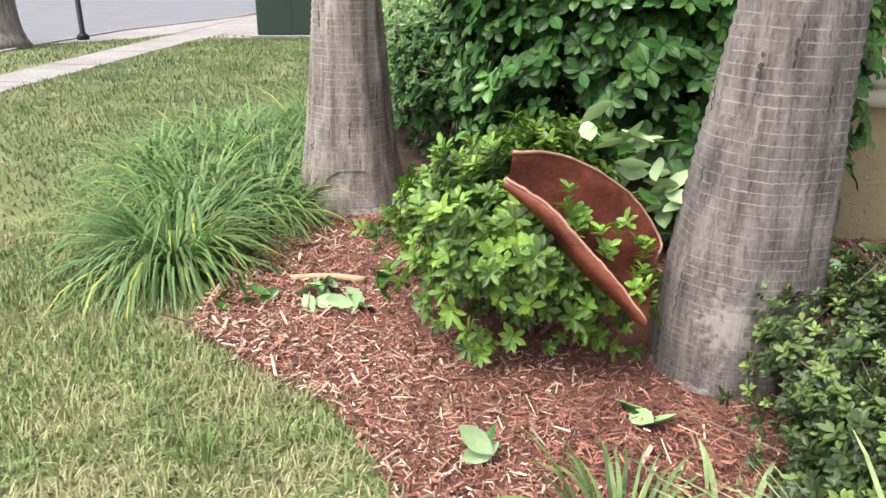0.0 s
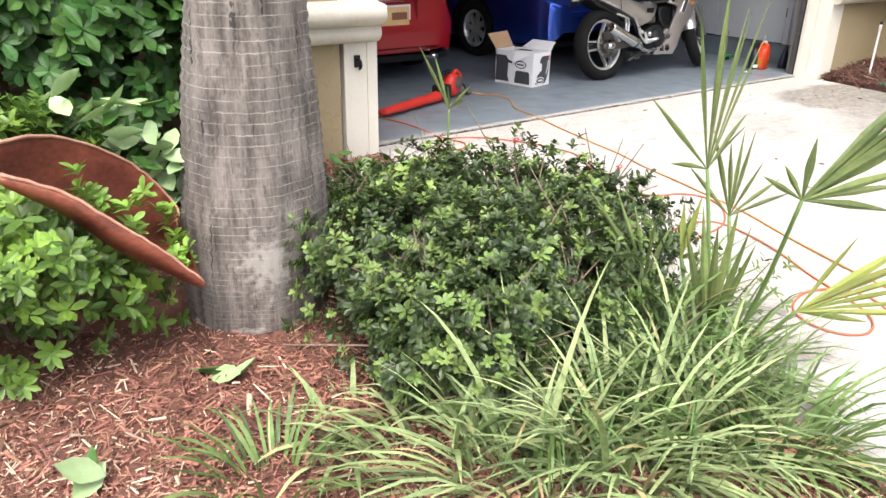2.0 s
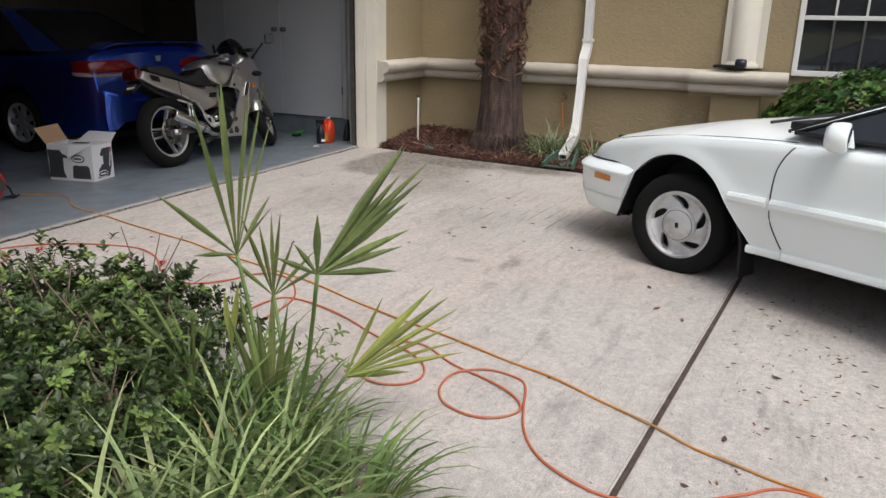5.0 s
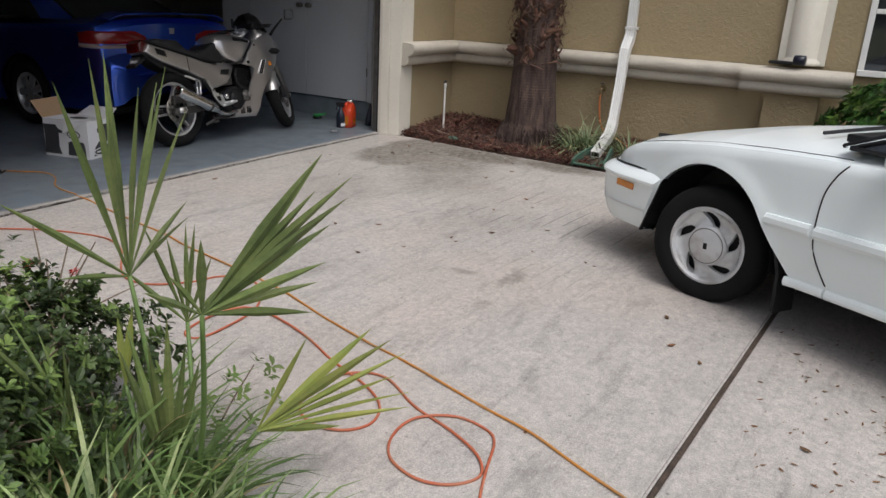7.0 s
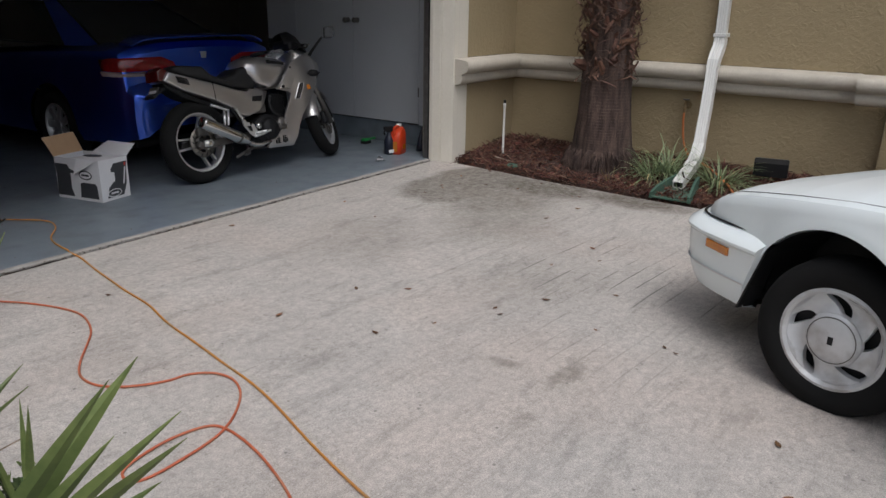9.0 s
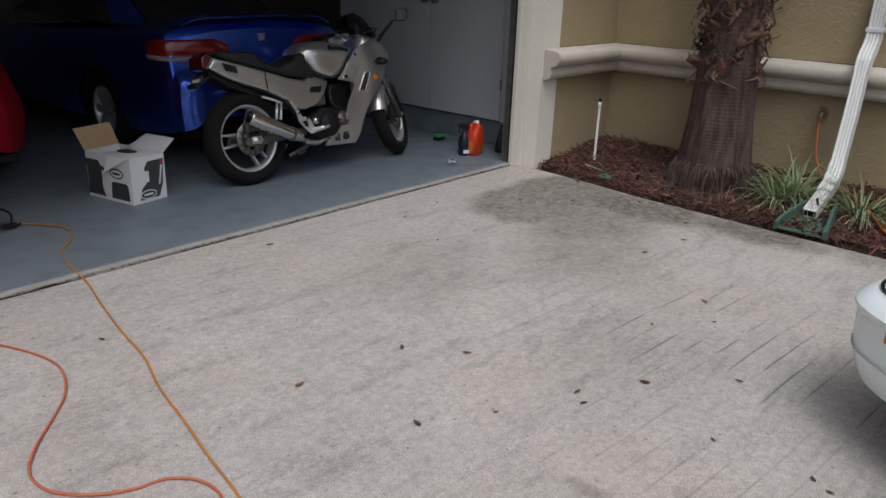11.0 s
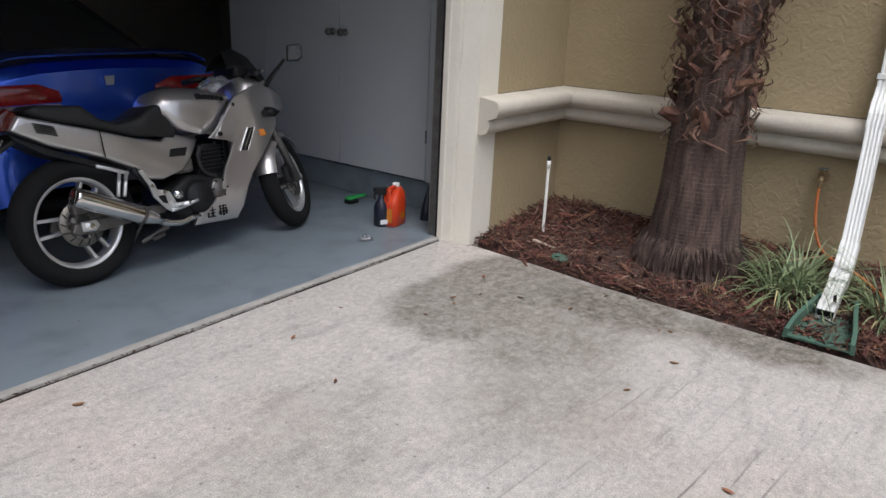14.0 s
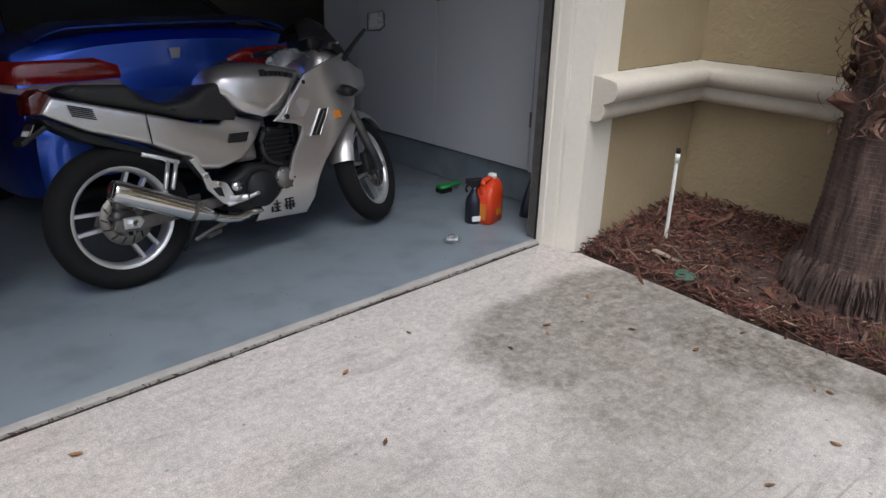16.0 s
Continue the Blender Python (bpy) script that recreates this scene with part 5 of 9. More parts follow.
BL = thing("car", pose(-1.25, 1.43, 0.012, 0, 0, 90), "dark blue coupe with red tail lamps, parked nose-in in the garage", "car")
BARCH = [(1.16, 0.30), (3.72, 0.30)]
part("body", car_body(BROWS, BARCH, 0.36), "blue_car", BL, "glossy blue bodywork", 30)
wheel_wells(BL, BARCH, 0.36, 0.855, 0.295)
part("underbody", box(0.2, -0.7, 0.18, 4.2, 0.7, 0.25, 0.02), "black", BL)
for x in (1.16, 3.72):
    for s in (1, -1):
        car_wheel(BL, x, s * 0.745, 0.295, 0.19, s, "seven")
greenhouse(BL, (3.05, 0.62, 0.80, 0.99), (2.30, 1.45, 0.60, 1.36), "blue_car")


def tail_lamp(s):
    lamp = new("tail_lamp")
    lamp.parent = BL
    for nm, z0, z1, m in (("red_lens", 0.815, 0.920, "red_lens"), ("clear_lens", 0.775, 0.810, "clear_lens")):
        rings = []
        for y, x in ((0.30, 0.130), (0.42, 0.125), (0.6, 0.127), (0.72, 0.135), (0.79, 0.160), (0.825, 0.22), (0.845, 0.34)):
            top = z1 - (0.045 if y < 0.4 else 0.02 if y > 0.84 else 0) * (1 if nm == "red_lens" else 0)
            rings.append([(x + 0.05, s * (y - 0.03), z0), (x - 0.012, s * (y + 0.004), z0), (x - 0.016, s * (y + 0.006), (z0 + top) / 2), (x + 0.012, s * (y + 0.004), top), (x + 0.06, s * (y - 0.03), top)])
        bm = loft(rings)
        bmesh.ops.recalc_face_normals(bm, faces=bm.faces)
        part(nm, bm, m, lamp, "", 40)


tail_lamp(1)
tail_lamp(-1)
drop = lambda y: 0.03 * y * y + 0.05 * max(0.0, (abs(y) - 0.5) / 0.18) ** 2
bm = loft([[(0.10 + 0.10 * abs(y) ** 3, y, 1.070 - drop(y)), (0.098 + 0.10 * abs(y) ** 3, y, 1.080 - drop(y)), (0.20 + 0.06 * abs(y) ** 3, y, 1.092 - drop(y)), (0.31, y, 1.092 - drop(y)), (0.32, y, 1.075 - drop(y))] for y in np.linspace(-0.68, 0.68, 29)])
bmesh.ops.recalc_face_normals(bm, faces=bm.faces)
part("boot_lip", bm, "blue_car", BL, "low blue boot lip", 40)
bm = loft([[(0.126, y * w, z) for y in (-0.028, 0.028)] + [(0.138, y * w, z) for y in (0.028, -0.028)] for z, w in ((0.892, 0.8), (0.945, 1.1))])
bmesh.ops.recalc_face_normals(bm, faces=bm.faces)
part("emblem", bm, "bright_alloy", BL, "chrome emblem")
part("bumper_strip", loft([[(0.0 + 0.06 * abs(y) ** 4 * 2, y, 0.50), (-0.012 + 0.06 * abs(y) ** 4 * 2, y, 0.52), (-0.012 + 0.06 * abs(y) ** 4 * 2, y, 0.55), (0.0 + 0.06 * abs(y) ** 4 * 2, y, 0.57)] for y in np.linspace(-0.66, 0.66, 15)]), "blue_car", BL)
part("number_plate", box(0.118, -0.16, 0.665, 0.128, 0.16, 0.735, 0.002), "plate", BL)

# red car in the garage
SHAPE.update(tumble=0.36, undercut=0.05)
RROWS = [(4.2, 0.5, 0.3, 0.52, 0.56), (4.0, 0.74, 0.22, 0.6, 0.66), (3.4, 0.82, 0.2, 0.76, 0.82), (2.6, 0.845, 0.2, 0.86, 0.93), (1.5, 0.88, 0.2, 0.92, 0.99), (0.7, 0.875, 0.22, 0.95, 1.04), (0.40, 0.825, 0.24, 0.94, 1.03),
         (0.24, 0.74, 0.26, 0.92, 1.02), (0.14, 0.67, 0.27, 0.84, 0.96), (0.07, 0.60, 0.28, 0.72, 0.86), (0.03, 0.52, 0.31, 0.58, 0.64), (0.0, 0.40, 0.34, 0.52, 0.57)]
RED = thing("car", pose(-3.75, 1.50, 0.012, 0, 0, 90), "red car with a rounded tail, parked nose-in in the garage", "car")
RARCH = [(0.95, 0.29), (3.4, 0.29)]
part("body", car_body(RROWS, RARCH, 0.35), "red_car", RED, "glossy red bodywork", 30)
wheel_wells(RED, RARCH, 0.35, 0.84, 0.29)
part("underbody", box(0.2, -0.68, 0.18, 4.0, 0.68, 0.25, 0.02), "black", RED)
for x in (0.95, 3.4):
    for s in (1, -1):
        car_wheel(RED, x, s * 0.735, 0.285, 0.185, s, "seven")
greenhouse(RED, (2.9, 0.45, 0.78, 1.0), (2.1, 1.1, 0.58, 1.36), "red_car")
part("bumper_strip", loft([[(0.05 + 0.55 * abs(y) ** 3, y, 0.285), (0.035 + 0.55 * abs(y) ** 3, y, 0.30), (0.035 + 0.55 * abs(y) ** 3, y, 0.325), (0.05 + 0.55 * abs(y) ** 3, y, 0.335)] for y in np.linspace(-0.66, 0.66, 21)]), "red_car", RED, "lower bumper edge")
part("boot_seam", tube([(0.035 + 0.5 * abs(y) ** 3, y, 0.60) for y in np.linspace(-0.56, 0.56, 15)], 0.005, 6), "black", RED)
np_r = part("number_plate", box(0.002, -0.13, 0.515, 0.014, 0.22, 0.695, 0.004), "card_white", RED, "number plate with a white rim and an orange field")
part("plate_field", box(-0.001, -0.115, 0.53, 0.0018, 0.205, 0.68), "plate", np_r, "orange and cream field")
part("plate_print", box(-0.0035, -0.09, 0.575, -0.0012, 0.06, 0.635), "plate_print", np_r, "dark bar of print")
for y0, y1, z0, z1 in ((-0.20, 0.29, 0.475, 0.487), (-0.20, 0.29, 0.725, 0.737), (-0.212, -0.20, 0.475, 0.737), (0.29, 0.302, 0.475, 0.737)):
    part("plate_recess_edge", box(0.0, y0, z0, 0.03, y1, z1, 0.004), "red_car", RED)
part("boot_badge", lathe([(0.0, 0.0), (0.045, 0.0), (0.05, 0.008), (0.04, 0.018)], 24, "X", centre=(0.035, 0.05, 0.80)), "chrome", RED, "round chrome badge")
part("boot_handle", box(0.03, -0.09, 0.715, 0.06, 0.19, 0.745, 0.01), "chrome", RED, "chrome boot handle")
for s in (1, -1):
    part("tail_lamp", loft([[(x0 + 0.01, s * y, z0), (x0 - 0.022, s * (y + 0.006), z0 + 0.01), (x0 - 0.022, s * (y + 0.006), z1 - 0.01), (x0 + 0.03, s * (y - 0.02), z1)] for y, x0, z0, z1 in ((0.50, 0.175, 0.84, 0.875), (0.535, 0.20, 0.85, 0.91), (0.56, 0.235, 0.87, 0.95), (0.58, 0.28, 0.90, 0.97))]), "clear_lens", RED, "slim pale wraparound tail lamp", 40)
part("tailpipe", tube([(0.35, -0.43, 0.225), (0.06, -0.43, 0.232)], 0.036, 16), "chrome", RED, "chrome tailpipe", 40)


# motorcycle on its side stand
SHORT = Matrix.Diagonal((0.966, 1, 1, 1))
ROUND = SHORT.inverted()
bike = thing("motorcycle", pose(-1.885, 0.845, 0.012, 0, 0, 1.5) @ pose(0, 0, 0, -10, 0, 0) @ SHORT, "silver faired sports motorcycle leaning on its stand, chrome exhaust", "motorcycle")
TAU = 2 * math.pi


def moto_wheel(parent, name, r, width, spokes, m):
    w = new(name)
    w.parent = parent
    w.matrix_basis = m
    rr = r * 0.70
    h = width / 2
    prof = [(rr, -h * 0.62), (rr + 0.02, -h * 0.86), (r - 0.055, -h), (r - 0.03, -h * 0.9), (r - 0.009, -h * 0.55), (r, -h * 0.15), (r, h * 0.15), (r - 0.009, h * 0.55), (r - 0.03, h * 0.9), (r - 0.055, h), (rr + 0.02, h * 0.86), (rr, h * 0.62)]
    part("tyre", lathe(prof, 64, "Y", cap=False), "tyre", w, "black motorcycle tyre", 35)
    bm = lathe([(rr + 0.006, -h * 0.66), (rr - 0.008, -h * 0.66), (rr - 0.018, -h * 0.45), (rr - 0.022, 0), (rr - 0.018, h * 0.45), (rr - 0.008, h * 0.66), (rr + 0.006, h * 0.66)], 64, "Y", cap=False)
    part("rim", bm, "bright_alloy", w, "cast alloy rim", 30)
    hub = lathe([(0.02, -h * 0.8), (0.05, -h * 0.75), (0.055, -h * 0.4), (0.05, 0), (0.055, h * 0.4), (0.05, h * 0.75), (0.02, h * 0.8)], 28, "Y")
    part("hub", hub, "steel", w, "", 40)
    for k in range(spokes):
        a = TAU * k / spokes + math.pi
        c, s = math.cos(a), math.sin(a)
        bm = bmesh.new()
        for off in (-0.034, 0.034):
            rings = []
            for rad, wd in ((0.04, 0.010), (0.09, 0.008), (rr - 0.03, 0.0075), (rr - 0.012, 0.013)):
                o = off * (0.9 + 0.4 * rad / rr)
                rings.append([(rad * c - q * s, e, -(rad * s + q * c)) for q, e in ((o - wd, -0.017), (o + wd, -0.017), (o + wd, 0.017), (o - wd, 0.017))])
            loft(rings, True, True, bm)
        part("spoke", bm, "bright_alloy", w, "twin-bar cast spoke")
    d = -h * 0.95
    ring = lathe([(0.078, d), (0.118, d), (0.118, d + 0.005), (0.078, d + 0.005), (0.078, d)], 48, "Y", cap=False)
    disc = part("brake_disc", ring, "disc", w, "slotted brake disc", 30)
    for k in range(14):
        a = TAU * k / 14
        part("disc_slot", tube([(0.084 * math.cos(a), d - 0.0006, -0.084 * math.sin(a)), (0.112 * math.cos(a + 0.16), d - 0.0006, -0.112 * math.sin(a + 0.16))], 0.0035, 5), "black", disc)
    for k in range(6):
        a = TAU * k / 6
        part("disc_arm", tube([(0.04 * math.cos(a), d + 0.004, -0.04 * math.sin(a)), (0.085 * math.cos(a + 0.25), d + 0.003, -0.085 * math.sin(a + 0.25))], 0.008, 6), "disc", disc)
    return w


moto_wheel(bike, "rear_wheel", 0.322, 0.145, 3, Matrix.Translation((0.0, 0, 0.315)) @ ROUND)
steer = pose(1.45, -0.02, 0.298, 0, 0, 0) @ ROUND @ pose(0, 0, 0, 0, -24, 0) @ pose(0, 0, 0, 0, 0, 29) @ pose(0, 0, 0, 0, 24, 0)
fork = new("front_fork")
fork.parent = bike
fork.matrix_basis = steer
moto_wheel(bike, "front_wheel", 0.304, 0.116, 3, steer)
for s in (-1, 1):
    part("fork_leg", tube([(-0.01, s * 0.092, -0.02), (-0.13, s * 0.092, 0.25), (-0.27, s * 0.092, 0.56)], (0.027, 0.021), 14), "steel", fork, "dark fork leg", 40)
    part("caliper", box(-0.15, s * 0.075 - 0.02, -0.02, -0.07, s * 0.075 + 0.02, 0.09, 0.012), "black", fork)
bm = bmesh.new()
rings = []
for a in np.linspace(radians(42), radians(168), 22):
    rad = 0.334
    c, s = math.cos(a), math.sin(a)
    t = (a - radians(42)) / radians(126)
    wd = 0.080 + 0.008 * math.sin(t * math.pi)
    rings.append([(rad * c - 0.055 * c * abs(q) ** 3, q * wd, rad * s - 0.055 * s * abs(q) ** 3) for q in (-1, -0.8, -0.45, 0, 0.45, 0.8, 1)] +
                 [((rad - 0.006) * c - 0.055 * c * abs(q) ** 3, q * wd * 0.95, (rad - 0.006) * s - 0.055 * s * abs(q) ** 3) for q in (1, 0.8, 0.45, 0, -0.45, -0.8, -1)])
bm = loft(rings)
bmesh.ops.recalc_face_normals(bm, faces=bm.faces)
part("front_mudguard", bm, "silver", fork, "silver front mudguard", 40)
part("axle_nut", lathe([(0.016, -0.12), (0.016, 0.12)], 12, "Y"), "bright_alloy", fork)


def slice_up(bm, step=0.04):
    """Cuts a panel into a grid, so that it can be curved."""
    for k in range(2):
        lo, hi = min(v.co[2 * k] for v in bm.verts), max(v.co[2 * k] for v in bm.verts)
        for c in np.arange(lo + step, hi, step):
            bmesh.ops.bisect_plane(bm, geom=bm.verts[:] + bm.edges[:] + bm.faces[:], plane_co=(c, 0, c), plane_no=(1 - k, 0, k))


def hull(name, poly, hw, material, label="", bevel=0.02, shape=None, parent=None, seg=3):
    """A body panel over both sides: a side view polygon, rounded, its half width hw shaped by shape(x, z)."""
    bm = prism(poly, -hw, hw, bevel, seg)
    if shape:
        slice_up(bm)
        for v in bm.verts:
            v.co.y *= shape(v.co.x, v.co.z)
    return part(name, bm, material, parent or bike, label, 40)


TAIL = [(-0.27, 0.80), (-0.22, 0.865), (-0.07, 0.822), (0.13, 0.765), (0.36, 0.695), (0.51, 0.662), (0.575, 0.705), (0.775, 0.645), (0.68, 0.55), (0.60, 0.49), (0.47, 0.458), (0.365, 0.475), (0.33, 0.53), (0.15, 0.62), (-0.10, 0.71)]
hull("tail_fairing", TAIL, 0.132, "silver", "silver tail and side panel", 0.016, lambda x, z: (0.72 + 0.28 * min(1, max(0, (x + 0.3) / 0.55))) * (1.02 - 7.0 * (z - (0.79 - 0.40 * (x + 0.2))) ** 2))
part("side_vent", prism([(0.545, 0.615), (0.655, 0.612), (0.632, 0.568), (0.53, 0.575)], -0.1345, -0.128, 0.004), "black", bike, "black panel opening")
for k in range(6):
    z = 0.825 - k * 0.0085
    part("decal_stroke", prism([(-0.165 + k * 0.002, z), (-0.070 + k * 0.002, z - 0.026), (-0.070 + k * 0.002, z - 0.030), (-0.165 + k * 0.002, z - 0.004)], -0.1215, -0.098), "black", bike)
part("panel_seam", tube([(0.15, -0.1335, 0.757), (0.155, -0.1335, 0.62)], 0.003, 6), "black", bike)
SEAT = [(-0.20, 0.885), (-0.12, 0.905), (0.10, 0.885), (0.18, 0.815), (0.27, 0.785), (0.38, 0.797), (0.47, 0.842), (0.53, 0.862), (0.60, 0.835), (0.665, 0.765), (0.60, 0.672), (0.36, 0.705), (0.13, 0.775), (-0.10, 0.835)]
hull("seat", SEAT, 0.118, "black_soft", "stepped black seat", 0.03, lambda x, z: 0.8 + 0.3 * min(1, max(0, (x + 0.2) / 0.6)) * (1.0 if x < 0.45 else 0.85))
TANK = [(0.500, 0.81, 0.860, 0.08), (0.52, 0.80, 0.892, 0.115), (0.555, 0.785, 0.918, 0.14), (0.59, 0.735, 0.930, 0.155), (0.64, 0.705, 0.938, 0.165), (0.74, 0.672, 0.938, 0.170), (0.82, 0.685, 0.930, 0.172), (0.88, 0.735, 0.918, 0.168), (0.94, 0.80, 0.902, 0.158), (0.985, 0.84, 0.885, 0.14), (1.0, 0.855, 0.875, 0.12)]
TSEC = [(0.90, 0.0), (0.985, 0.10), (1.0, 0.28), (0.985, 0.48), (0.93, 0.66), (0.82, 0.81), (0.62, 0.92), (0.36, 0.98), (0.12, 1.0)]
rings = [[(x, hw * w, lo + (hi - lo) * u) for w, u in TSEC] + [(x, -hw * w, lo + (hi - lo) * u) for w, u in TSEC[::-1]] for x, lo, hi, hw in TANK]
bm = loft(rings)
bmesh.ops.recalc_face_normals(bm, faces=bm.faces)
part("fuel_tank", bm, "silver", bike, "rounded silver fuel tank", 50)
for k in range(7):
    part("badge_stroke", box(0.752 + k * 0.027, -0.1665, 0.862 - 0.0006 * k * k, 0.773 + k * 0.027, -0.140, 0.886 - 0.0006 * k * k + (0.008 if k == 0 else 0), 0.002), "black", bike)
part("fuel_cap", lathe([(0.045, 0), (0.045, 0.012), (0.03, 0.018)], 24, centre=(0.66, 0, 0.93)), "black", bike)
FAIR = [(0.94, 0.815), (0.985, 0.855), (1.13, 0.905), (1.285, 0.94), (1.33, 0.83), (1.30, 0.67), (1.23, 0.60), (1.14, 0.50), (1.055, 0.41), (1.01, 0.33), (0.975, 0.23), (0.92, 0.16), (0.61, 0.178), (0.645, 0.245), (0.74, 0.275), (0.81, 0.35), (0.85, 0.47), (0.895, 0.55), (0.915, 0.60), (0.88, 0.62), (0.75, 0.648), (0.80, 0.68), (0.875, 0.75)]
for s in (-1, 1):
    bm = prism(FAIR, s * 0.185, s * 0.205, 0.006, 2)
    slice_up(bm, 0.035)
    for v in bm.verts:
        lo = max(0.0, 0.62 - v.co.z)
        nose = max(0.0, v.co.x - 1.05)
        v.co.y -= s * (0.20 * lo * lo + 0.10 * lo * 0.5 + 0.55 * nose * nose + 0.5 * max(0, v.co.z - 0.72) ** 2 - 0.010 * math.sin(max(0, min(1, (v.co.z - 0.45) / 0.4)) * math.pi))
    fp = part("side_fairing", bm, "silver", bike, "silver side fairing with a dark vent", 40)
    part("vent", prism([(0.955, 0.55), (1.035, 0.675), (1.09, 0.675), (1.015, 0.545)], s * 0.195, s * 0.2165, 0.0), "black", fp, "dark slotted vent")
    part("vent_rim", tube([(x, s * 0.2165, z) for x, z in ((0.955, 0.55), (1.035, 0.675), (1.09, 0.675), (1.015, 0.545), (0.955, 0.55))], 0.0045, 6), "silver", fp)
    shoulder = bmesh.new()
    sq = [(0.885, 0.768, 0.204), (0.985, 0.722, 0.222), (0.918, 0.640, 0.230), (0.795, 0.648, 0.228)]
    va = [shoulder.verts.new((x, s * y, z)) for x, z, y in sq] + [shoulder.verts.new((x, s * 0.188, z)) for x, z, y in sq]
    for f in ((0, 1, 2, 3), (7, 6, 5, 4), (0, 4, 5, 1), (1, 5, 6, 2), (2, 6, 7, 3), (3, 7, 4, 0)):
        shoulder.faces.new([va[i] for i in f])
    bmesh.ops.recalc_face_normals(shoulder, faces=shoulder.faces)
    bmesh.ops.bevel(shoulder, geom=shoulder.edges[:], offset=0.006, segments=2, affect="EDGES")
    part("shoulder", shoulder, "silver", fp, "raised silver shoulder panel", 40)
    part("vent_bar", prism([(0.985, 0.555), (1.06, 0.668), (1.068, 0.668), (0.993, 0.555)], s * 0.206, s * 0.2180, 0.001), "disc", fp)
    part("fixing", lathe([(0.011, 0.0), (0.011, 0.008), (0.004, 0.010)], 12, "Y", centre=(0.965, s * 0.200 - (0.005 if s > 0 else 0.005), 0.815)), "black", fp)
    part("fixing", lathe([(0.013, -0.006), (0.013, 0.006)], 12, "Y", centre=(0.822, s * 0.227, 0.662)), "black", fp)
    part("fixing", lathe([(0.010, -0.006), (0.010, 0.006)], 12, "Y", centre=(0.645, s * 0.125, 0.205)), "black", fp)
    part("marker_lamp", prism([(1.118, 0.662), (1.168, 0.657), (1.183, 0.617), (1.128, 0.612)], s * 0.186, s * 0.212, 0.005), "amber", fp, "amber side lamp")
    part("indicator", loft([[(1.20 + a, s * (0.15 + b), 0.755 + c) for a, b, c in ((0, 0, 0.02), (0.015, 0, 0), (0, 0, -0.02), (-0.015, 0, 0))], [(1.21 + a, s * (0.22 + b), 0.752 + c) for a, b, c in ((0, 0, 0.03), (0.05, 0, 0), (0, 0, -0.03), (-0.05, 0, 0))], [(1.215 + a, s * (0.27 + b), 0.745 + c) for a, b, c in ((0, 0, 0.026), (0.05, 0, 0), (0, 0, -0.026), (-0.045, 0, 0))]]), "black", bike, "black turn signal", 40)
# strokes of the black lettering on the lower fairing, as plain bars
for k, (u0, v0, u1, v1) in enumerate(((0.700, 0.205, 0.706, 0.235), (0.712, 0.240, 0.752, 0.246), (0.718, 0.222, 0.748, 0.228), (0.716, 0.203, 0.750, 0.209), (0.730, 0.203, 0.736, 0.262), (0.785, 0.205, 0.791, 0.262), (0.778, 0.252, 0.835, 0.258), (0.795, 0.236, 0.825, 0.242), (0.778, 0.220, 0.840, 0.226), (0.808, 0.198, 0.814, 0.262), (0.828, 0.205, 0.834, 0.245))):
    part("decal_stroke", box(u0, -0.163, v0, u1, -0.140, v1), "black", bike)
part("nose_cowl", loft([[(1.12, y, z) for y, z in ((-0.15, 0.80), (-0.15, 0.93), (-0.07, 0.99), (0.07, 0.99), (0.15, 0.93), (0.15, 0.80), (0.08, 0.70), (-0.08, 0.70))],
                        [(1.32, y, z) for y, z in ((-0.13, 0.76), (-0.12, 0.90), (-0.06, 0.95), (0.06, 0.95), (0.12, 0.90), (0.13, 0.76), (0.07, 0.68), (-0.07, 0.68))],
                        [(1.47, y, z) for y, z in ((-0.08, 0.76), (-0.07, 0.84), (-0.03, 0.87), (0.03, 0.87), (0.07, 0.84), (0.08, 0.76), (0.04, 0.71), (-0.04, 0.71))]]), "silver", bike, "silver nose cowl", 50)
ws = []
for x, z, hw in ((1.46, 0.88, 0.07), (1.38, 0.99, 0.11), (1.27, 1.10, 0.13), (1.19, 1.135, 0.125), (1.10, 1.12, 0.10)):
    ws.append([(x + 0.06 * (1 - abs(q)) - 0.05, q * hw, z - 0.10 * q * q) for q in (-1, -0.75, -0.4, 0, 0.4, 0.75, 1)] + [(x + 0.06 * (1 - abs(q)) - 0.056, q * hw * 0.97, z - 0.006 - 0.10 * q * q) for q in (1, 0.75, 0.4, 0, -0.4, -0.75, -1)])
bm = loft(ws)
bmesh.ops.recalc_face_normals(bm, faces=bm.faces)
part("windscreen", bm, "black", bike, "dark smoked screen", 50)
part("dashboard", box(1.10, -0.11, 0.96, 1.24, 0.11, 1.06, 0.03, 3), "black", bike, "black instrument cluster", 50)
bag = []
for x, z, hw in ((0.90, 0.925, 0.02), (0.94, 0.945, 0.07), (1.00, 0.975, 0.10), (1.06, 0.985, 0.11), (1.12, 0.97, 0.10), (1.17, 0.93, 0.05)):
    bag.append([(x + 0.012 * math.sin(q * 7 + x * 30), q * hw, z - 0.05 * q * q + 0.012 * math.sin(q * 9 + x * 40)) for q in np.linspace(-1, 1, 11)])
bm = loft(bag, False, False)
bmesh.ops.solidify(bm, geom=bm.faces, thickness=0.002)
part("clear_cover", bm, "plain_glass", bike, "crumpled clear plastic cover", 20)
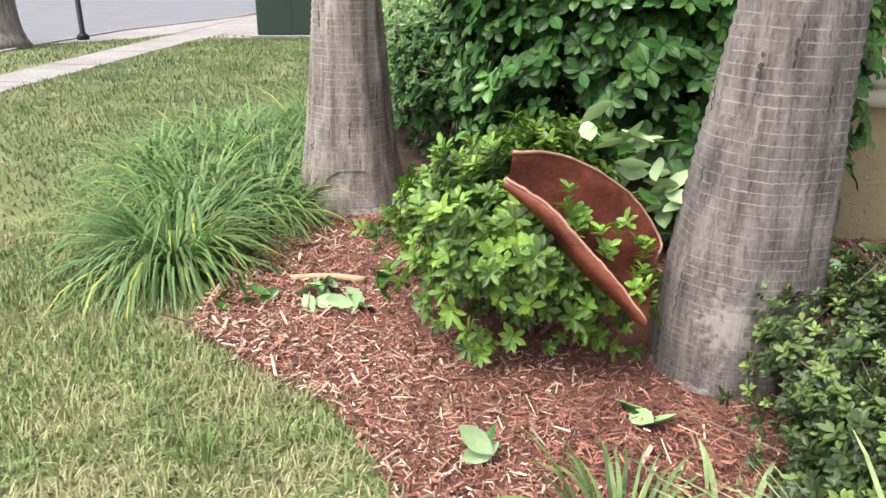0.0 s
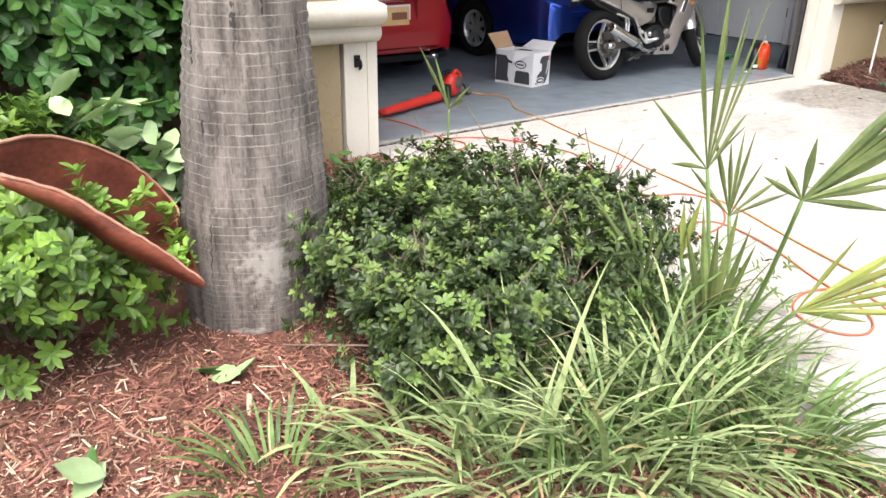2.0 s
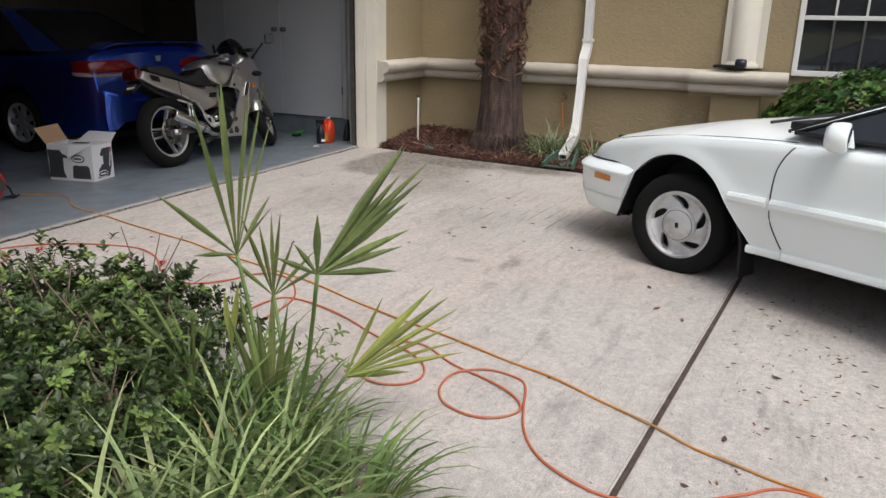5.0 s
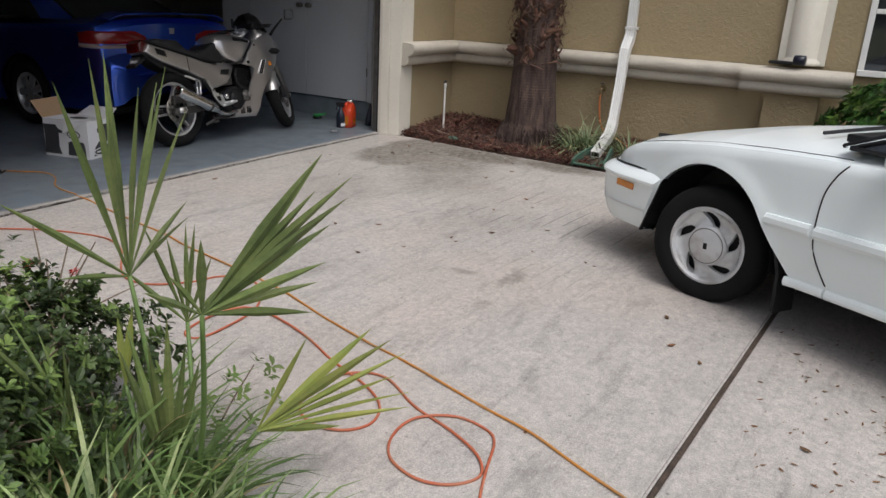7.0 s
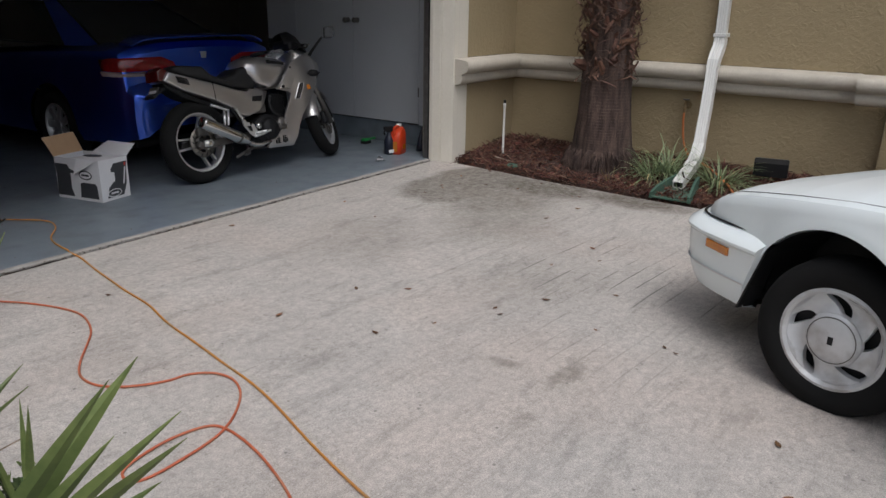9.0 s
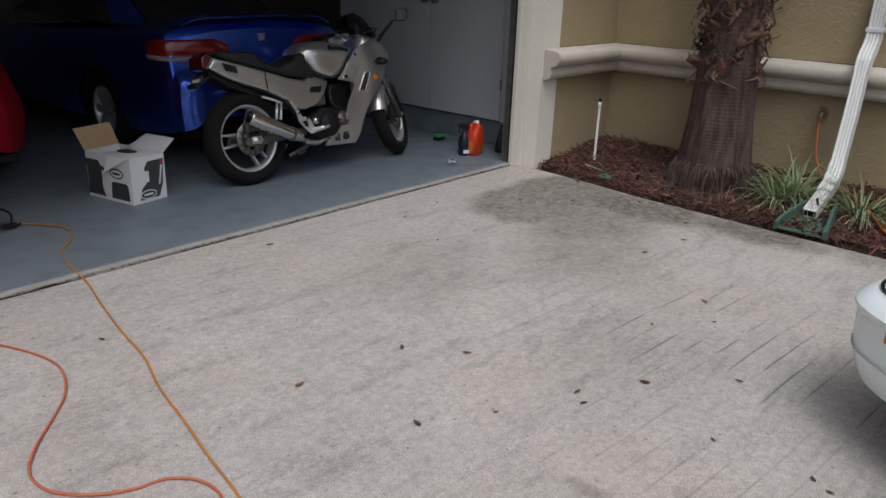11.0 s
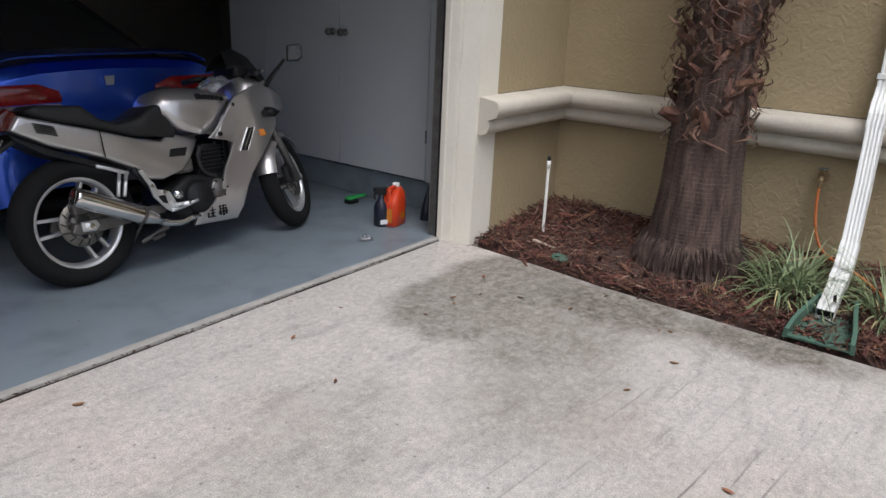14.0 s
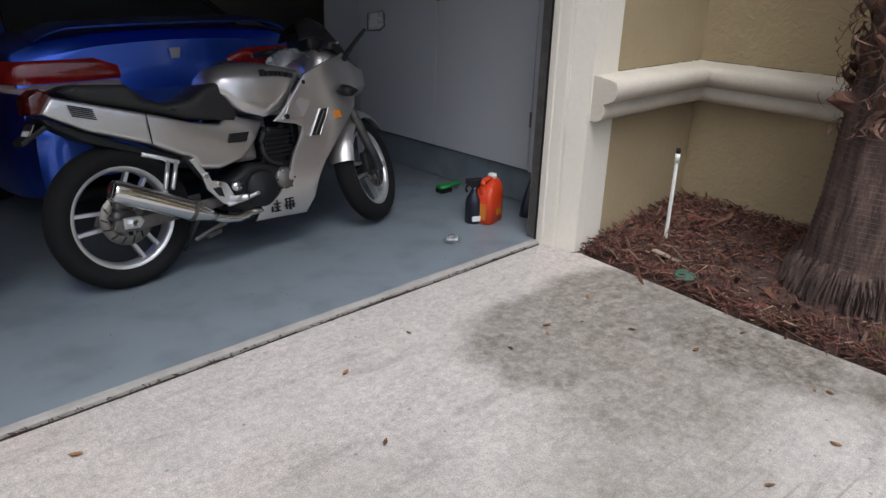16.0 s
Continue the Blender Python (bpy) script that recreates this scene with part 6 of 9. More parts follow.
for s in (-1, 1):
    part("handlebar", tube([(1.17, s * 0.08, 0.96), (1.13, s * 0.20, 0.985), (1.06, s * 0.33, 0.975)], 0.012, 10, 10), "black", bike, "", 40)
    part("grip", tube([(1.115, s * 0.225, 0.985), (1.055, s * 0.345, 0.972)], 0.018, 12), "black_soft", bike, "", 40)
    part("lever", tube([(1.17, s * 0.18, 0.995), (1.16, s * 0.27, 0.99), (1.10, s * 0.345, 0.985)], 0.006, 6, 8), "steel", bike)
    mir = new("mirror")
    mir.parent = bike
    mir.matrix_basis = Matrix.Translation((1.245, s * 0.165, 0.925))
    part("stalk", tube([(0.03, 0, -0.02), (0.04, s * 0.05, 0.03), (0.09, s * 0.13, 0.12)], (0.016, 0.009), 10, 8), "black", mir, "", 40)
    head = prism([(0.062, 0.105), (0.075, 0.195), (0.155, 0.20), (0.165, 0.185), (0.16, 0.12), (0.13, 0.10)], -0.012, 0.012, 0.008)
    hd = part("head", head, "black", mir, "black mirror head", 40)
    hd.matrix_basis = Matrix.Translation((0.02, s * 0.13, 0)) @ pose(0, 0, 0, 0, 0, s * 35)
    part("mirror_glass", prism([(0.072, 0.114), (0.083, 0.188), (0.15, 0.19), (0.152, 0.126), (0.127, 0.11)], -0.0135 if s < 0 else 0.0122, -0.0122 if s < 0 else 0.0135), "mirror_grey", hd)
# tail lamp, plate, undertray
hull("tail_lamp", [(-0.305, 0.80), (-0.30, 0.872), (-0.255, 0.900), (-0.205, 0.872), (-0.245, 0.80)], 0.080, "smoked_lens", "dark red tail lamp", 0.012)
part("undertray", prism([(-0.27, 0.785), (-0.09, 0.70), (0.14, 0.605), (0.30, 0.55), (0.30, 0.51), (0.13, 0.575), (-0.12, 0.67), (-0.25, 0.755)], -0.075, 0.075, 0.008), "black", bike, "black undertray")
npl = part("number_plate", box(-0.003, -0.055, -0.045, 0.003, 0.055, 0.045, 0.002), "steel", bike, "small pale plate")
npl.matrix_basis = pose(-0.315, 0.0, 0.725, 0, 32, 0)
part("plate_print", box(-0.0052, -0.04, -0.014, -0.0034, 0.04, 0.014), "card_white", npl)
part("rear_mudguard", prism([(-0.25, 0.76), (-0.36, 0.70), (-0.355, 0.68), (-0.24, 0.74)], -0.06, 0.06, 0.006), "black", bike)
part("grab_rail", tube([(0.10, -0.12, 0.585), (0.17, -0.135, 0.56), (0.26, -0.135, 0.525)], 0.010, 8, 8), "bright_alloy", bike)
# engine
part("crankcase", prism([(0.46, 0.28), (0.50, 0.40), (0.62, 0.46), (0.86, 0.44), (0.90, 0.34), (0.84, 0.24), (0.58, 0.22)], -0.155, 0.155, 0.03, 3), "black", bike, "black engine case", 40)
part("clutch_cover", lathe([(0.0, -0.185), (0.075, -0.180), (0.09, -0.165), (0.092, -0.15)], 28, "Y", centre=(0.66, 0, 0.335)), "black", bike, "", 40)
cyl = part("cylinder", prism([(0.70, 0.44), (0.76, 0.62), (0.90, 0.60), (0.86, 0.43)], -0.13, 0.13, 0.012), "black", bike)
for k in range(6):
    z = 0.47 + k * 0.022
    part("fin", prism([(0.70 + k * 0.008, z), (0.70 + k * 0.008, z + 0.006), (0.88 + k * 0.006, z + 0.004), (0.88 + k * 0.006, z - 0.002)], -0.150, 0.150), "black", cyl, "cooling fin")
# added black box, keeps the engine opening dark instead of see-through
part("dark_filler", box(0.905, -0.125, 0.26, 0.955, 0.125, 0.66, 0.01), "black", bike, "black filler for the dark opening behind the fairing")
part("carburettor", box(0.56, -0.12, 0.47, 0.69, 0.12, 0.56, 0.02), "steel", bike)
part("frame_tube", tube([(0.30, -0.12, 0.54), (0.40, -0.13, 0.40), (0.52, -0.135, 0.28), (0.60, -0.13, 0.20)], 0.016, 10, 12), "black", bike, "", 40)
part("frame_tube", tube([(0.86, -0.10, 0.62), (0.88, -0.12, 0.40), (0.80, -0.12, 0.21)], 0.016, 10, 12), "black", bike, "", 40)
# swingarm, chain side bracket, footrest
for s in (-1, 1):
    part("swingarm", prism([(-0.09, 0.285), (-0.07, 0.325), (0.05, 0.325), (0.46, 0.335), (0.46, 0.285), (0.06, 0.262), (-0.06, 0.265)], s * 0.095, s * 0.125, 0.008), "steel", bike, "dull alloy swingarm")
    part("axle_block", prism([(-0.045, 0.28), (-0.045, 0.33), (0.035, 0.328), (0.05, 0.30), (0.025, 0.275)], s * 0.1255, s * 0.142, 0.005), "bright_alloy", bike, "bright axle adjuster")
    part("axle_nut", lathe([(0.020, s * 0.142), (0.020, s * 0.158), (0.011, s * 0.160)], 6, "Y", centre=(-0.005, 0, 0.303)), "chrome", bike)
part("rear_caliper", box(-0.05, -0.10, 0.36, 0.06, -0.055, 0.43, 0.012), "steel", bike)
bp = part("foot_bracket", prism([(0.345, 0.455), (0.375, 0.462), (0.39, 0.42), (0.43, 0.41), (0.465, 0.395), (0.50, 0.325), (0.47, 0.285), (0.43, 0.305), (0.36, 0.385)], -0.175, -0.160, 0.005), "bright_alloy", bike, "bright cast footrest bracket")
part("bracket_cut", prism([(0.385, 0.385), (0.43, 0.385), (0.44, 0.335), (0.41, 0.345)], -0.1765, -0.158), "black", bp)
for x, z in ((0.36, 0.445), (0.49, 0.318), (0.425, 0.40)):
    part("bolt", lathe([(0.011, -0.182), (0.011, -0.174)], 6, "Y", centre=(x, 0, z)), "chrome", bp)
part("bracket_arm", prism([(0.30, 0.53), (0.325, 0.535), (0.375, 0.455), (0.35, 0.445)], -0.170, -0.158, 0.004), "bright_alloy", bp)
cc = part("gear_cover", lathe([(0.0, -0.178), (0.045, -0.176), (0.056, -0.166), (0.058, -0.15)], 28, "Y", centre=(0.80, 0, 0.36)), "steel", bike, "dull metal engine cover", 40)
for k in range(6):
    part("bolt", lathe([(0.006, -0.182), (0.006, -0.168)], 8, "Y", centre=(0.80 + 0.048 * math.cos(k * 1.047), 0, 0.36 + 0.048 * math.sin(k * 1.047))), "chrome", cc)
for y in (-0.10, 0.10):
    part("exhaust_header", tube([(0.86, y, 0.52), (0.93, y, 0.44), (0.90, y, 0.28), (0.80, y, 0.19), (0.66, y * 1.1, 0.19)], 0.018, 10, 18), "steel", bike, "dark exhaust header", 40)
part("coolant_hose", tube([(0.74, -0.13, 0.60), (0.70, -0.15, 0.53), (0.73, -0.155, 0.46), (0.80, -0.15, 0.43)], 0.013, 8, 14), "black_soft", bike, "", 40)
part("foot_peg", tube([(0.48, -0.17, 0.315), (0.52, -0.255, 0.325)], 0.015, 10), "bright_alloy", bike, "", 40)
part("brake_pedal", tube([(0.45, -0.178, 0.295), (0.53, -0.185, 0.305), (0.62, -0.195, 0.325)], 0.010, 8, 8), "bright_alloy", bike, "", 40)
part("master_cylinder", lathe([(0.024, -0.2), (0.024, -0.17), (0.012, -0.168)], 16, "Y", centre=(0.505, 0, 0.375)), "chrome", bike, "", 40)
for a, b in (((0.205, 0.535), (0.15, 0.425)), ((0.245, 0.53), (0.185, 0.42))):
    part("hanger", tube([(a[0], -0.145, a[1]), (b[0], -0.185, b[1])], 0.010, 8), "bright_alloy", bike, "bright exhaust hanger", 40)
# exhaust
ax = Vector((0.275, -0.205, 0.30)) - Vector((-0.10, -0.215, 0.468))
mf = new("silencer")
mf.parent = bike
mf.matrix_basis = Matrix.Translation((-0.10, -0.215, 0.468)) @ ax.to_track_quat("Z", "Y").to_matrix().to_4x4()
L = ax.length
part("can", lathe([(0.030, 0.006), (0.036, 0.0), (0.046, 0.004), (0.048, 0.015), (0.048, L - 0.03), (0.045, L - 0.01), (0.030, L + 0.05), (0.021, L + 0.10)], 36), "chrome", mf, "chrome silencer", 30)
part("end_cap", lathe([(0.0, 0.010), (0.031, 0.010), (0.031, 0.004)], 28, cap=False), "black", mf, "dark silencer mouth")
part("shield", tube([(0.040, 0.022, 0.05), (0.041, 0.022, L - 0.05)], 0.004, 6), "brass", mf)
part("clamp", lathe([(0.0495, L - 0.04), (0.0495, L - 0.02)], 32, cap=False), "steel", mf)
part("header_pipe", tube([(0.32, -0.195, 0.275), (0.42, -0.18, 0.235), (0.52, -0.165, 0.222), (0.60, -0.15, 0.235), (0.70, -0.12, 0.22)], 0.020, 14, 20), "chrome", bike, "chrome exhaust pipe", 40)
part("side_stand", tube([(0.45, 0.12, 0.22), (0.40, 0.19, 0.10), (0.38, 0.235, 0.042)], 0.011, 8), "steel", bike, "side stand leg")
part("centre_stand", tube([(0.30, -0.08, 0.15), (0.38, -0.10, 0.18), (0.46, -0.10, 0.2)], 0.013, 8, 8), "steel", bike)
part("stand_foot", tube([(0.34, -0.14, 0.165), (0.42, -0.11, 0.17)], 0.014, 8), "steel", bike)
part("brake_hose", tube([(1.28, -0.10, 0.55), (1.20, -0.13, 0.40), (1.26, -0.12, 0.30), (1.36, -0.1, 0.33)], 0.005, 6, 16), "black", bike)


# ---- planting ----
rng = np.random.default_rng(7)


def inside(poly, x, y):
    px, py = np.array([p[0] for p in poly]), np.array([p[1] for p in poly])
    hit = np.zeros(x.shape, bool)
    j = len(poly) - 1
    for i in range(len(poly)):
        cross = ((py[i] > y) != (py[j] > y)) & (x < (px[j] - px[i]) * (y - py[i]) / (py[j] - py[i] + 1e-12) + px[i])
        hit ^= cross
        j = i
    return hit


def rand_in(poly, n):
    px, py = [p[0] for p in poly], [p[1] for p in poly]
    area = (max(px) - min(px)) * (max(py) - min(py))
    x, y = rng.uniform(min(px), max(px), n * 4), rng.uniform(min(py), max(py), n * 4)
    ok = inside(poly, x, y)
    return x[ok][:n], y[ok][:n]


def frames_from(places, zaxis, roll, scale):
    """4 x 4 matrices with local z along zaxis, turned by roll about it."""
    z = zaxis / np.linalg.norm(zaxis, axis=1, keepdims=True)
    ref = np.where(np.abs(z[:, 2:3]) < 0.9, np.array([[0, 0, 1.0]]), np.array([[1.0, 0, 0]]))
    x = np.cross(ref, z)
    x /= np.linalg.norm(x, axis=1, keepdims=True)
    y = np.cross(z, x)
    c, s = np.cos(roll)[:, None], np.sin(roll)[:, None]
    x, y = c * x + s * y, c * y - s * x
    m = np.zeros((len(places), 4, 4))
    m[:, :3, 0], m[:, :3, 1], m[:, :3, 2] = x * scale[:, None], y * scale[:, None], z * scale[:, None]
    m[:, :3, 3] = places
    m[:, 3, 3] = 1
    return m


def sprig(leaves, length, width, lift, seed, fold=0.25, blunt=0.5, stem=0.02, droop=0.15):
    """A twig end with a rosette of folded leaves, growing along local z."""
    r = np.random.default_rng(seed)
    v, f = [], []
    for k in range(leaves):
        a = 2 * math.pi * (k * 0.382 + r.uniform(-0.05, 0.05))
        up = radians(lift + r.uniform(-18, 18)) * (0.55 + 0.7 * k / leaves)
        L, W = length * r.uniform(0.7, 1.1), width * r.uniform(0.85, 1.1)
        d = np.array([math.cos(a) * math.cos(up), math.sin(a) * math.cos(up), math.sin(up)])
        side = np.array([-math.sin(a), math.cos(a), 0])
        nrm = np.cross(d, side)
        nrm = nrm if nrm[2] > 0 else -nrm
        o = np.array([0, 0, -stem * (1 - k / leaves)])
        b = len(v)
        pts = [(0.04, 0), (0.35, 0.8), (blunt + 0.18, 1.0), (0.88, 0.55), (1.0, 0)]
        v.append(o + d * L * 0.02)
        for t, w in pts[1:4]:
            c = o + d * L * t - nrm * droop * L * t * t
            v += [c + side * W * w / 2 + nrm * fold * W * w / 2, c, c - side * W * w / 2 + nrm * fold * W * w / 2]
        v.append(o + d * L - nrm * droop * L)
        f += [(b, b + 2, b + 1), (b, b + 3, b + 2)]
        for q in (0, 3):
            f += [(b + 1 + q, b + 2 + q, b + 5 + q, b + 4 + q), (b + 2 + q, b + 3 + q, b + 6 + q, b + 5 + q)]
        f += [(b + 7, b + 8, b + 10), (b + 8, b + 9, b + 10)]
    return v, f


def bush(name, centre, half, height, label, category, leaf, outer, inner, n_parts, n_joined, seed, square=2.2, base=0.02, stems=7, skirt=0.12, scale=(0.8, 1.2), lumps=0.14, group="", twigs=26, carve=None, up=0.72):
    """A shrub: stems, a shell of leafy twig ends and a looser filling behind it."""
    r = np.random.default_rng(seed)
    cz = ground_z(*centre) + base
    b = thing(name, Matrix.Translation((centre[0], centre[1], cz)), label, category, group)

    def shell(n, deep):
        n2 = n * 3
        d = r.normal(size=(n2, 3))
        d[:, 2] = np.where(r.random(n2) < up, np.abs(d[:, 2]), -np.abs(d[:, 2]) * 0.8)
        d /= np.linalg.norm(d, axis=1, keepdims=True)
        sup = (np.abs(d) ** square).sum(1) ** (-1 / square)
        w = np.array([noise.noise(Vector((q[0] * 2.3 + seed, q[1] * 2.3, q[2] * 2.3))) for q in d])
        w2 = np.array([noise.noise(Vector((q[0] * 6.1 - seed, q[1] * 6.1, q[2] * 6.1 + 9))) for q in d])
        rad = sup * (1 + lumps * w + lumps * 0.7 * w2) * (1 - deep * r.random(n2) ** 1.6)
        p = d * rad[:, None] * np.array([half[0], half[1], height * 0.56])
        p[:, 2] += height * 0.44
        ok = p[:, 2] > skirt * height * (0.6 + 0.8 * r.random(n2))
        if carve:
            ok &= np.array([not carve(q[0] + centre[0], q[1] + centre[1], q[2] + cz) for q in p])
        p, d = p[ok][:n], d[ok][:n]
        z = d * np.array([1, 1, 0.8]) + np.array([0, 0, 0.55]) + r.normal(size=p.shape) * 0.28
        return frames_from(p, z, r.uniform(0, 6.28, len(p)), r.uniform(scale[0], scale[1], len(p)))

    meshes = [mesh_of("sprig", *sprig(*leaf, seed=seed + k), outer) for k in range(4)]
    for k, m in enumerate(shell(n_parts, 0.10)):
        piece("sprig", meshes[k % 4], b, Matrix(m.tolist()))
    # inner is a darker leaf colour on most bushes, standing for shade within
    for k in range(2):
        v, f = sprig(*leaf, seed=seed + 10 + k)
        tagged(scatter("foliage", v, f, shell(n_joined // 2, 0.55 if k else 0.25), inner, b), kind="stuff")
    bm = bmesh.new()
    for k in range(stems):
        a = 2 * math.pi * k / stems + r.uniform(-0.3, 0.3)
        q = r.uniform(0.3, 0.8)
        end = Vector((math.cos(a) * half[0] * q, math.sin(a) * half[1] * q, height * r.uniform(0.5, 0.85)))
        root = Vector((math.cos(a) * 0.08, math.sin(a) * 0.08, -base - 0.03))
        mid = (root + end) / 2 + Vector((math.cos(a) * 0.06, math.sin(a) * 0.06, -0.03))
        tube([root, mid, end], (0.011, 0.004), 5, 6, bm)
        for _ in range(twigs // stems):
            s = root.lerp(end, r.uniform(0.3, 0.9))
            e = s + Vector((r.normal() * 0.11, r.normal() * 0.11, abs(r.normal()) * 0.10 + 0.02))
            tube([s, e], (0.004, 0.002), 4, 0, bm)
    part("stem", bm, "twig", b, "grey woody stems")
    return b


UNDER_SHEATH = lambda x, y, z: (-7.22 < x < -6.62 and y < -1.48 and z > 0.66 - (x + 7.17) * 0.915) or (x > -6.92 and y < -1.1 and z > 0.60 - (x + 6.92) * 0.95)
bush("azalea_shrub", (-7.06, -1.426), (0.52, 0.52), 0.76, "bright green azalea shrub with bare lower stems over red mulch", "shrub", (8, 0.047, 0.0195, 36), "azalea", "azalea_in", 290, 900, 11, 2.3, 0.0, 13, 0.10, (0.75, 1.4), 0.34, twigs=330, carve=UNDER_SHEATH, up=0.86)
bush("broadleaf_hedge", (-6.65, -0.226), (0.98, 0.66), 1.95, "tall glossy dark green broadleaf hedge in front of the house", "hedge", (6, 0.078, 0.042, 20), "hedge", "hedge_shade", 290, 2600, 23, 3.2, 0.0, 8, 0.05, (0.85, 1.25), 0.13, twigs=60)
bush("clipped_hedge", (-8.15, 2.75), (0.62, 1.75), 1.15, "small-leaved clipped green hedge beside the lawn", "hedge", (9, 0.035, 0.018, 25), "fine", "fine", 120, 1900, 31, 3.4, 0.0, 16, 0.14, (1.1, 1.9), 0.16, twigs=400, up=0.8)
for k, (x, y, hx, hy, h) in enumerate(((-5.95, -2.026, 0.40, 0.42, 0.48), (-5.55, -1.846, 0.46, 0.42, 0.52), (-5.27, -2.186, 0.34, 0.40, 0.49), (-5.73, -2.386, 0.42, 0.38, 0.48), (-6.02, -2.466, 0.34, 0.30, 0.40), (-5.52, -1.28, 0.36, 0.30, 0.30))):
    bush("low_shrub", (x, y), (hx, hy), h, "low dark green shrub with small leathery leaves", "shrub", (8, 0.030, 0.0138, 34), "low", "low_shade", 290, 1050, 41 + k, 2.4, 0.0, 9, 0.12, (0.6, 1.35), 0.46, "shrubs beside the driveway", twigs=260, up=0.84)
# added hedge end whose dark filling stands for the shaded understory
bush("clipped_hedge", (-7.72, 1.15), (0.60, 0.45), 0.95, "added end of a clipped green hedge, shade put into its dark filling", "hedge", (9, 0.035, 0.018, 25), "fine", "hedge_shade", 160, 1100, 33, 3.0, 0.0, 10, 0.06, (1.1, 1.9), 0.2, twigs=200)
bush("window_hedge", (0.45, -5.22), (0.55, 1.15), 1.06, "rounded green hedge under the house window", "hedge", (8, 0.06, 0.032, 25), "azalea_in", "hedge_shade", 200, 1500, 61, 3.0, 0.0, 7, 0.05, (0.9, 1.3), 0.12)


def blades(n, r, root, length, width, lean, droop, rows=6):
    """Arching strap leaves: vertices and faces of n ribbons."""
    a = r.uniform(0, 2 * np.pi, n)
    rr = root * np.sqrt(r.random(n))
    L = length * r.uniform(0.55, 1.1, n)
    th0 = np.radians(90 - np.abs(r.normal(0, 1, n)) * lean)
    th0 = np.clip(th0, 0.35, 1.57)
    dr = np.radians(droop) * r.uniform(0.5, 1.3, n)
    W = width * r.uniform(0.7, 1.2, n)
    v = np.zeros((n, rows, 2, 3))
    x, z = rr.copy(), np.zeros(n)
    for k in range(rows):
        t = k / (rows - 1)
        w = W * (0.75 + 0.5 * t if t < 0.4 else 0.95 * (1 - (t - 0.4) / 0.6) ** 0.7 + 0.04)
        th = th0 - dr * t ** 1.3
        if k:
            x = x + np.cos(th) * L / (rows - 1)
            z = z + np.sin(th) * L / (rows - 1)
        twist = a + 0.25 * np.sin(t * 3 + a * 5)
        cx, cy = x * np.cos(a), x * np.sin(a)
        for q, s in ((0, -1), (1, 1)):
            v[:, k, q, 0] = cx - s * w / 2 * np.sin(twist)
            v[:, k, q, 1] = cy + s * w / 2 * np.cos(twist)
            v[:, k, q, 2] = np.maximum(z, 0.006)
    base = (np.arange(n) * rows * 2)[:, None, None]
    k = (np.arange(rows - 1) * 2)[None, :, None]
    f = base + k + np.array([0, 1, 3, 2])[None, None, :]
    return v.reshape(-1, 3), f.reshape(-1, 4).tolist()


def clump(x, y, n, length, lean, droop, material, label, root=0.10, singles=24, seed=0, width=0.009, dry=0.06, group="strap-leaved clumps", z=0.0, name="liriope_clump"):
    r = np.random.default_rng(100 + seed)
    c = thing(name, Matrix.Translation((x, y, ground_z(x, y) - 0.02 + z)), label, "ornamental grass", group)
    v, f = blades(n, r, root, length, width, lean, droop)
    tagged(raw("leaf_mass", v, f, material, c), kind="stuff")
    if dry:
        v, f = blades(int(n * dry), r, root * 1.1, length * 0.8, width, lean * 1.3, droop * 1.2)
        tagged(raw("dry_leaves", v, f, "liriope_dry", c), kind="stuff")
    if material == "liriope":
        v, f = blades(int(n * 0.10), r, root * 1.05, length, width * 1.1, lean * 1.15, droop)
        tagged(raw("yellow_leaves", v, f, "liriope_y", c), kind="stuff")
    for k in range(singles):
        v, f = blades(1, r, root, length * 1.15, width * 1.2, lean, droop, 7)
        raw("leaf_blade", v, f, material, c)
    return c


GREEN = "dense arching clump of green strap leaves"
for k, (x, y, n, L, root) in enumerate(((-8.78, -1.16, 420, 0.68, 0.20), (-8.98, -0.62, 420, 0.72, 0.22), (-8.62, -0.48, 300, 0.60, 0.18), (-9.20, -0.20, 360, 0.62, 0.2), (-8.82, 0.05, 380, 0.66, 0.22), (-9.05, 0.45, 340, 0.62, 0.2), (-8.72, 0.62, 300, 0.66, 0.2), (-9.35, 0.35, 340, 0.66, 0.22), (-8.95, 1.05, 360, 0.70, 0.22), (-9.35, 0.95, 360, 0.70, 0.22), (-9.62, 0.05, 320, 0.62, 0.2), (-9.05, 1.6, 340, 0.70, 0.22), (-9.62, 0.65, 320, 0.66, 0.22))):
    clump(x, y, n, L, 34, 150, "liriope", GREEN + " at the lawn's edge", root, 40 if k < 3 else 10, k, 0.014, 0.05)
PALE = "trampled clump of pale yellow-green strap leaves"
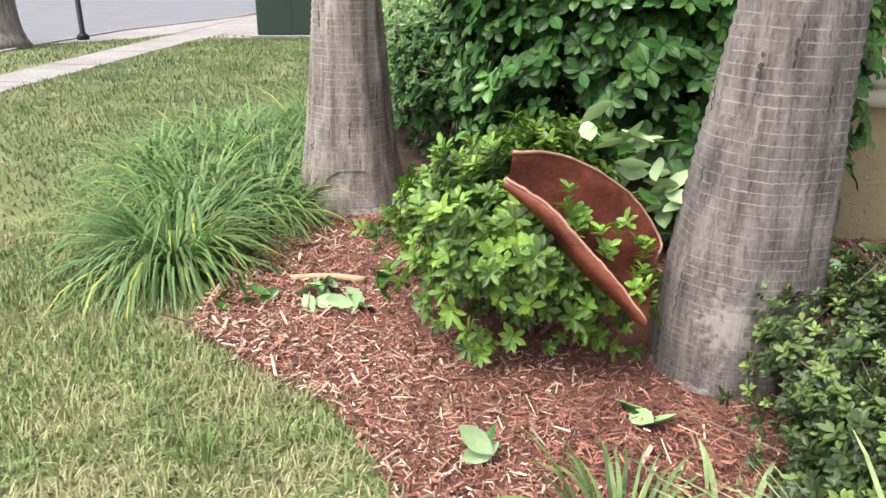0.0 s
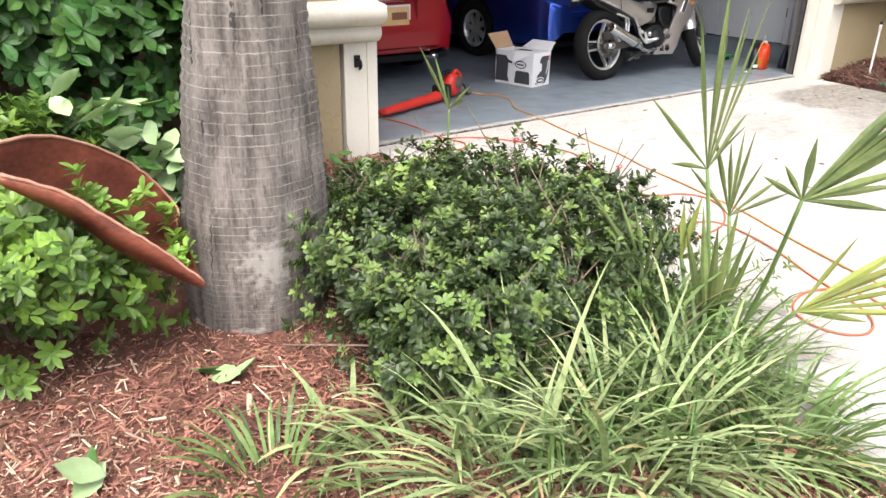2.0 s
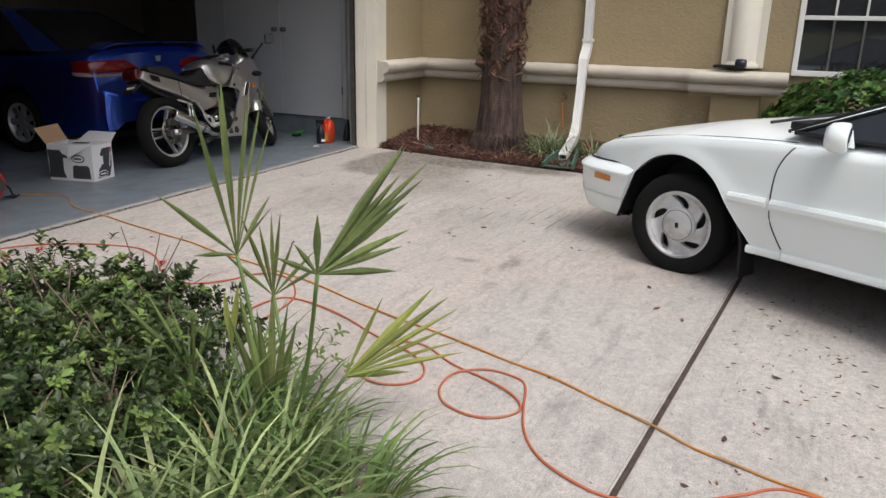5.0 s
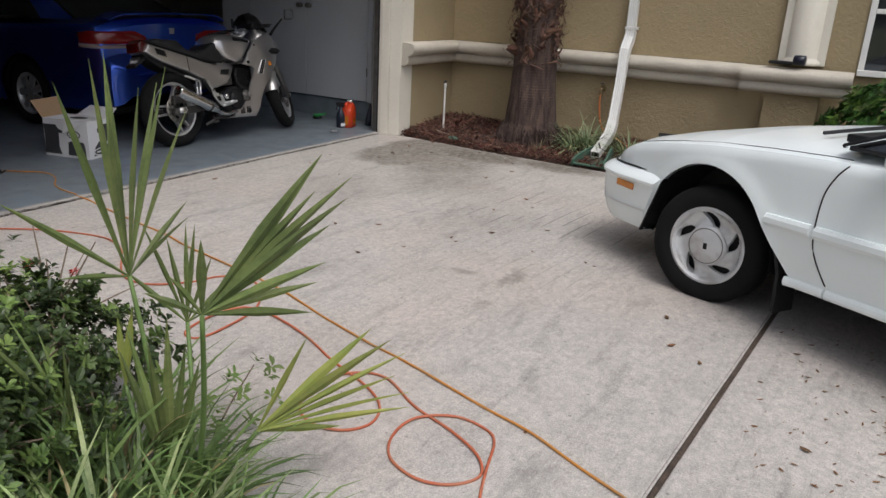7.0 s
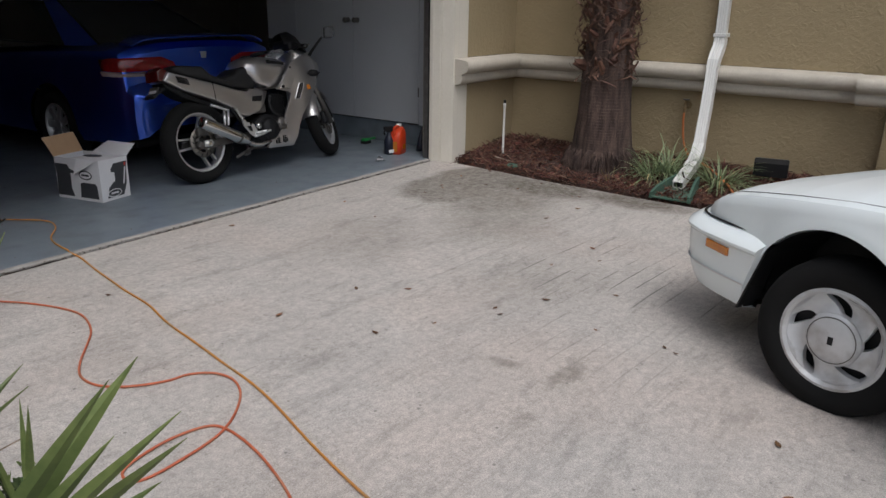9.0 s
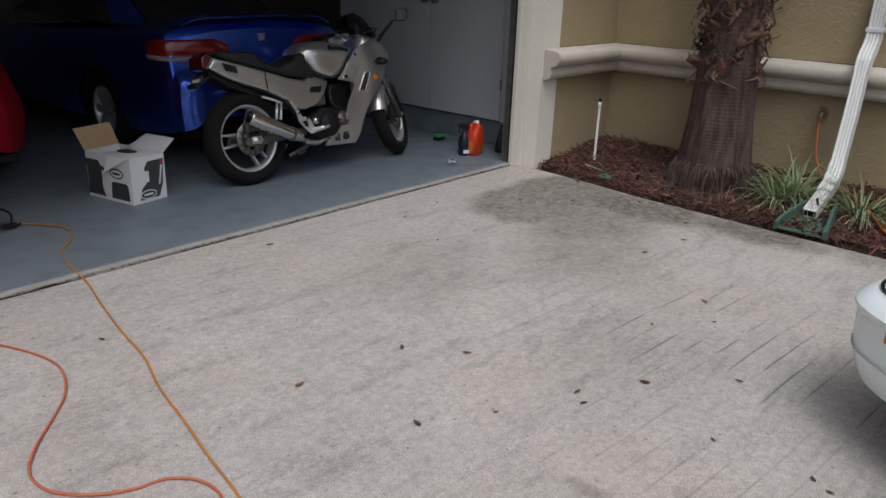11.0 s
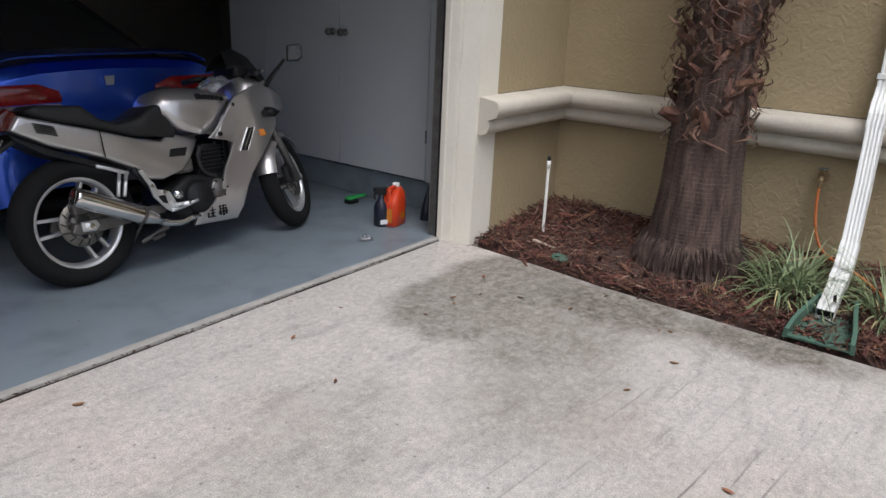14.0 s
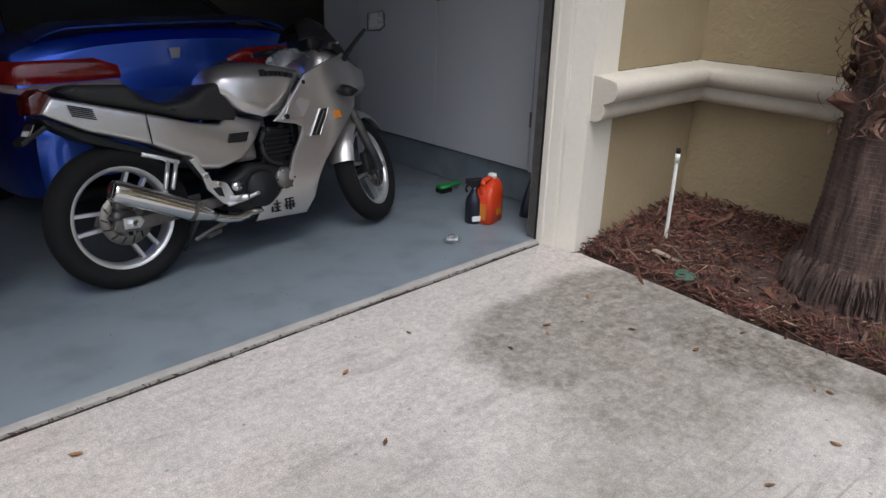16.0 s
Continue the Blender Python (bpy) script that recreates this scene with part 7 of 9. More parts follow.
for k, (x, y, n, L, m, lean) in enumerate(((-6.72, -2.57, 44, 0.32, "liriope", 28), (-6.45, -2.50, 16, 0.28, "liriope_pale", 44), (-6.33, -2.786, 46, 0.34, "liriope_pale", 56), (-6.15, -2.926, 200, 0.50, "liriope_pale", 58), (-5.89, -3.026, 210, 0.50, "liriope_pale", 56),
                                          (-6.19, -2.626, 80, 0.38, "liriope_pale", 40), (-5.92, -2.746, 200, 0.46, "liriope", 40), (-5.63, -3.086, 170, 0.48, "liriope_pale", 52), (-5.43, -2.926, 260, 0.50, "liriope", 38), (-5.59, -2.786, 220, 0.48, "liriope", 34), (-5.49, -3.246, 170, 0.42, "liriope", 42), (-5.31, -2.626, 160, 0.5, "liriope", 26))):
    clump(x, y, int(n * 0.95), L * (1.0 if m == "liriope_pale" else 0.95), lean * (1.12 if m == "liriope_pale" else 1.0), 70 if m == "liriope_pale" else 85, "liriope_shade" if m == "liriope" and k != 1 else m, PALE if m == "liriope_pale" else GREEN + " beside the driveway", 0.17 if m == "liriope_pale" else 0.13, 20, 20 + k, 0.0155 if m == "liriope_pale" else 0.014, 0.12)
for k, (x, y, n) in enumerate(((0.52, -2.05, 150), (0.40, -1.97, 60), (0.50, -2.48, 150), (0.70, -2.00, 90))):
    clump(x, y, n, 0.44, 36, 115, "liriope_grey", "sparse grassy clump by the downspout", 0.08, 14, 40 + k, 0.010, 0.12, z=0.06)
clump(-4.98, -0.82, 22, 0.36, 18, 25, "liriope", "thin upright grassy tuft by the garage corner", 0.06, 4, 50, 0.007, 0.5)
clump(0.20, -1.68, 10, 0.22, 20, 30, "liriope_dry", "small dry weed in the mulch", 0.03, 2, 51, 0.006, 0)
clump(0.80, -1.13, 14, 0.2, 35, 50, "liriope", "small green weed at the wall", 0.05, 2, 52, 0.012, 0)
for k, (x, y, n, L) in enumerate(((-7.67, -3.006, 10, 0.2), (-7.92, -2.506, 14, 0.16))):
    clump(x, y, n, L, 12, 20, "liriope", "upright weed in the lawn", 0.05, 2, 60 + k, 0.008, 0.1)


def palmetto_fan(plant, root, base, axis, across, leaflets, material, seed, width=0.026, fold=0.3):
    """One fan leaf: a stalk and its pointed leaflets, given as (angle from the axis, length)."""
    r = np.random.default_rng(seed)
    root, base, a, b = Vector(root), Vector(base), Vector(axis).normalized(), Vector(across)
    b = (b - a * b.dot(a)).normalized()
    n = a.cross(b)
    fan = new("frond")
    fan.parent = plant
    bend = (root + base) / 2 + Vector((0.01, -0.01, 0.02))
    part("stalk", tube([root, bend, base], (0.009, 0.006), 7, 8), "stem", fan, "green stalk", 40)
    for ang, L in leaflets:
        t = radians(ang + r.uniform(-1, 1))
        d = (a * math.cos(t) + b * math.sin(t) + n * r.uniform(-0.12, 0.12)).normalized()
        s = (b * math.cos(t) - a * math.sin(t) + n * r.uniform(-0.5, 0.5)).normalized()
        up = d.cross(s).normalized()
        sag = r.uniform(0.01, 0.06) * L
        w = width * r.uniform(0.8, 1.15) * min(1.0, 0.55 + L)
        rings = []
        for u in np.linspace(0, 1, 9):
            c = base + d * L * u - Vector((0, 0, sag)) * u * u * (0.3 + 0.7 * abs(math.sin(t)))
            h = w / 2 * (0.22 + 1.6 * u if u < 0.5 else 1.02 * (1 - ((u - 0.5) / 0.5) ** 1.5) + 0.015)
            rings.append([c - s * h + up * fold * h, c - up * 0.0012, c + s * h + up * fold * h, c + up * 0.0012])
        part("leaflet", loft(rings), material, fan, "yellowing pointed leaflet" if material == "palmetto_y" else "")
    return fan


pal = thing("palmetto", Matrix(), "young fan palm with stiff pointed leaflets, some yellowing, among strap leaves", "palm")
palmetto_fan(pal, (-5.25, -2.80, -0.05), (-5.225, -2.695, 0.607), (0.03, 0.02, 1), (0.96, 0.1, 0), ((-74, 0.20), (-50, 0.42), (-19, 0.55), (-12, 0.58), (-7, 0.45), (-3, 0.58), (3, 0.50), (10, 0.56), (20, 0.53), (30, 0.48), (56, 0.30), (66, 0.28)), "palmetto", 1, 0.025)
palmetto_fan(pal, (-5.20, -2.86, -0.05), (-5.345, -3.085, 0.640), (0.0, 0.0, 1), (0.75, -0.66, 0), ((-58, 0.14), (-32, 0.12), (2, 0.18), (34, 0.46), (39, 0.46), (42, 0.38), (47, 0.34), (45, 0.47), (50, 0.43), (55, 0.36), (66, 0.30), (76, 0.27), (94, 0.25)), "palmetto", 3, 0.030)
palmetto_fan(pal, (-5.19, -2.88, -0.05), (-5.125, -3.03, 0.205), (0.0, 0.0, 1), (0.75, -0.66, 0), ((28, 0.30), (48, 0.42), (53, 0.45), (62, 0.46), (70, 0.40), (76, 0.43), (82, 0.42), (97, 0.24)), "palmetto_y", 5, 0.026)
palmetto_fan(pal, (-5.22, -2.85, -0.05), (-5.03, -2.68, 0.40), (0.0, 0.0, 1), (0.64, -0.77, 0), ((-42, 0.24), (-18, 0.33), (-8, 0.28), (1, 0.30), (7, 0.31), (20, 0.22), (44, 0.22), (58, 0.22)), "palmetto", 2, 0.020)
palmetto_fan(pal, (-5.33, -2.76, -0.05), (-5.40, -2.64, 0.24), (0.0, 0.0, 1), (0.64, -0.77, 0), ((-34, 0.36), (-22, 0.34), (-12, 0.26), (2, 0.24), (16, 0.22)), "palmetto", 6, 0.018)
palmetto_fan(pal, (-5.28, -2.74, -0.05), (-5.24, -2.66, 0.28), (0.1, 0.0, 1), (0.64, -0.77, 0), ((-8, 0.20), (4, 0.24)), "palmetto_y", 7, 0.03)
palmetto_fan(pal, (-5.24, -2.82, -0.05), (-5.23, -2.80, 0.02), (0.0, 0.0, 1), (0.64, -0.77, 0), ((-16, 0.42), (-9, 0.50), (-3, 0.44), (3, 0.52), (8, 0.46), (15, 0.40)), "palmetto", 8, 0.026)

seedling = thing("palm_seedling", Matrix(), "thin young palm with a few narrow leaflets by the garage corner", "palm")
palmetto_fan(seedling, (-4.97, -0.86, -0.05), (-4.88, -0.80, 0.40), (-0.05, 0.03, 1), (0.53, -0.85, 0), ((-24, 0.38), (-17, 0.30), (2, 0.13), (44, 0.20), (58, 0.13)), "palmetto", 9, 0.022)

# small sprig that leans over the driveway
sp = thing("weed", Matrix.Translation((-4.95, -2.666, -0.03)), "small dark leafy weed at the driveway's edge", "weed")
wm = mesh_of("leaf", *sprig(7, 0.035, 0.013, 30, 91), "low")
for k in range(16):
    piece("leaf", wm, sp, Matrix.Translation((0.10 * (k % 4) - 0.1 + 0.02 * math.sin(k), -0.05 * (k // 4) + 0.03 * math.cos(k * 3), 0.05 + 0.05 * (k % 5))) @ pose(0, 0, 0, 40 * math.sin(k), 40 * math.cos(k), 50 * k))
part("stem", tube([(0, 0, -0.02), (0.05, -0.05, 0.12), (0.1, -0.1, 0.24)], (0.004, 0.002), 5, 6), "twig", sp)
fl = thing("flower", Matrix.Translation((-5.09, -2.026, 0.46)), "small red flower head among the low shrubs", "flower", "red flowers")
petal = mesh_of("petal", *sprig(9, 0.012, 0.008, 30, 92), "flower")
for k in range(4):
    piece("petal", petal, fl, Matrix.Translation((0.008 * math.cos(k * 1.6), 0.008 * math.sin(k * 1.6), 0.004 * k)) @ pose(0, 0, 0, 20 * k, 15, 70 * k))
for x, y, z in ((-5.25, -1.786, 0.50), (-5.02, -2.156, 0.44)):
    copy_thing(fl, Matrix.Translation((x, y, z)))


# ---- palms ----
def palm(name, x, y, rows, sides, material, label, lean=(0, 0), seed=0, ring=0.012, spacing=0.028, top=4.6, raised=0.0):
    """A trunk from rows of (height, radius), with leaf-scar rings and a flared root boss."""
    r = np.random.default_rng(seed)
    gz = ground_z(x, y) - 0.04 + raised
    p = thing(name, Matrix.Translation((x, y, gz)), label, "palm")
    rings = []
    z = 0.0
    k = 0
    while z < top:
        step = spacing * (0.5 if z < 1.9 else 1.6)
        for a, b in zip(rows, rows[1:]):
            if a[0] <= z <= b[0] or b is rows[-1]:
                u = min(1, max(0, (z - a[0]) / (b[0] - a[0])))
                rad = a[1] + (b[1] - a[1]) * u
                if z <= b[0]:
                    break
        ridge = ring * (0.5 if k % 2 else -0.5)
        pts = []
        for q in range(sides):
            a = 2 * math.pi * q / sides
            nz = noise.noise(Vector((math.cos(a) * 3, math.sin(a) * 3, z * 1.3 + seed))) * 0.018 + noise.noise(Vector((math.cos(a) * 14, math.sin(a) * 14, z * 3 + seed))) * 0.007
            tilt = 0.006 * math.sin(a + k * 0.1)
            rr = rad + ridge + nz
            pts.append((rr * math.cos(a) + lean[0] * z, rr * math.sin(a) + lean[1] * z, z + tilt))
        rings.append(pts)
        z += step * r.uniform(0.8, 1.2)
        k += 1
    part("trunk", loft(rings), material, p, "", 60)
    boss = []
    for h, grow in ((-0.02, 0.014), (0.045, 0.012), (0.065, 0.006), (0.085, -0.016)):
        boss.append([((rows[0][1] + grow + 0.02 * noise.noise(Vector((math.cos(q) * 5, math.sin(q) * 5, h * 9 + seed)))) * math.cos(q), (rows[0][1] + grow + 0.02 * noise.noise(Vector((math.cos(q) * 5, math.sin(q) * 5, h * 9 + seed)))) * math.sin(q), h) for q in np.linspace(0, 2 * math.pi, 60, endpoint=False)])
    part("root_boss", loft(boss, False), material, p, "rough swollen foot of the trunk", 60)
    return p


palm("palm_tree", -8.24, -0.10, [(0, 0.335), (0.12, 0.31), (0.35, 0.27), (0.6, 0.235), (1.15, 0.178), (2.0, 0.155), (4.6, 0.15)], 56, "bark_plain", "grey ringed palm trunk standing in red mulch", (0.0, 0.0), 3, 0.006, 0.04)
palm("palm_tree", -6.36, -1.62, [(0, 0.245), (0.08, 0.255), (0.25, 0.262), (0.45, 0.252), (0.75, 0.226), (1.05, 0.202), (1.3, 0.182), (2.0, 0.165), (4.6, 0.15)], 64, "bark", "grey palm trunk with fine pale rings and a scarred base", (0.042, 0.0), 5, 0.006, 0.042)
p3 = palm("palm_tree", 0.57, -1.425, [(0, 0.30), (0.08, 0.292), (0.14, 0.278), (0.25, 0.252), (0.5, 0.220), (0.7, 0.205), (0.9, 0.195), (1.3, 0.182), (2.0, 0.178), (4.6, 0.178)], 56, "bark_brown", "brown palm with a flared base and shaggy old leaf bases", (0.01, 0.0), 8, 0.005, 0.03, raised=0.05)
r3 = np.random.default_rng(77)
bv = [(-0.5, 0, 0), (0.5, 0, 0), (0.42, 0.16, 0.5), (-0.42, 0.16, 0.5), (0.2, 0.32, 1.0), (-0.25, 0.30, 0.96), (0, 0.14, 0.0), (0.0, 0.30, 0.5), (0, 0.42, 0.98)]
bf = [(0, 6, 7, 3), (6, 1, 2, 7), (3, 7, 8, 5), (7, 2, 4, 8), (0, 3, 2, 1), (3, 5, 4, 2), (5, 8, 4), (0, 1, 6)]
boot_mesh = mesh_of("leaf_base", bv, bf, "boot")
for k in range(290):
    a = k * 2.399 + r3.uniform(-0.2, 0.2)
    z = 0.84 + k * 0.0068 + r3.uniform(-0.05, 0.05)
    s = r3.uniform(0.6, 1.15)
    d = 0.175 - 0.02 * r3.random()
    wild = 1.0 if r3.random() < 0.16 else 0.4
    piece("leaf_base", boot_mesh, p3, Matrix.Translation((d * math.cos(a) + 0.01 * z, d * math.sin(a), z)) @ pose(0, 0, 0, 0, 0, math.degrees(a) - 90) @ pose(0, 0, 0, r3.uniform(-60, 20) * wild, r3.uniform(-75, 75), r3.uniform(-30, 30) * wild) @ Matrix.Diagonal((0.06 * s, 0.085 * s * (0.6 + wild * 0.9), 0.15 * s, 1)))
hv, hf = [], []
for k in range(1500):
    a, z = r3.uniform(0, 6.28), 0.80 + 1.8 * r3.random() ** 0.8
    broad = k % 4 == 0
    L, w = r3.uniform(0.05, 0.16) * (1 if k % 3 else -0.8), (r3.uniform(0.007, 0.017) if broad else r3.uniform(0.0015, 0.005))
    curl, sway, reach = r3.uniform(-0.02, 0.09) if k % 5 == 0 else 0.0, r3.uniform(0.01, 0.045), r3.uniform(0.2, 1.2) if k % 9 else 1.9
    lean_ = r3.normal() * 0.09
    o = np.array([0.196 * math.cos(a), 0.196 * math.sin(a), z])
    out = np.array([math.cos(a), math.sin(a), 0])
    side = np.array([-math.sin(a), math.cos(a), 0])
    b = len(hv)
    for t in (0, 0.2, 0.4, 0.6, 0.8, 1.0):
        c = o + out * ((0.012 + 0.05 * math.sin(t * 2.5)) * reach + curl * t * t) - np.array([0, 0, L * (t - abs(curl) * 5 * t * t)]) + side * (sway * math.sin(t * 5 + a * 9) + lean_ * t)
        tw = w * (1.05 - t ** 2)
        fold = out * tw * 0.8 * math.sin(t * 4 + a * 3)
        hv += [c - side * tw - fold, c + side * tw + fold]
    hf += [(b + 2 * q, b + 2 * q + 1, b + 2 * q + 3, b + 2 * q + 2) for q in range(5)]
tagged(raw("hanging_fibre", hv, hf, "fibre", p3, "dry hanging shreds"), kind="stuff")
skv, skf = [], []
for k in range(230):
    a = k * 2 * math.pi / 230 + r3.uniform(-0.04, 0.04)
    w = r3.uniform(0.004, 0.013)
    o, s = np.array([math.cos(a), math.sin(a), 0]), np.array([-math.sin(a), math.cos(a), 0])
    b = len(skv)
    h, foot, hem = r3.uniform(0.05, 0.17), r3.uniform(0.295, 0.345), r3.uniform(-0.05, 0.03)
    skv += [o * 0.268 - s * w + [0, 0, h], o * 0.268 + s * w + [0, 0, h], o * foot + s * w * r3.uniform(0.2, 1) + [0, 0, hem], o * foot - s * w * r3.uniform(0.2, 1) + [0, 0, hem + 0.015], o * (foot * 0.5 + 0.155) + [0, 0, h * 0.6]]
    skf += [(b, b + 1, b + 4), (b + 1, b + 2, b + 4), (b + 2, b + 3, b + 4), (b + 3, b, b + 4)]
skv = [v + np.array([0, 0, 0.07]) for v in skv]
tagged(raw("root_skirt", skv, skf, "bark_brown", p3, "ragged skirt of split bark at the base"), kind="stuff")

# fallen palm sheath over the azalea
near = spline([(-7.133, -1.936, 0.713), (-6.997, -1.956, 0.643), (-6.889, -1.986, 0.546), (-6.779, -2.006, 0.442), (-6.677, -2.026, 0.325)], 26)
far = spline([(-7.12, -1.866, 0.779), (-6.975, -1.746, 0.748), (-6.815, -1.646, 0.655), (-6.703, -1.606, 0.555), (-6.622, -1.606, 0.435), (-6.628, -1.666, 0.409)], 26)
rings = []
for k, (a, b) in enumerate(zip(near, far)):
    u = k / 25
    ring = []
    dip = 0.03 + 0.13 * math.sin(math.pi * min(1, u * 1.05)) ** 0.8
    for q in np.linspace(0, 1, 13):
        c = a.lerp(b, q) + Vector((0.02, 0.05, -1.0)) * dip * math.sin(math.pi * q) ** 0.7
        c += Vector((0, 0, 0.006 * noise.noise(c * 9)))
        ring.append(c)
    rings.append(ring)
bm = loft(rings, False, False)
bmesh.ops.solidify(bm, geom=bm.faces[:], thickness=0.007)
sheath = thing("palm_sheath", Matrix(), "curled red-brown fallen palm leaf sheath lying across the azalea", "palm sheath")
part("sheet", bm, "spathe", sheath, "glossy red-brown inner face", 60)
for nm, e in (("near_rim", near), ("far_rim", far)):
    part("rim", tube([p + Vector((0, 0, 0.006 * noise.noise(p * 60))) for p in e], (0.006, 0.004), 6), "spathe_rim", sheath, "pale frayed rim", 40)
part("flange", loft([[p, p + Vector((0.0, -0.008, -0.012)), p + Vector((-0.01, 0.0, -0.02 - 0.06 * math.sin(math.pi * k / 25))), p + Vector((0.004, 0.012, -0.03))] for k, p in enumerate(near)]), "spathe", sheath, "outer fold", 60)
front = [mesh_of("sprig", *sprig(8, 0.050, 0.021, 36, 500 + k), "azalea") for k in range(3)]
r6 = np.random.default_rng(66)
azalea = bpy.data.objects["azalea_shrub"]
for k in range(26):
    u, q = r6.uniform(0.22, 0.95), r6.uniform(0.25, 0.75)
    i = int(u * 25)
    c = near[i].lerp(far[i], q) + Vector((0, -0.02, -0.10 + r6.uniform(0, 0.12)))
    piece("sprig", front[k % 3], azalea, Matrix.Translation(-azalea.matrix_basis.translation) @ Matrix.Translation(c) @ pose(0, 0, 0, r6.uniform(-35, 35), r6.uniform(-35, 35), r6.uniform(0, 360)))

# ---- mulch, lawn ----
BED = [(-8.30, 0.3), (-8.46, -0.4), (-8.44, -1.0), (-8.46, -1.4), (-8.36, -1.78), (-8.0, -1.98), (-7.7, -2.126), (-7.47, -2.326), (-7.33, -2.556), (-7.12, -2.956), (-6.67, -3.256), (-6.07, -3.606), (-5.72, -4.006), (-5.5, -4.3),
       (-5.41, -4.006), (-5.36, -3.306), (-5.19, -2.606), (-5.01, -1.206), (-4.97, -0.126), (-6.67, -0.106), (-6.97, 0.194), (-7.57, 0.794)]
BED2 = [(0.068, -0.215), (1.145, -0.19), (1.145, -3.8), (-0.03, -3.8), (-0.03, -3.0), (-0.025, -2.13), (-0.010, -1.70), (0.005, -1.15), (0.048, -0.75)]


def mound(name, poly, lift, material, label, high):
    """A soil sheet that rises a little inside its outline."""
    cx, cy = sum(p[0] for p in poly) / len(poly), sum(p[1] for p in poly) / len(poly)
    rings = []
    for s, h in ((1.0, -0.025), (0.93, 0.004 + lift * 0.3), (0.8, lift * 0.7), (0.5, lift), (0.2, lift)):
        rings.append([(cx + (x - cx) * s, cy + (y - cy) * s, ground_z(x, y) + h + high * max(0, cx + (x - cx) * s - 0.1)) for x, y in poly])
    bm = loft(rings, False)
    bm.faces.new(list(bm.verts)[-len(poly):])
    bmesh.ops.recalc_face_normals(bm, faces=bm.faces)
    return tagged(part(name, bm, material), label, "planting bed", "", "structure")


mound("ground_bed_left", BED, 0.012, "mulch_soil", "planting bed of red shredded mulch", 0.0)
# dark sheet laid over lawn in place of the shade below the hedge
SHADE_BED = [(-8.35, 0.5), (-7.45, 0.85), (-6.6, 0.9), (-6.6, 4.7), (-8.75, 4.7), (-8.75, 1.6)]
mound("ground_shade_back", SHADE_BED, 0.02, "soil_dark", "dark soil sheet standing in for shade under the clipped hedge", 0.0)
mound("ground_bed_right", BED2, 0.03, "soil_dark", "planting bed of dark shredded mulch along the wall", 0.085)

CV = [(-0.5, -0.5, 0), (0.5, -0.35, 0), (0.55, 0.4, 0), (-0.45, 0.5, 0), (-0.46, -0.1, 1), (0.46, 0.15, 0.85)]
CF = [(0, 1, 5, 4), (2, 3, 4, 5), (1, 2, 5), (3, 0, 4)]


def chips(name, poly, n, material, label, size, lift, keep=None, high=0.0):
    x, y = rand_in(poly, n)
    if keep is not None:
        ok = keep(x, y)
        x, y = x[ok], y[ok]
    k = len(x)
    z = np.array([ground_z(a, b) for a, b in zip(x, y)]) + rng.uniform(-0.006, lift, k) + high * np.maximum(0, x - 0.1)
    zax = np.c_[rng.normal(0, 0.5, k), rng.normal(0, 0.5, k), np.ones(k)]
    m = frames_from(np.c_[x, y, z], zax, rng.uniform(0, 6.28, k), np.ones(k))
    size = size * np.exp(rng.normal(-0.35, 0.55, k))
    m[:, :3, 0] *= (size * rng.uniform(0.5, 1.5, k))[:, None]
    m[:, :3, 1] *= (0.002 + size * 0.17 * rng.random(k) ** 2)[:, None]
    m[:, :3, 2] *= rng.uniform(0.002, 0.006, k)[:, None]
    return tagged(scatter(name, CV, CF, m, material, None), label, "mulch", "", "stuff")


chips("mulch_chips", BED, 92000, "mulch", "shredded red-brown bark mulch", 0.037, 0.026)
chips("pale_mulch_chips", BED, 36000, "straw", "sun-bleached mulch shreds near the lawn", 0.038, 0.03, lambda x, y: rng.random(x.shape) < np.clip(0.10 + 0.9 * np.clip(1 - ((x + 8.36) * 0.695 + (y + 1.78) * 0.719) / 1.15, 0, 1) * (x < -6.9), 0, 1))
chips("dark_mulch_chips", BED2, 27000, "mulch_dark", "dark red-brown shredded mulch", 0.070, 0.05, None, 0.085)
chips("light_mulch_chips", BED2, 3400, "mulch_grey", "paler weathered shreds on the dark mulch", 0.056, 0.055, None, 0.085)


BED_CORE = [(-6.9 + (x + 6.9) * 0.955, -1.6 + (y + 1.6) * 0.955) for x, y in BED]


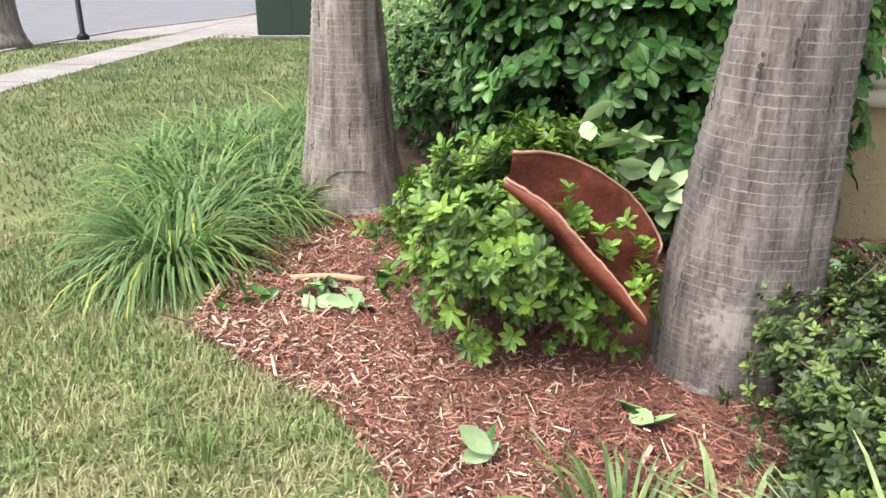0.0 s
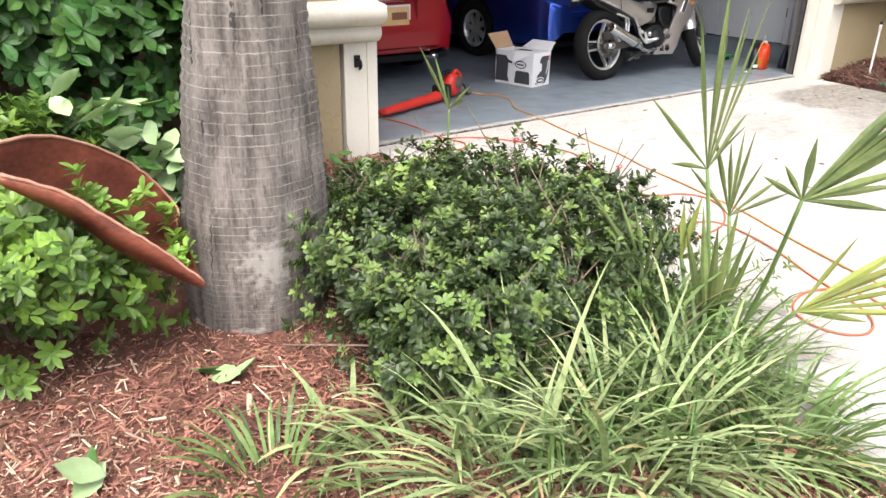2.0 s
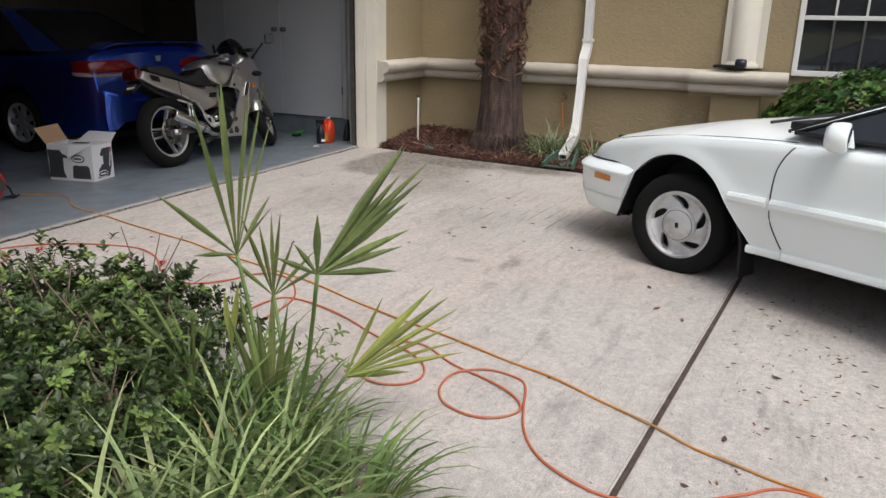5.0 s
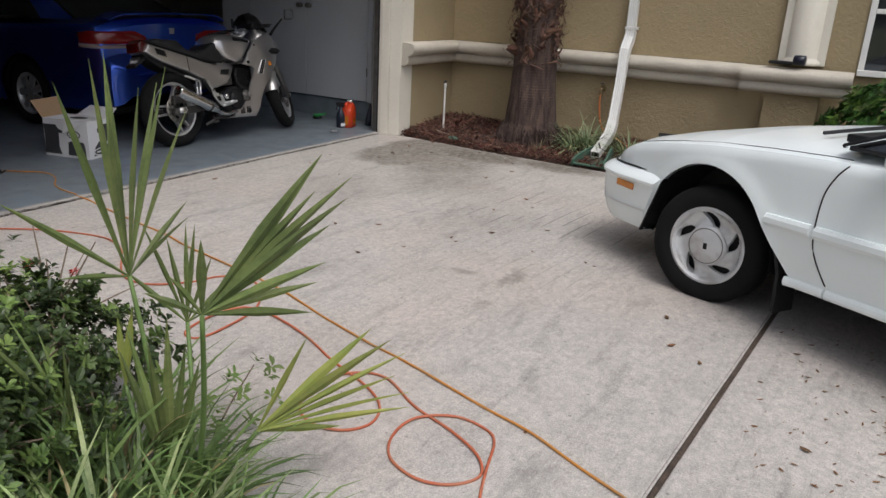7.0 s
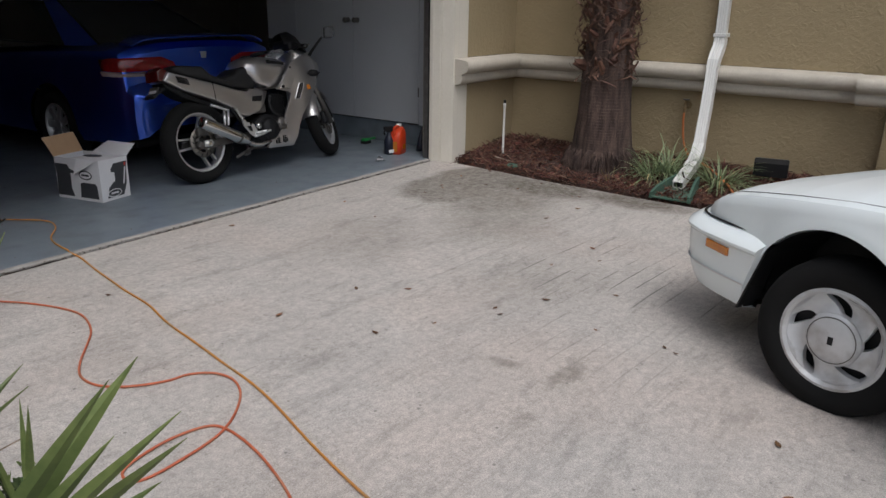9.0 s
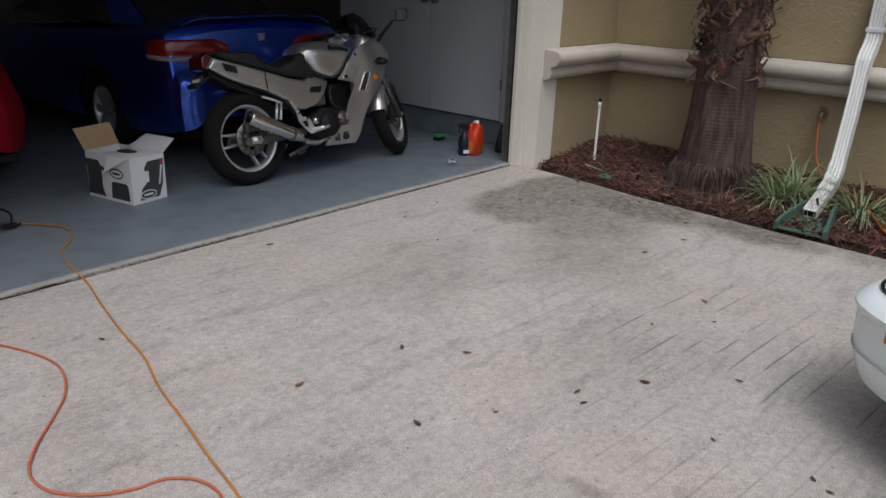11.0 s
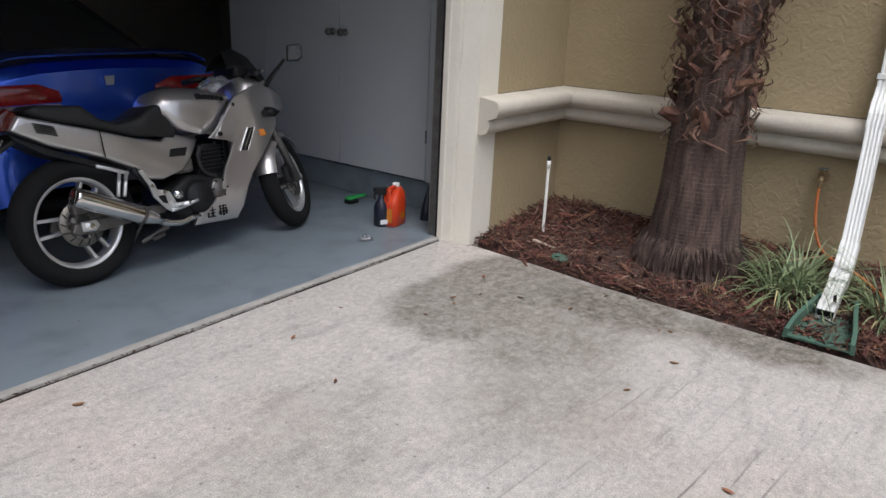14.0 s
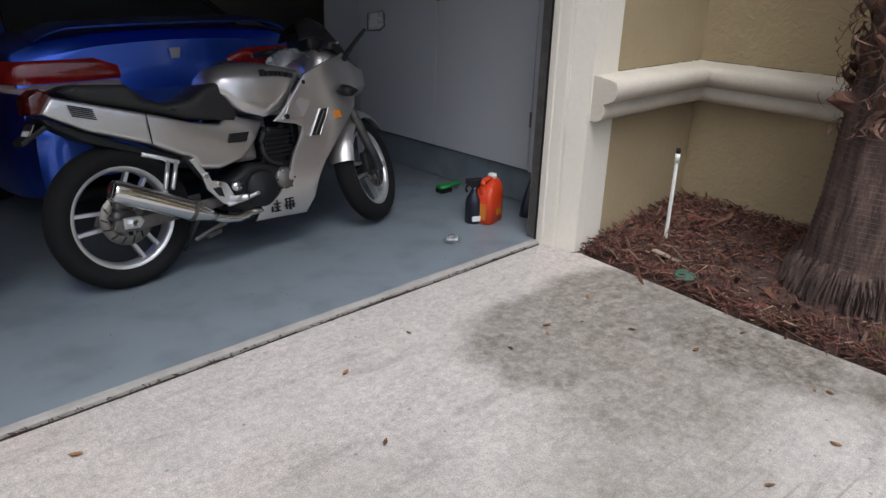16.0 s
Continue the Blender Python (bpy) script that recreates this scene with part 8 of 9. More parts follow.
def turf(name, poly, n, L, W, label, avoid, material="grass"):
    x, y = rand_in(poly, n)
    for p in avoid:
        ok = ~inside(p, x, y)
        x, y = x[ok], y[ok]
    patch = np.array([noise.noise(Vector((a * 1.7, b * 1.7, 3.0))) for a, b in zip(x, y)])
    ok = rng.random(len(x)) < 0.72 + 0.5 * patch
    x, y = x[ok], y[ok]
    k = len(x)
    a = rng.uniform(0, 2 * np.pi, k)
    ln = L * rng.uniform(0.5, 1.25, k)
    w = W * rng.uniform(0.7, 1.2, k)
    lean = rng.uniform(0.2, 1.15, k)
    v = np.zeros((k, 3, 2, 3))
    z0 = np.array([ground_z(p, q) for p, q in zip(x, y)]) - 0.03
    for i, t in enumerate((0, 0.55, 1.0)):
        out = ln * t * np.sin(lean * (0.6 + 0.5 * t))
        up = ln * t * np.cos(lean * (0.6 + 0.7 * t))
        for q, s in ((0, -1), (1, 1)):
            ww = w * (1.0, 0.9, 0.12)[i] / 2 * s
            v[:, i, q, 0] = x + out * np.cos(a) - ww * np.sin(a)
            v[:, i, q, 1] = y + out * np.sin(a) + ww * np.cos(a)
            v[:, i, q, 2] = z0 + np.maximum(up, 0.002)
    f = (np.arange(k) * 6)[:, None, None] + np.array([[0, 1, 3, 2], [2, 3, 5, 4]])[None]
    return tagged(raw(name, v.reshape(-1, 3), f.reshape(-1, 4).tolist(), material), label, "lawn", "", "stuff")


NEAR = [(-9.9, -3.4), (-6.2, -4.6), (-5.9, -3.6), (-7.2, -2.3), (-8.3, -1.5), (-8.4, 0.4), (-9.9, 0.4)]
FAR = [(-9.0, -3.4), (-9.0, 1.2), (-8.7, 4.6), (-9.0, 9.0), (-13.75, 9.0), (-13.2, 4.0), (-12.2, -3.4)]
VERGE = [along(s, o) for s, o in ((-12, 0.76), (-12, 2.04), (2.15, 2.04), (2.5, 1.72), (3.3, 1.08), (4.3, 0.76))]
turf("lawn_grass", NEAR, 60000, 0.07, 0.007, "coarse green lawn with dry patches", [BED_CORE])
turf("dry_grass", NEAR, 26000, 0.055, 0.006, "dry straw-coloured blades in the lawn", [BED_CORE], "straw_grass")
turf("far_lawn_grass", FAR, 64000, 0.06, 0.011, "mown lawn reaching to the sidewalk", [BED, SHADE_BED], "grass_far")
turf("verge_grass", VERGE, 9000, 0.06, 0.016, "narrow grass verge by the street", [], "grass_far")


# ---- small things ----
def on_ground(x, y):
    return 0.012 if y > 0.05 else ground_z(x, y)


def cord(name, points, material, label, r=0.0048, n=300):
    pts = spline([(x, y, on_ground(x, y) + r) for x, y in points], n)
    pts = [Vector((p.x, p.y, on_ground(p.x, p.y) + r + 0.002 * (1 + math.sin(i * 0.31)))) for i, p in enumerate(pts)]
    c = thing(name, Matrix(), label, "extension cord", "extension cords")
    part("cable", tube(pts, r, 8), material, c, "", 60)
    a, b = pts[0], pts[1]
    d = (a - b).normalized()
    part("connector", tube([a - d * 0.01, a + d * 0.02, a + d * 0.06, a + d * 0.065], 0.014, 10), "black", c, "black plug connector", 40)
    return c


cord("extension_cord", [(-4.70, 0.95), (-4.50, 0.62), (-4.42, 0.33), (-4.41, 0.06), (-4.38, -0.15), (-4.35, -0.26), (-4.45, -0.35), (-4.56, -0.29), (-4.52, -0.18), (-4.35, -0.11), (-4.18, -0.20), (-4.04, -0.38), (-3.95, -0.54), (-3.90, -0.70), (-3.90, -0.84), (-3.96, -1.00), (-4.06, -1.13), (-4.15, -1.24), (-4.215, -1.35),
                        (-4.22, -1.45), (-4.18, -1.54), (-4.11, -1.61), (-4.03, -1.65), (-3.95, -1.67), (-3.885, -1.75), (-3.88, -1.86), (-3.96, -1.98), (-4.14, -2.10), (-4.36, -2.13), (-4.48, -2.11), (-4.47, -2.03), (-4.30, -2.00), (-4.15, -2.03), (-4.12, -2.11), (-4.15, -2.28), (-4.22, -2.48), (-4.31, -2.66), (-4.40, -2.88), (-4.49, -3.01),
                        (-4.60, -3.05), (-4.69, -3.00), (-4.72, -2.90), (-4.66, -2.79), (-4.50, -2.74), (-4.36, -2.79), (-4.31, -2.92), (-4.42, -3.11), (-4.49, -3.30), (-4.57, -3.44), (-4.66, -3.49), (-4.75, -3.43), (-4.78, -3.33), (-4.73, -3.21), (-4.62, -3.15), (-4.49, -3.16), (-4.40, -3.27), (-4.41, -3.39), (-4.47, -3.45), (-4.64, -3.50), (-4.80, -3.56), (-4.93, -3.66), (-5.01, -3.80), (-5.03, -3.91),
                        (-4.99, -4.05), (-4.92, -4.17), (-4.83, -4.28), (-4.73, -4.42), (-4.80, -4.69), (-5.0, -5.2), (-5.2, -6.2)], "cord_o", "worn orange extension cord looped over the driveway", n=420)
cord("extension_cord", [(-3.40, 0.97), (-3.34, 0.94), (-3.26, 0.82), (-3.22, 0.67), (-3.28, 0.52), (-3.40, 0.35), (-3.45, 0.14), (-3.47, -0.09), (-3.53, -0.36), (-3.59, -0.66), (-3.63, -0.93), (-3.70, -1.17), (-3.745, -1.40), (-3.80, -1.66), (-3.84, -1.88), (-3.91, -2.12), (-4.02, -2.43), (-4.10, -2.68), (-4.14, -2.86), (-4.22, -3.11), (-4.29, -3.34), (-4.35, -3.54), (-4.44, -3.74), (-4.54, -3.96), (-4.62, -4.11), (-4.66, -4.23), (-4.70, -4.37), (-4.74, -4.52), (-4.87, -4.78), (-5.07, -5.2), (-5.4, -6.2)],
     "cord_y", "amber extension cord running out of the garage")

# leaf blower
bl = thing("leaf_blower", pose(-3.65, 0.885, 0.012, 0, 0, 21) @ Matrix.Diagonal((0.9, 1, 0.92, 1)), "red electric leaf blower lying on the garage floor", "leaf blower")
rings = []
for x, w, h in ((-0.10, 0.05, 0.045), (-0.2, 0.048, 0.045), (-0.45, 0.042, 0.040), (-0.80, 0.040, 0.034), (-0.98, 0.045, 0.025), (-1.0, 0.046, 0.024)):
    rings.append([(x, w * math.cos(a), 0.055 + h * math.sin(a)) for a in np.linspace(0, 2 * math.pi, 20, endpoint=False)])
part("nozzle", loft(rings), "tool_red", bl, "long red nozzle", 40)
part("fan_housing", lathe([(0.03, -0.065), (0.075, -0.06), (0.095, -0.042), (0.10, 0.0), (0.095, 0.042), (0.075, 0.06), (0.03, 0.065)], 36, "Y", centre=(0.03, 0, 0.125)), "tool_red", bl, "round red fan housing", 40)
part("intake_grille", lathe([(0.0, -0.078), (0.045, -0.076), (0.06, -0.068)], 24, "Y", centre=(0.05, 0, 0.15), cap=False), "steel", bl, "grey intake grille", 40)
part("handle", tube([(-0.13, 0, 0.09), (-0.17, 0, 0.19), (-0.10, 0, 0.235), (0.0, 0, 0.245)], 0.019, 10, 14), "black", bl, "black handle", 40)
part("motor_cover", box(-0.19, -0.06, 0.03, -0.045, 0.06, 0.15, 0.02), "black", bl)
part("loop_handle", tube([(0.06, 0, 0.20), (0.12, 0.01, 0.235), (0.19, 0.01, 0.20), (0.20, 0.0, 0.12), (0.14, 0.0, 0.06), (0.06, 0, 0.05)], 0.017, 10, 24), "tool_red", bl, "red loop handle", 40)
part("power_lead", tube([(0.14, 0, 0.06), (0.22, 0.03, 0.12), (0.30, 0.02, 0.07), (0.24, -0.03, 0.02), (0.16, -0.04, 0.03), (0.22, -0.06, 0.015), (0.30, -0.05, 0.02)], 0.007, 8, 24), "black", bl, "black plug lead", 40)

# open carton
cb = thing("carton", Matrix(((-0.305, 0.994, 0, -2.735), (0.952, 0.105, 0, 0.885), (0, 0, 1, 0.012), (0, 0, 0, 1))), "open white printed carton with dark panels and ovals", "box")
CL, CW, CH = 0.42, 0.26, 0.295
for nm, b in (("side", (0, 0, 0, CL, 0.004, CH)), ("side", (0, CW - 0.004, 0, CL, CW, CH)), ("end", (0, 0.0045, 0, 0.004, CW - 0.0045, CH)), ("end", (CL - 0.004, 0.0045, 0, CL, CW - 0.0045, CH)), ("bottom", (0.005, 0.005, 0.001, CL - 0.005, CW - 0.005, 0.006))):
    part(nm, box(*b), "card_white", cb)
part("top_flap", loft([[(0.005, 0.006, CH + 0.001), (CL - 0.15, 0.006, CH + 0.001), (CL - 0.15, CW - 0.006, CH - 0.012), (0.005, CW - 0.006, CH - 0.012)], [(0.005, 0.006, CH + 0.004), (CL - 0.15, 0.006, CH + 0.004), (CL - 0.15, CW - 0.006, CH - 0.009), (0.005, CW - 0.006, CH - 0.009)]]), "card_white", cb, "half-closed white flap")
part("open_flap", loft([[(CL, 0.0, CH), (CL, CW, CH), (CL + 0.10, CW + 0.02, CH + 0.13), (CL + 0.12, 0.02, CH + 0.12)], [(CL + 0.004, 0.0, CH), (CL + 0.004, CW, CH), (CL + 0.104, CW + 0.02, CH + 0.128), (CL + 0.124, 0.02, CH + 0.118)]]), "card_brown", cb, "raised flap, bare brown inside")
part("side_flap", loft([[(0.0, CW, CH), (CL - 0.1, CW, CH), (CL - 0.12, CW + 0.13, CH + 0.06), (0.04, CW + 0.13, CH + 0.06)], [(0.0, CW, CH + 0.004), (CL - 0.1, CW, CH + 0.004), (CL - 0.12, CW + 0.13, CH + 0.064), (0.04, CW + 0.13, CH + 0.064)]]), "card_white", cb, "white flap sticking out")
part("side_flap", loft([[(0.02, -0.001, CH), (0.20, -0.001, CH), (0.21, -0.03, CH - 0.10), (0.20, -0.032, CH - 0.10)], [(0.02, -0.005, CH), (0.20, -0.005, CH), (0.21, -0.034, CH - 0.10), (0.20, -0.036, CH - 0.10)]]), "card_white", cb)


def face_patch(poly, side, material, name):
    """Print on a face of the carton: side 0 is the long face, 1 the short one."""
    bm = bmesh.new()
    if side == 0:
        rings = [[(u, -0.0012, v) for u, v in poly], [(u, -0.0002, v) for u, v in poly]]
    else:
        rings = [[(-0.0012, u, v) for u, v in poly], [(-0.0002, u, v) for u, v in poly]]
    bm = loft(rings)
    bmesh.ops.recalc_face_normals(bm, faces=bm.faces)
    return part(name, bm, material, cb)


def oval(cu, cv, a, b, n=24):
    return [(cu + a * math.cos(2 * math.pi * k / n), cv + b * math.sin(2 * math.pi * k / n)) for k in range(n)]


face_patch([(0.26, 0.02), (0.42, 0.02), (0.41, 0.17), (0.42, 0.25), (0.30, 0.25), (0.28, 0.22), (0.22, 0.20), (0.23, 0.185), (0.275, 0.19), (0.28, 0.08)], 0, "card_dark", "dark_panel")
face_patch([(0.03, 0.02), (0.20, 0.02), (0.19, 0.12), (0.17, 0.13), (0.05, 0.13), (0.035, 0.11)], 0, "card_dark", "dark_panel")
o = face_patch(oval(0.135, 0.185, 0.062, 0.034), 0, "card_dark", "oval_mark")
face_patch([(x, z) for x, z in oval(0.135, 0.185, 0.052, 0.025)], 0, "card_white", "oval_field").location = (0, -0.0012, 0)
face_patch([(0.10, 0.178), (0.17, 0.178), (0.17, 0.192), (0.10, 0.192)], 0, "card_dark", "oval_bar").location = (0, -0.0024, 0)
face_patch([(0.05, 0.02), (0.20, 0.02), (0.235, 0.10), (0.25, 0.26), (0.13, 0.26), (0.10, 0.22), (0.115, 0.13), (0.07, 0.09)], 1, "card_dark", "dark_panel")
face_patch(oval(0.115, 0.05, 0.065, 0.030), 1, "card_white", "oval_mark").location = (-0.0012, 0, 0)
face_patch(oval(0.115, 0.05, 0.056, 0.023), 1, "card_dark", "oval_field").location = (-0.0024, 0, 0)
face_patch([(0.08, 0.044), (0.15, 0.044), (0.15, 0.057), (0.08, 0.057)], 1, "card_white", "oval_bar").location = (-0.0036, 0, 0)
face_patch([(0.05, 0.13), (0.13, 0.13), (0.13, 0.20), (0.05, 0.20)], 1, "card_white", "paper_label").location = (-0.0014, 0, 0)
face_patch([(0.20, 0.10), (0.212, 0.10), (0.238, 0.22), (0.226, 0.22)], 1, "card_white", "print_bar").location = (-0.0014, 0, 0)
face_patch(oval(0.232, 0.242, 0.010, 0.012, 12), 1, "tool_red", "red_mark").location = (-0.0026, 0, 0)
bm = loft([[(u, v, CH + 0.0045) for u, v in oval(0.20, 0.13, 0.075, 0.05)], [(u, v, CH + 0.0055) for u, v in oval(0.20, 0.13, 0.075, 0.05)]])
part("oval_mark", bm, "card_dark", cb).matrix_basis = pose(0, 0, 0.001, -2.6, 0, 0)

# bottles, brush and scrap on the garage floor
jug = thing("oil_jug", pose(0.035, 0.425, 0.012, 0, 0, 15) @ Matrix.Diagonal((1.15, 1.15, 0.95, 1)), "bright orange plastic jug with a white cap", "jug")
rings = []
for z, w, d in ((0, 0.072, 0.052), (0.006, 0.078, 0.058), (0.15, 0.078, 0.058), (0.19, 0.076, 0.056), (0.225, 0.060, 0.050), (0.25, 0.036, 0.038), (0.262, 0.026, 0.028)):
    rings.append([((abs(math.cos(a)) ** 0.5 * math.copysign(1, math.cos(a))) * w + (0.03 if z > 0.2 else 0) * (z - 0.2) * 16, (abs(math.sin(a)) ** 0.5 * math.copysign(1, math.sin(a))) * d, z) for a in np.linspace(0.01, 2 * math.pi + 0.01, 28, endpoint=False)])
part("body", loft(rings), "jug", jug, "", 40)
part("handle", tube([(0.02, 0, 0.265), (-0.045, 0, 0.268), (-0.068, 0, 0.24), (-0.066, 0, 0.19)], 0.014, 10, 14), "jug", jug, "moulded handle", 40)
part("cap", lathe([(0.022, 0.262), (0.022, 0.287), (0.019, 0.290)], 20, centre=(0.03, 0, 0)), "pvc", jug, "white screw cap", 40)
part("paper_label", box(-0.02, -0.0605, 0.05, 0.03, -0.0585, 0.095), "amber", jug, "yellow-orange label")
part("paper_label", box(-0.0795, -0.03, 0.03, -0.0785, 0.03, 0.13), "amber", jug, "yellow-orange label")
spy = thing("spray_bottle", pose(-0.055, 0.455, 0.012, 0, 0, -25) @ Matrix.Diagonal((1.15, 1.15, 1.0, 1)), "dark navy spray bottle with a black trigger", "bottle")
part("body", lathe([(0.038, 0), (0.043, 0.006), (0.043, 0.12), (0.038, 0.15), (0.020, 0.185), (0.015, 0.20), (0.015, 0.215)], 26), "navy", spy, "", 40)
part("trigger_head", prism([(-0.045, 0.235), (-0.045, 0.262), (0.035, 0.262), (0.045, 0.235), (0.02, 0.212), (-0.018, 0.212)], -0.016, 0.016, 0.004), "black", spy)
part("trigger", tube([(-0.028, 0, 0.238), (-0.045, 0, 0.21), (-0.038, 0, 0.185)], 0.006, 6, 8), "black", spy)
part("paper_label", box(-0.022, -0.0445, 0.02, 0.022, -0.0415, 0.05), "card_white", spy, "pale label")
br = thing("hand_brush", pose(0.262, 0.985, 0.012, 0, 0, -2) @ Matrix.Diagonal((0.66, 1.1, 0.9, 1)), "green plastic hand brush with dark bristles", "brush")
part("handle", loft([[(x, w * math.cos(a), 0.045 + h * math.sin(a)) for a in np.linspace(0, 6.283, 14, endpoint=False)] for x, w, h in ((0.16, 0.010, 0.010), (0.13, 0.019, 0.014), (0.05, 0.015, 0.012), (0.0, 0.030, 0.016), (-0.11, 0.032, 0.016), (-0.13, 0.02, 0.012))]), "green_p", br, "", 40)
part("bristles", box(-0.125, -0.03, 0.0, 0.01, 0.03, 0.034, 0.006), "black", br, "dark bristles")
cr = thing("plastic_scrap", Matrix.Translation((-0.38, 0.30, 0.012)), "crumpled clear plastic scrap", "litter")
r5 = np.random.default_rng(9)
rings = [[(0.055 * (s + r5.uniform(-0.25, 0.25)) * math.cos(a), 0.045 * (s + r5.uniform(-0.25, 0.25)) * math.sin(a), 0.045 * (1 - s) + r5.uniform(0.002, 0.016)) for a in np.linspace(0, 6.283, 11, endpoint=False)] for s in (1.0, 0.8, 0.5, 0.25)]
part("sheet", loft(rings, False), "plain_glass", cr)
part("bits", loft([[(p[0] * 0.6, p[1] * 0.6, p[2] + 0.008) for p in ring] for ring in rings[:2]], False), "card_white", cr)
bg_ = thing("dark_bag", Matrix.Translation((0.30, 0.33, 0.012)), "dark folded cloth beside the door jamb", "cloth")
part("cloth", loft([[(0.07 * w * math.cos(a) + 0.03 * z, 0.05 * w * math.sin(a), z) for a in np.linspace(0, 6.283, 14, endpoint=False)] for z, w in ((0, 1.0), (0.06, 0.9), (0.14, 0.6), (0.2, 0.3), (0.23, 0.1))]), "navy", bg_, "", 40)

# pipe, tap, hose, downspout at the wall
pv = thing("pvc_pipe", Matrix.Translation((0.498, -0.475, -0.012)), "white plastic standpipe with a dark tip in the mulch", "pipe")
part("pipe", lathe([(0.010, 0.0), (0.010, 0.50)], 16, cap=False), "pvc", pv, "", 40)
part("coupling", lathe([(0.0135, 0.485), (0.0135, 0.53), (0.010, 0.535)], 16), "pvc", pv, "", 40)
part("tip", lathe([(0.009, 0.51), (0.010, 0.535), (0.013, 0.54), (0.012, 0.56), (0.008, 0.562)], 14), "black", pv, "dark sprinkler tip", 40)
tap = thing("hose_tap", Matrix.Translation((1.148, -1.965, 0.575)), "weathered brass hose tap on the wall", "tap")
part("flange", lathe([(0.035, 0.0), (0.035, -0.008), (0.015, -0.012)], 18, "X"), "brass", tap)
part("spout", tube([(-0.01, 0, 0), (-0.06, 0, 0.0), (-0.085, 0, -0.02), (-0.09, 0, -0.06)], 0.014, 10, 12), "brass", tap, "", 40)
part("valve", tube([(-0.055, 0, 0.0), (-0.065, 0, 0.045)], 0.010, 10), "brass", tap, "", 40)
part("hand_wheel", lathe([(0.012, 0.045), (0.028, 0.047), (0.028, 0.055), (0.012, 0.057)], 16, centre=(-0.065, 0, 0)), "steel", tap, "", 40)
hs = thing("garden_hose", Matrix(), "orange garden hose running from the tap into the bed", "hose")
part("hose", tube([(1.058, -1.965, 0.515), (1.05, -1.97, 0.41), (1.04, -2.0, 0.25), (1.0, -2.08, 0.145), (0.80, -2.30, 0.115), (0.45, -2.55, 0.075), (0.20, -2.72, 0.04), (0.06, -3.05, 0.015), (0.15, -3.6, 0.02)], 0.009, 10, 60), "hose", hs, "", 60)

ds = thing("downspout", Matrix(), "white ribbed metal downspout bent out over the ledge", "downspout")


def spout(path, a, b, name):
    """A ribbed rectangular pipe along points; a is half its width, b half its depth."""
    pts = [Vector(p) for p in path]
    rings = []
    for i, p in enumerate(pts):
        d = (pts[min(i + 1, len(pts) - 1)] - pts[max(i - 1, 0)]).normalized()
        s = Vector((0, 1, 0))
        n = s.cross(d).normalized()
        prof = []
        for k in range(10):
            q = -1 + 2 * k / 9
            prof.append(s * a * q + n * (b - (0.005 if k % 2 and 0 < k < 9 else 0)))
        for k in range(10):
            q = 1 - 2 * k / 9
            prof.append(s * a * q - n * (b - (0.005 if k % 2 and 0 < k < 9 else 0)))
        rings.append([p + v for v in prof])
    bm = loft(rings, False)
    bmesh.ops.recalc_face_normals(bm, faces=bm.faces)
    bmesh.ops.solidify(bm, geom=bm.faces[:], thickness=0.002)
    bmesh.ops.recalc_face_normals(bm, faces=bm.faces)
    return part(name, bm, "gutter", ds, "", 25)


spout([(1.085, -2.19, 3.25), (1.085, -2.19, 1.12)], 0.042, 0.034, "pipe")
spout([(1.085, -2.19, 1.15), (1.083, -2.19, 1.11), (1.06, -2.19, 1.065), (1.0, -2.19, 1.01), (0.955, -2.195, 0.97), (0.938, -2.195, 0.91)], 0.046, 0.038, "elbow")
spout([(0.942, -2.195, 0.93), (0.85, -2.21, 0.62), (0.715, -2.225, 0.27)], 0.042, 0.034, "pipe")
spout([(0.73, -2.225, 0.31), (0.68, -2.225, 0.225), (0.60, -2.23, 0.175), (0.50, -2.23, 0.14)], 0.046, 0.038, "elbow")
spout([(0.54, -2.23, 0.152), (0.225, -2.235, 0.055)], 0.042, 0.034, "pipe")
# black plate standing in for the shade inside the open pipe
part("mouth", box(0.255, -2.271, 0.038, 0.265, -2.199, 0.088), "black", ds)
for z in (1.12, 2.3):
    part("strap", box(1.045, -2.245, z + 0.04, 1.149, -2.135, z + 0.07, 0.003), "gutter", ds, "metal strap")
sb = thing("splash_block", pose(0.195, -2.265, 0.008, 0, 4, 180), "faded green plastic splash block under the downspout", "splash block")
W0, W1 = 0.08, 0.14
part("pan", loft([[(x, -w, 0.006), (x, w, 0.006), (x, w, 0.016), (x, -w, 0.016)] for x, w in ((-0.18, W0), (0.24, W1))]), "splash", sb)
for s in (-1, 1):
    part("rim", loft([[(x, s * w, 0.0), (x, s * (w + 0.02), 0.0), (x, s * (w + 0.014), h), (x, s * (w - 0.006), h)] for x, w, h in ((-0.18, W0, 0.10), (0.0, W0 + 0.025, 0.095), (0.14, W0 + 0.05, 0.075), (0.24, W1, 0.05))]), "splash", sb)
    part("rib", box(-0.15, s * 0.04 - 0.005, 0.0165, 0.22, s * 0.04 + 0.005, 0.024, 0.003), "splash", sb)
gl = thing("garden_light", pose(0.86, -2.78, 0.06, 0, 0, 10), "black box-shaped garden light on the bed", "garden light")
part("housing", prism([(-0.10, 0.05), (-0.11, 0.16), (-0.06, 0.19), (0.08, 0.17), (0.10, 0.08)], -0.13, 0.13, 0.012), "black", gl)
part("spike", tube([(0, 0, -0.05), (0, 0, 0.06)], 0.014, 8), "black", gl)
shelf = thing("sanding_block", pose(0.94, -3.66, 0.957, 0, 0, -100), "small black power tool lying on the ledge", "tool")
part("body", box(-0.16, -0.045, 0.0, 0.05, 0.045, 0.03, 0.012), "black", shelf)
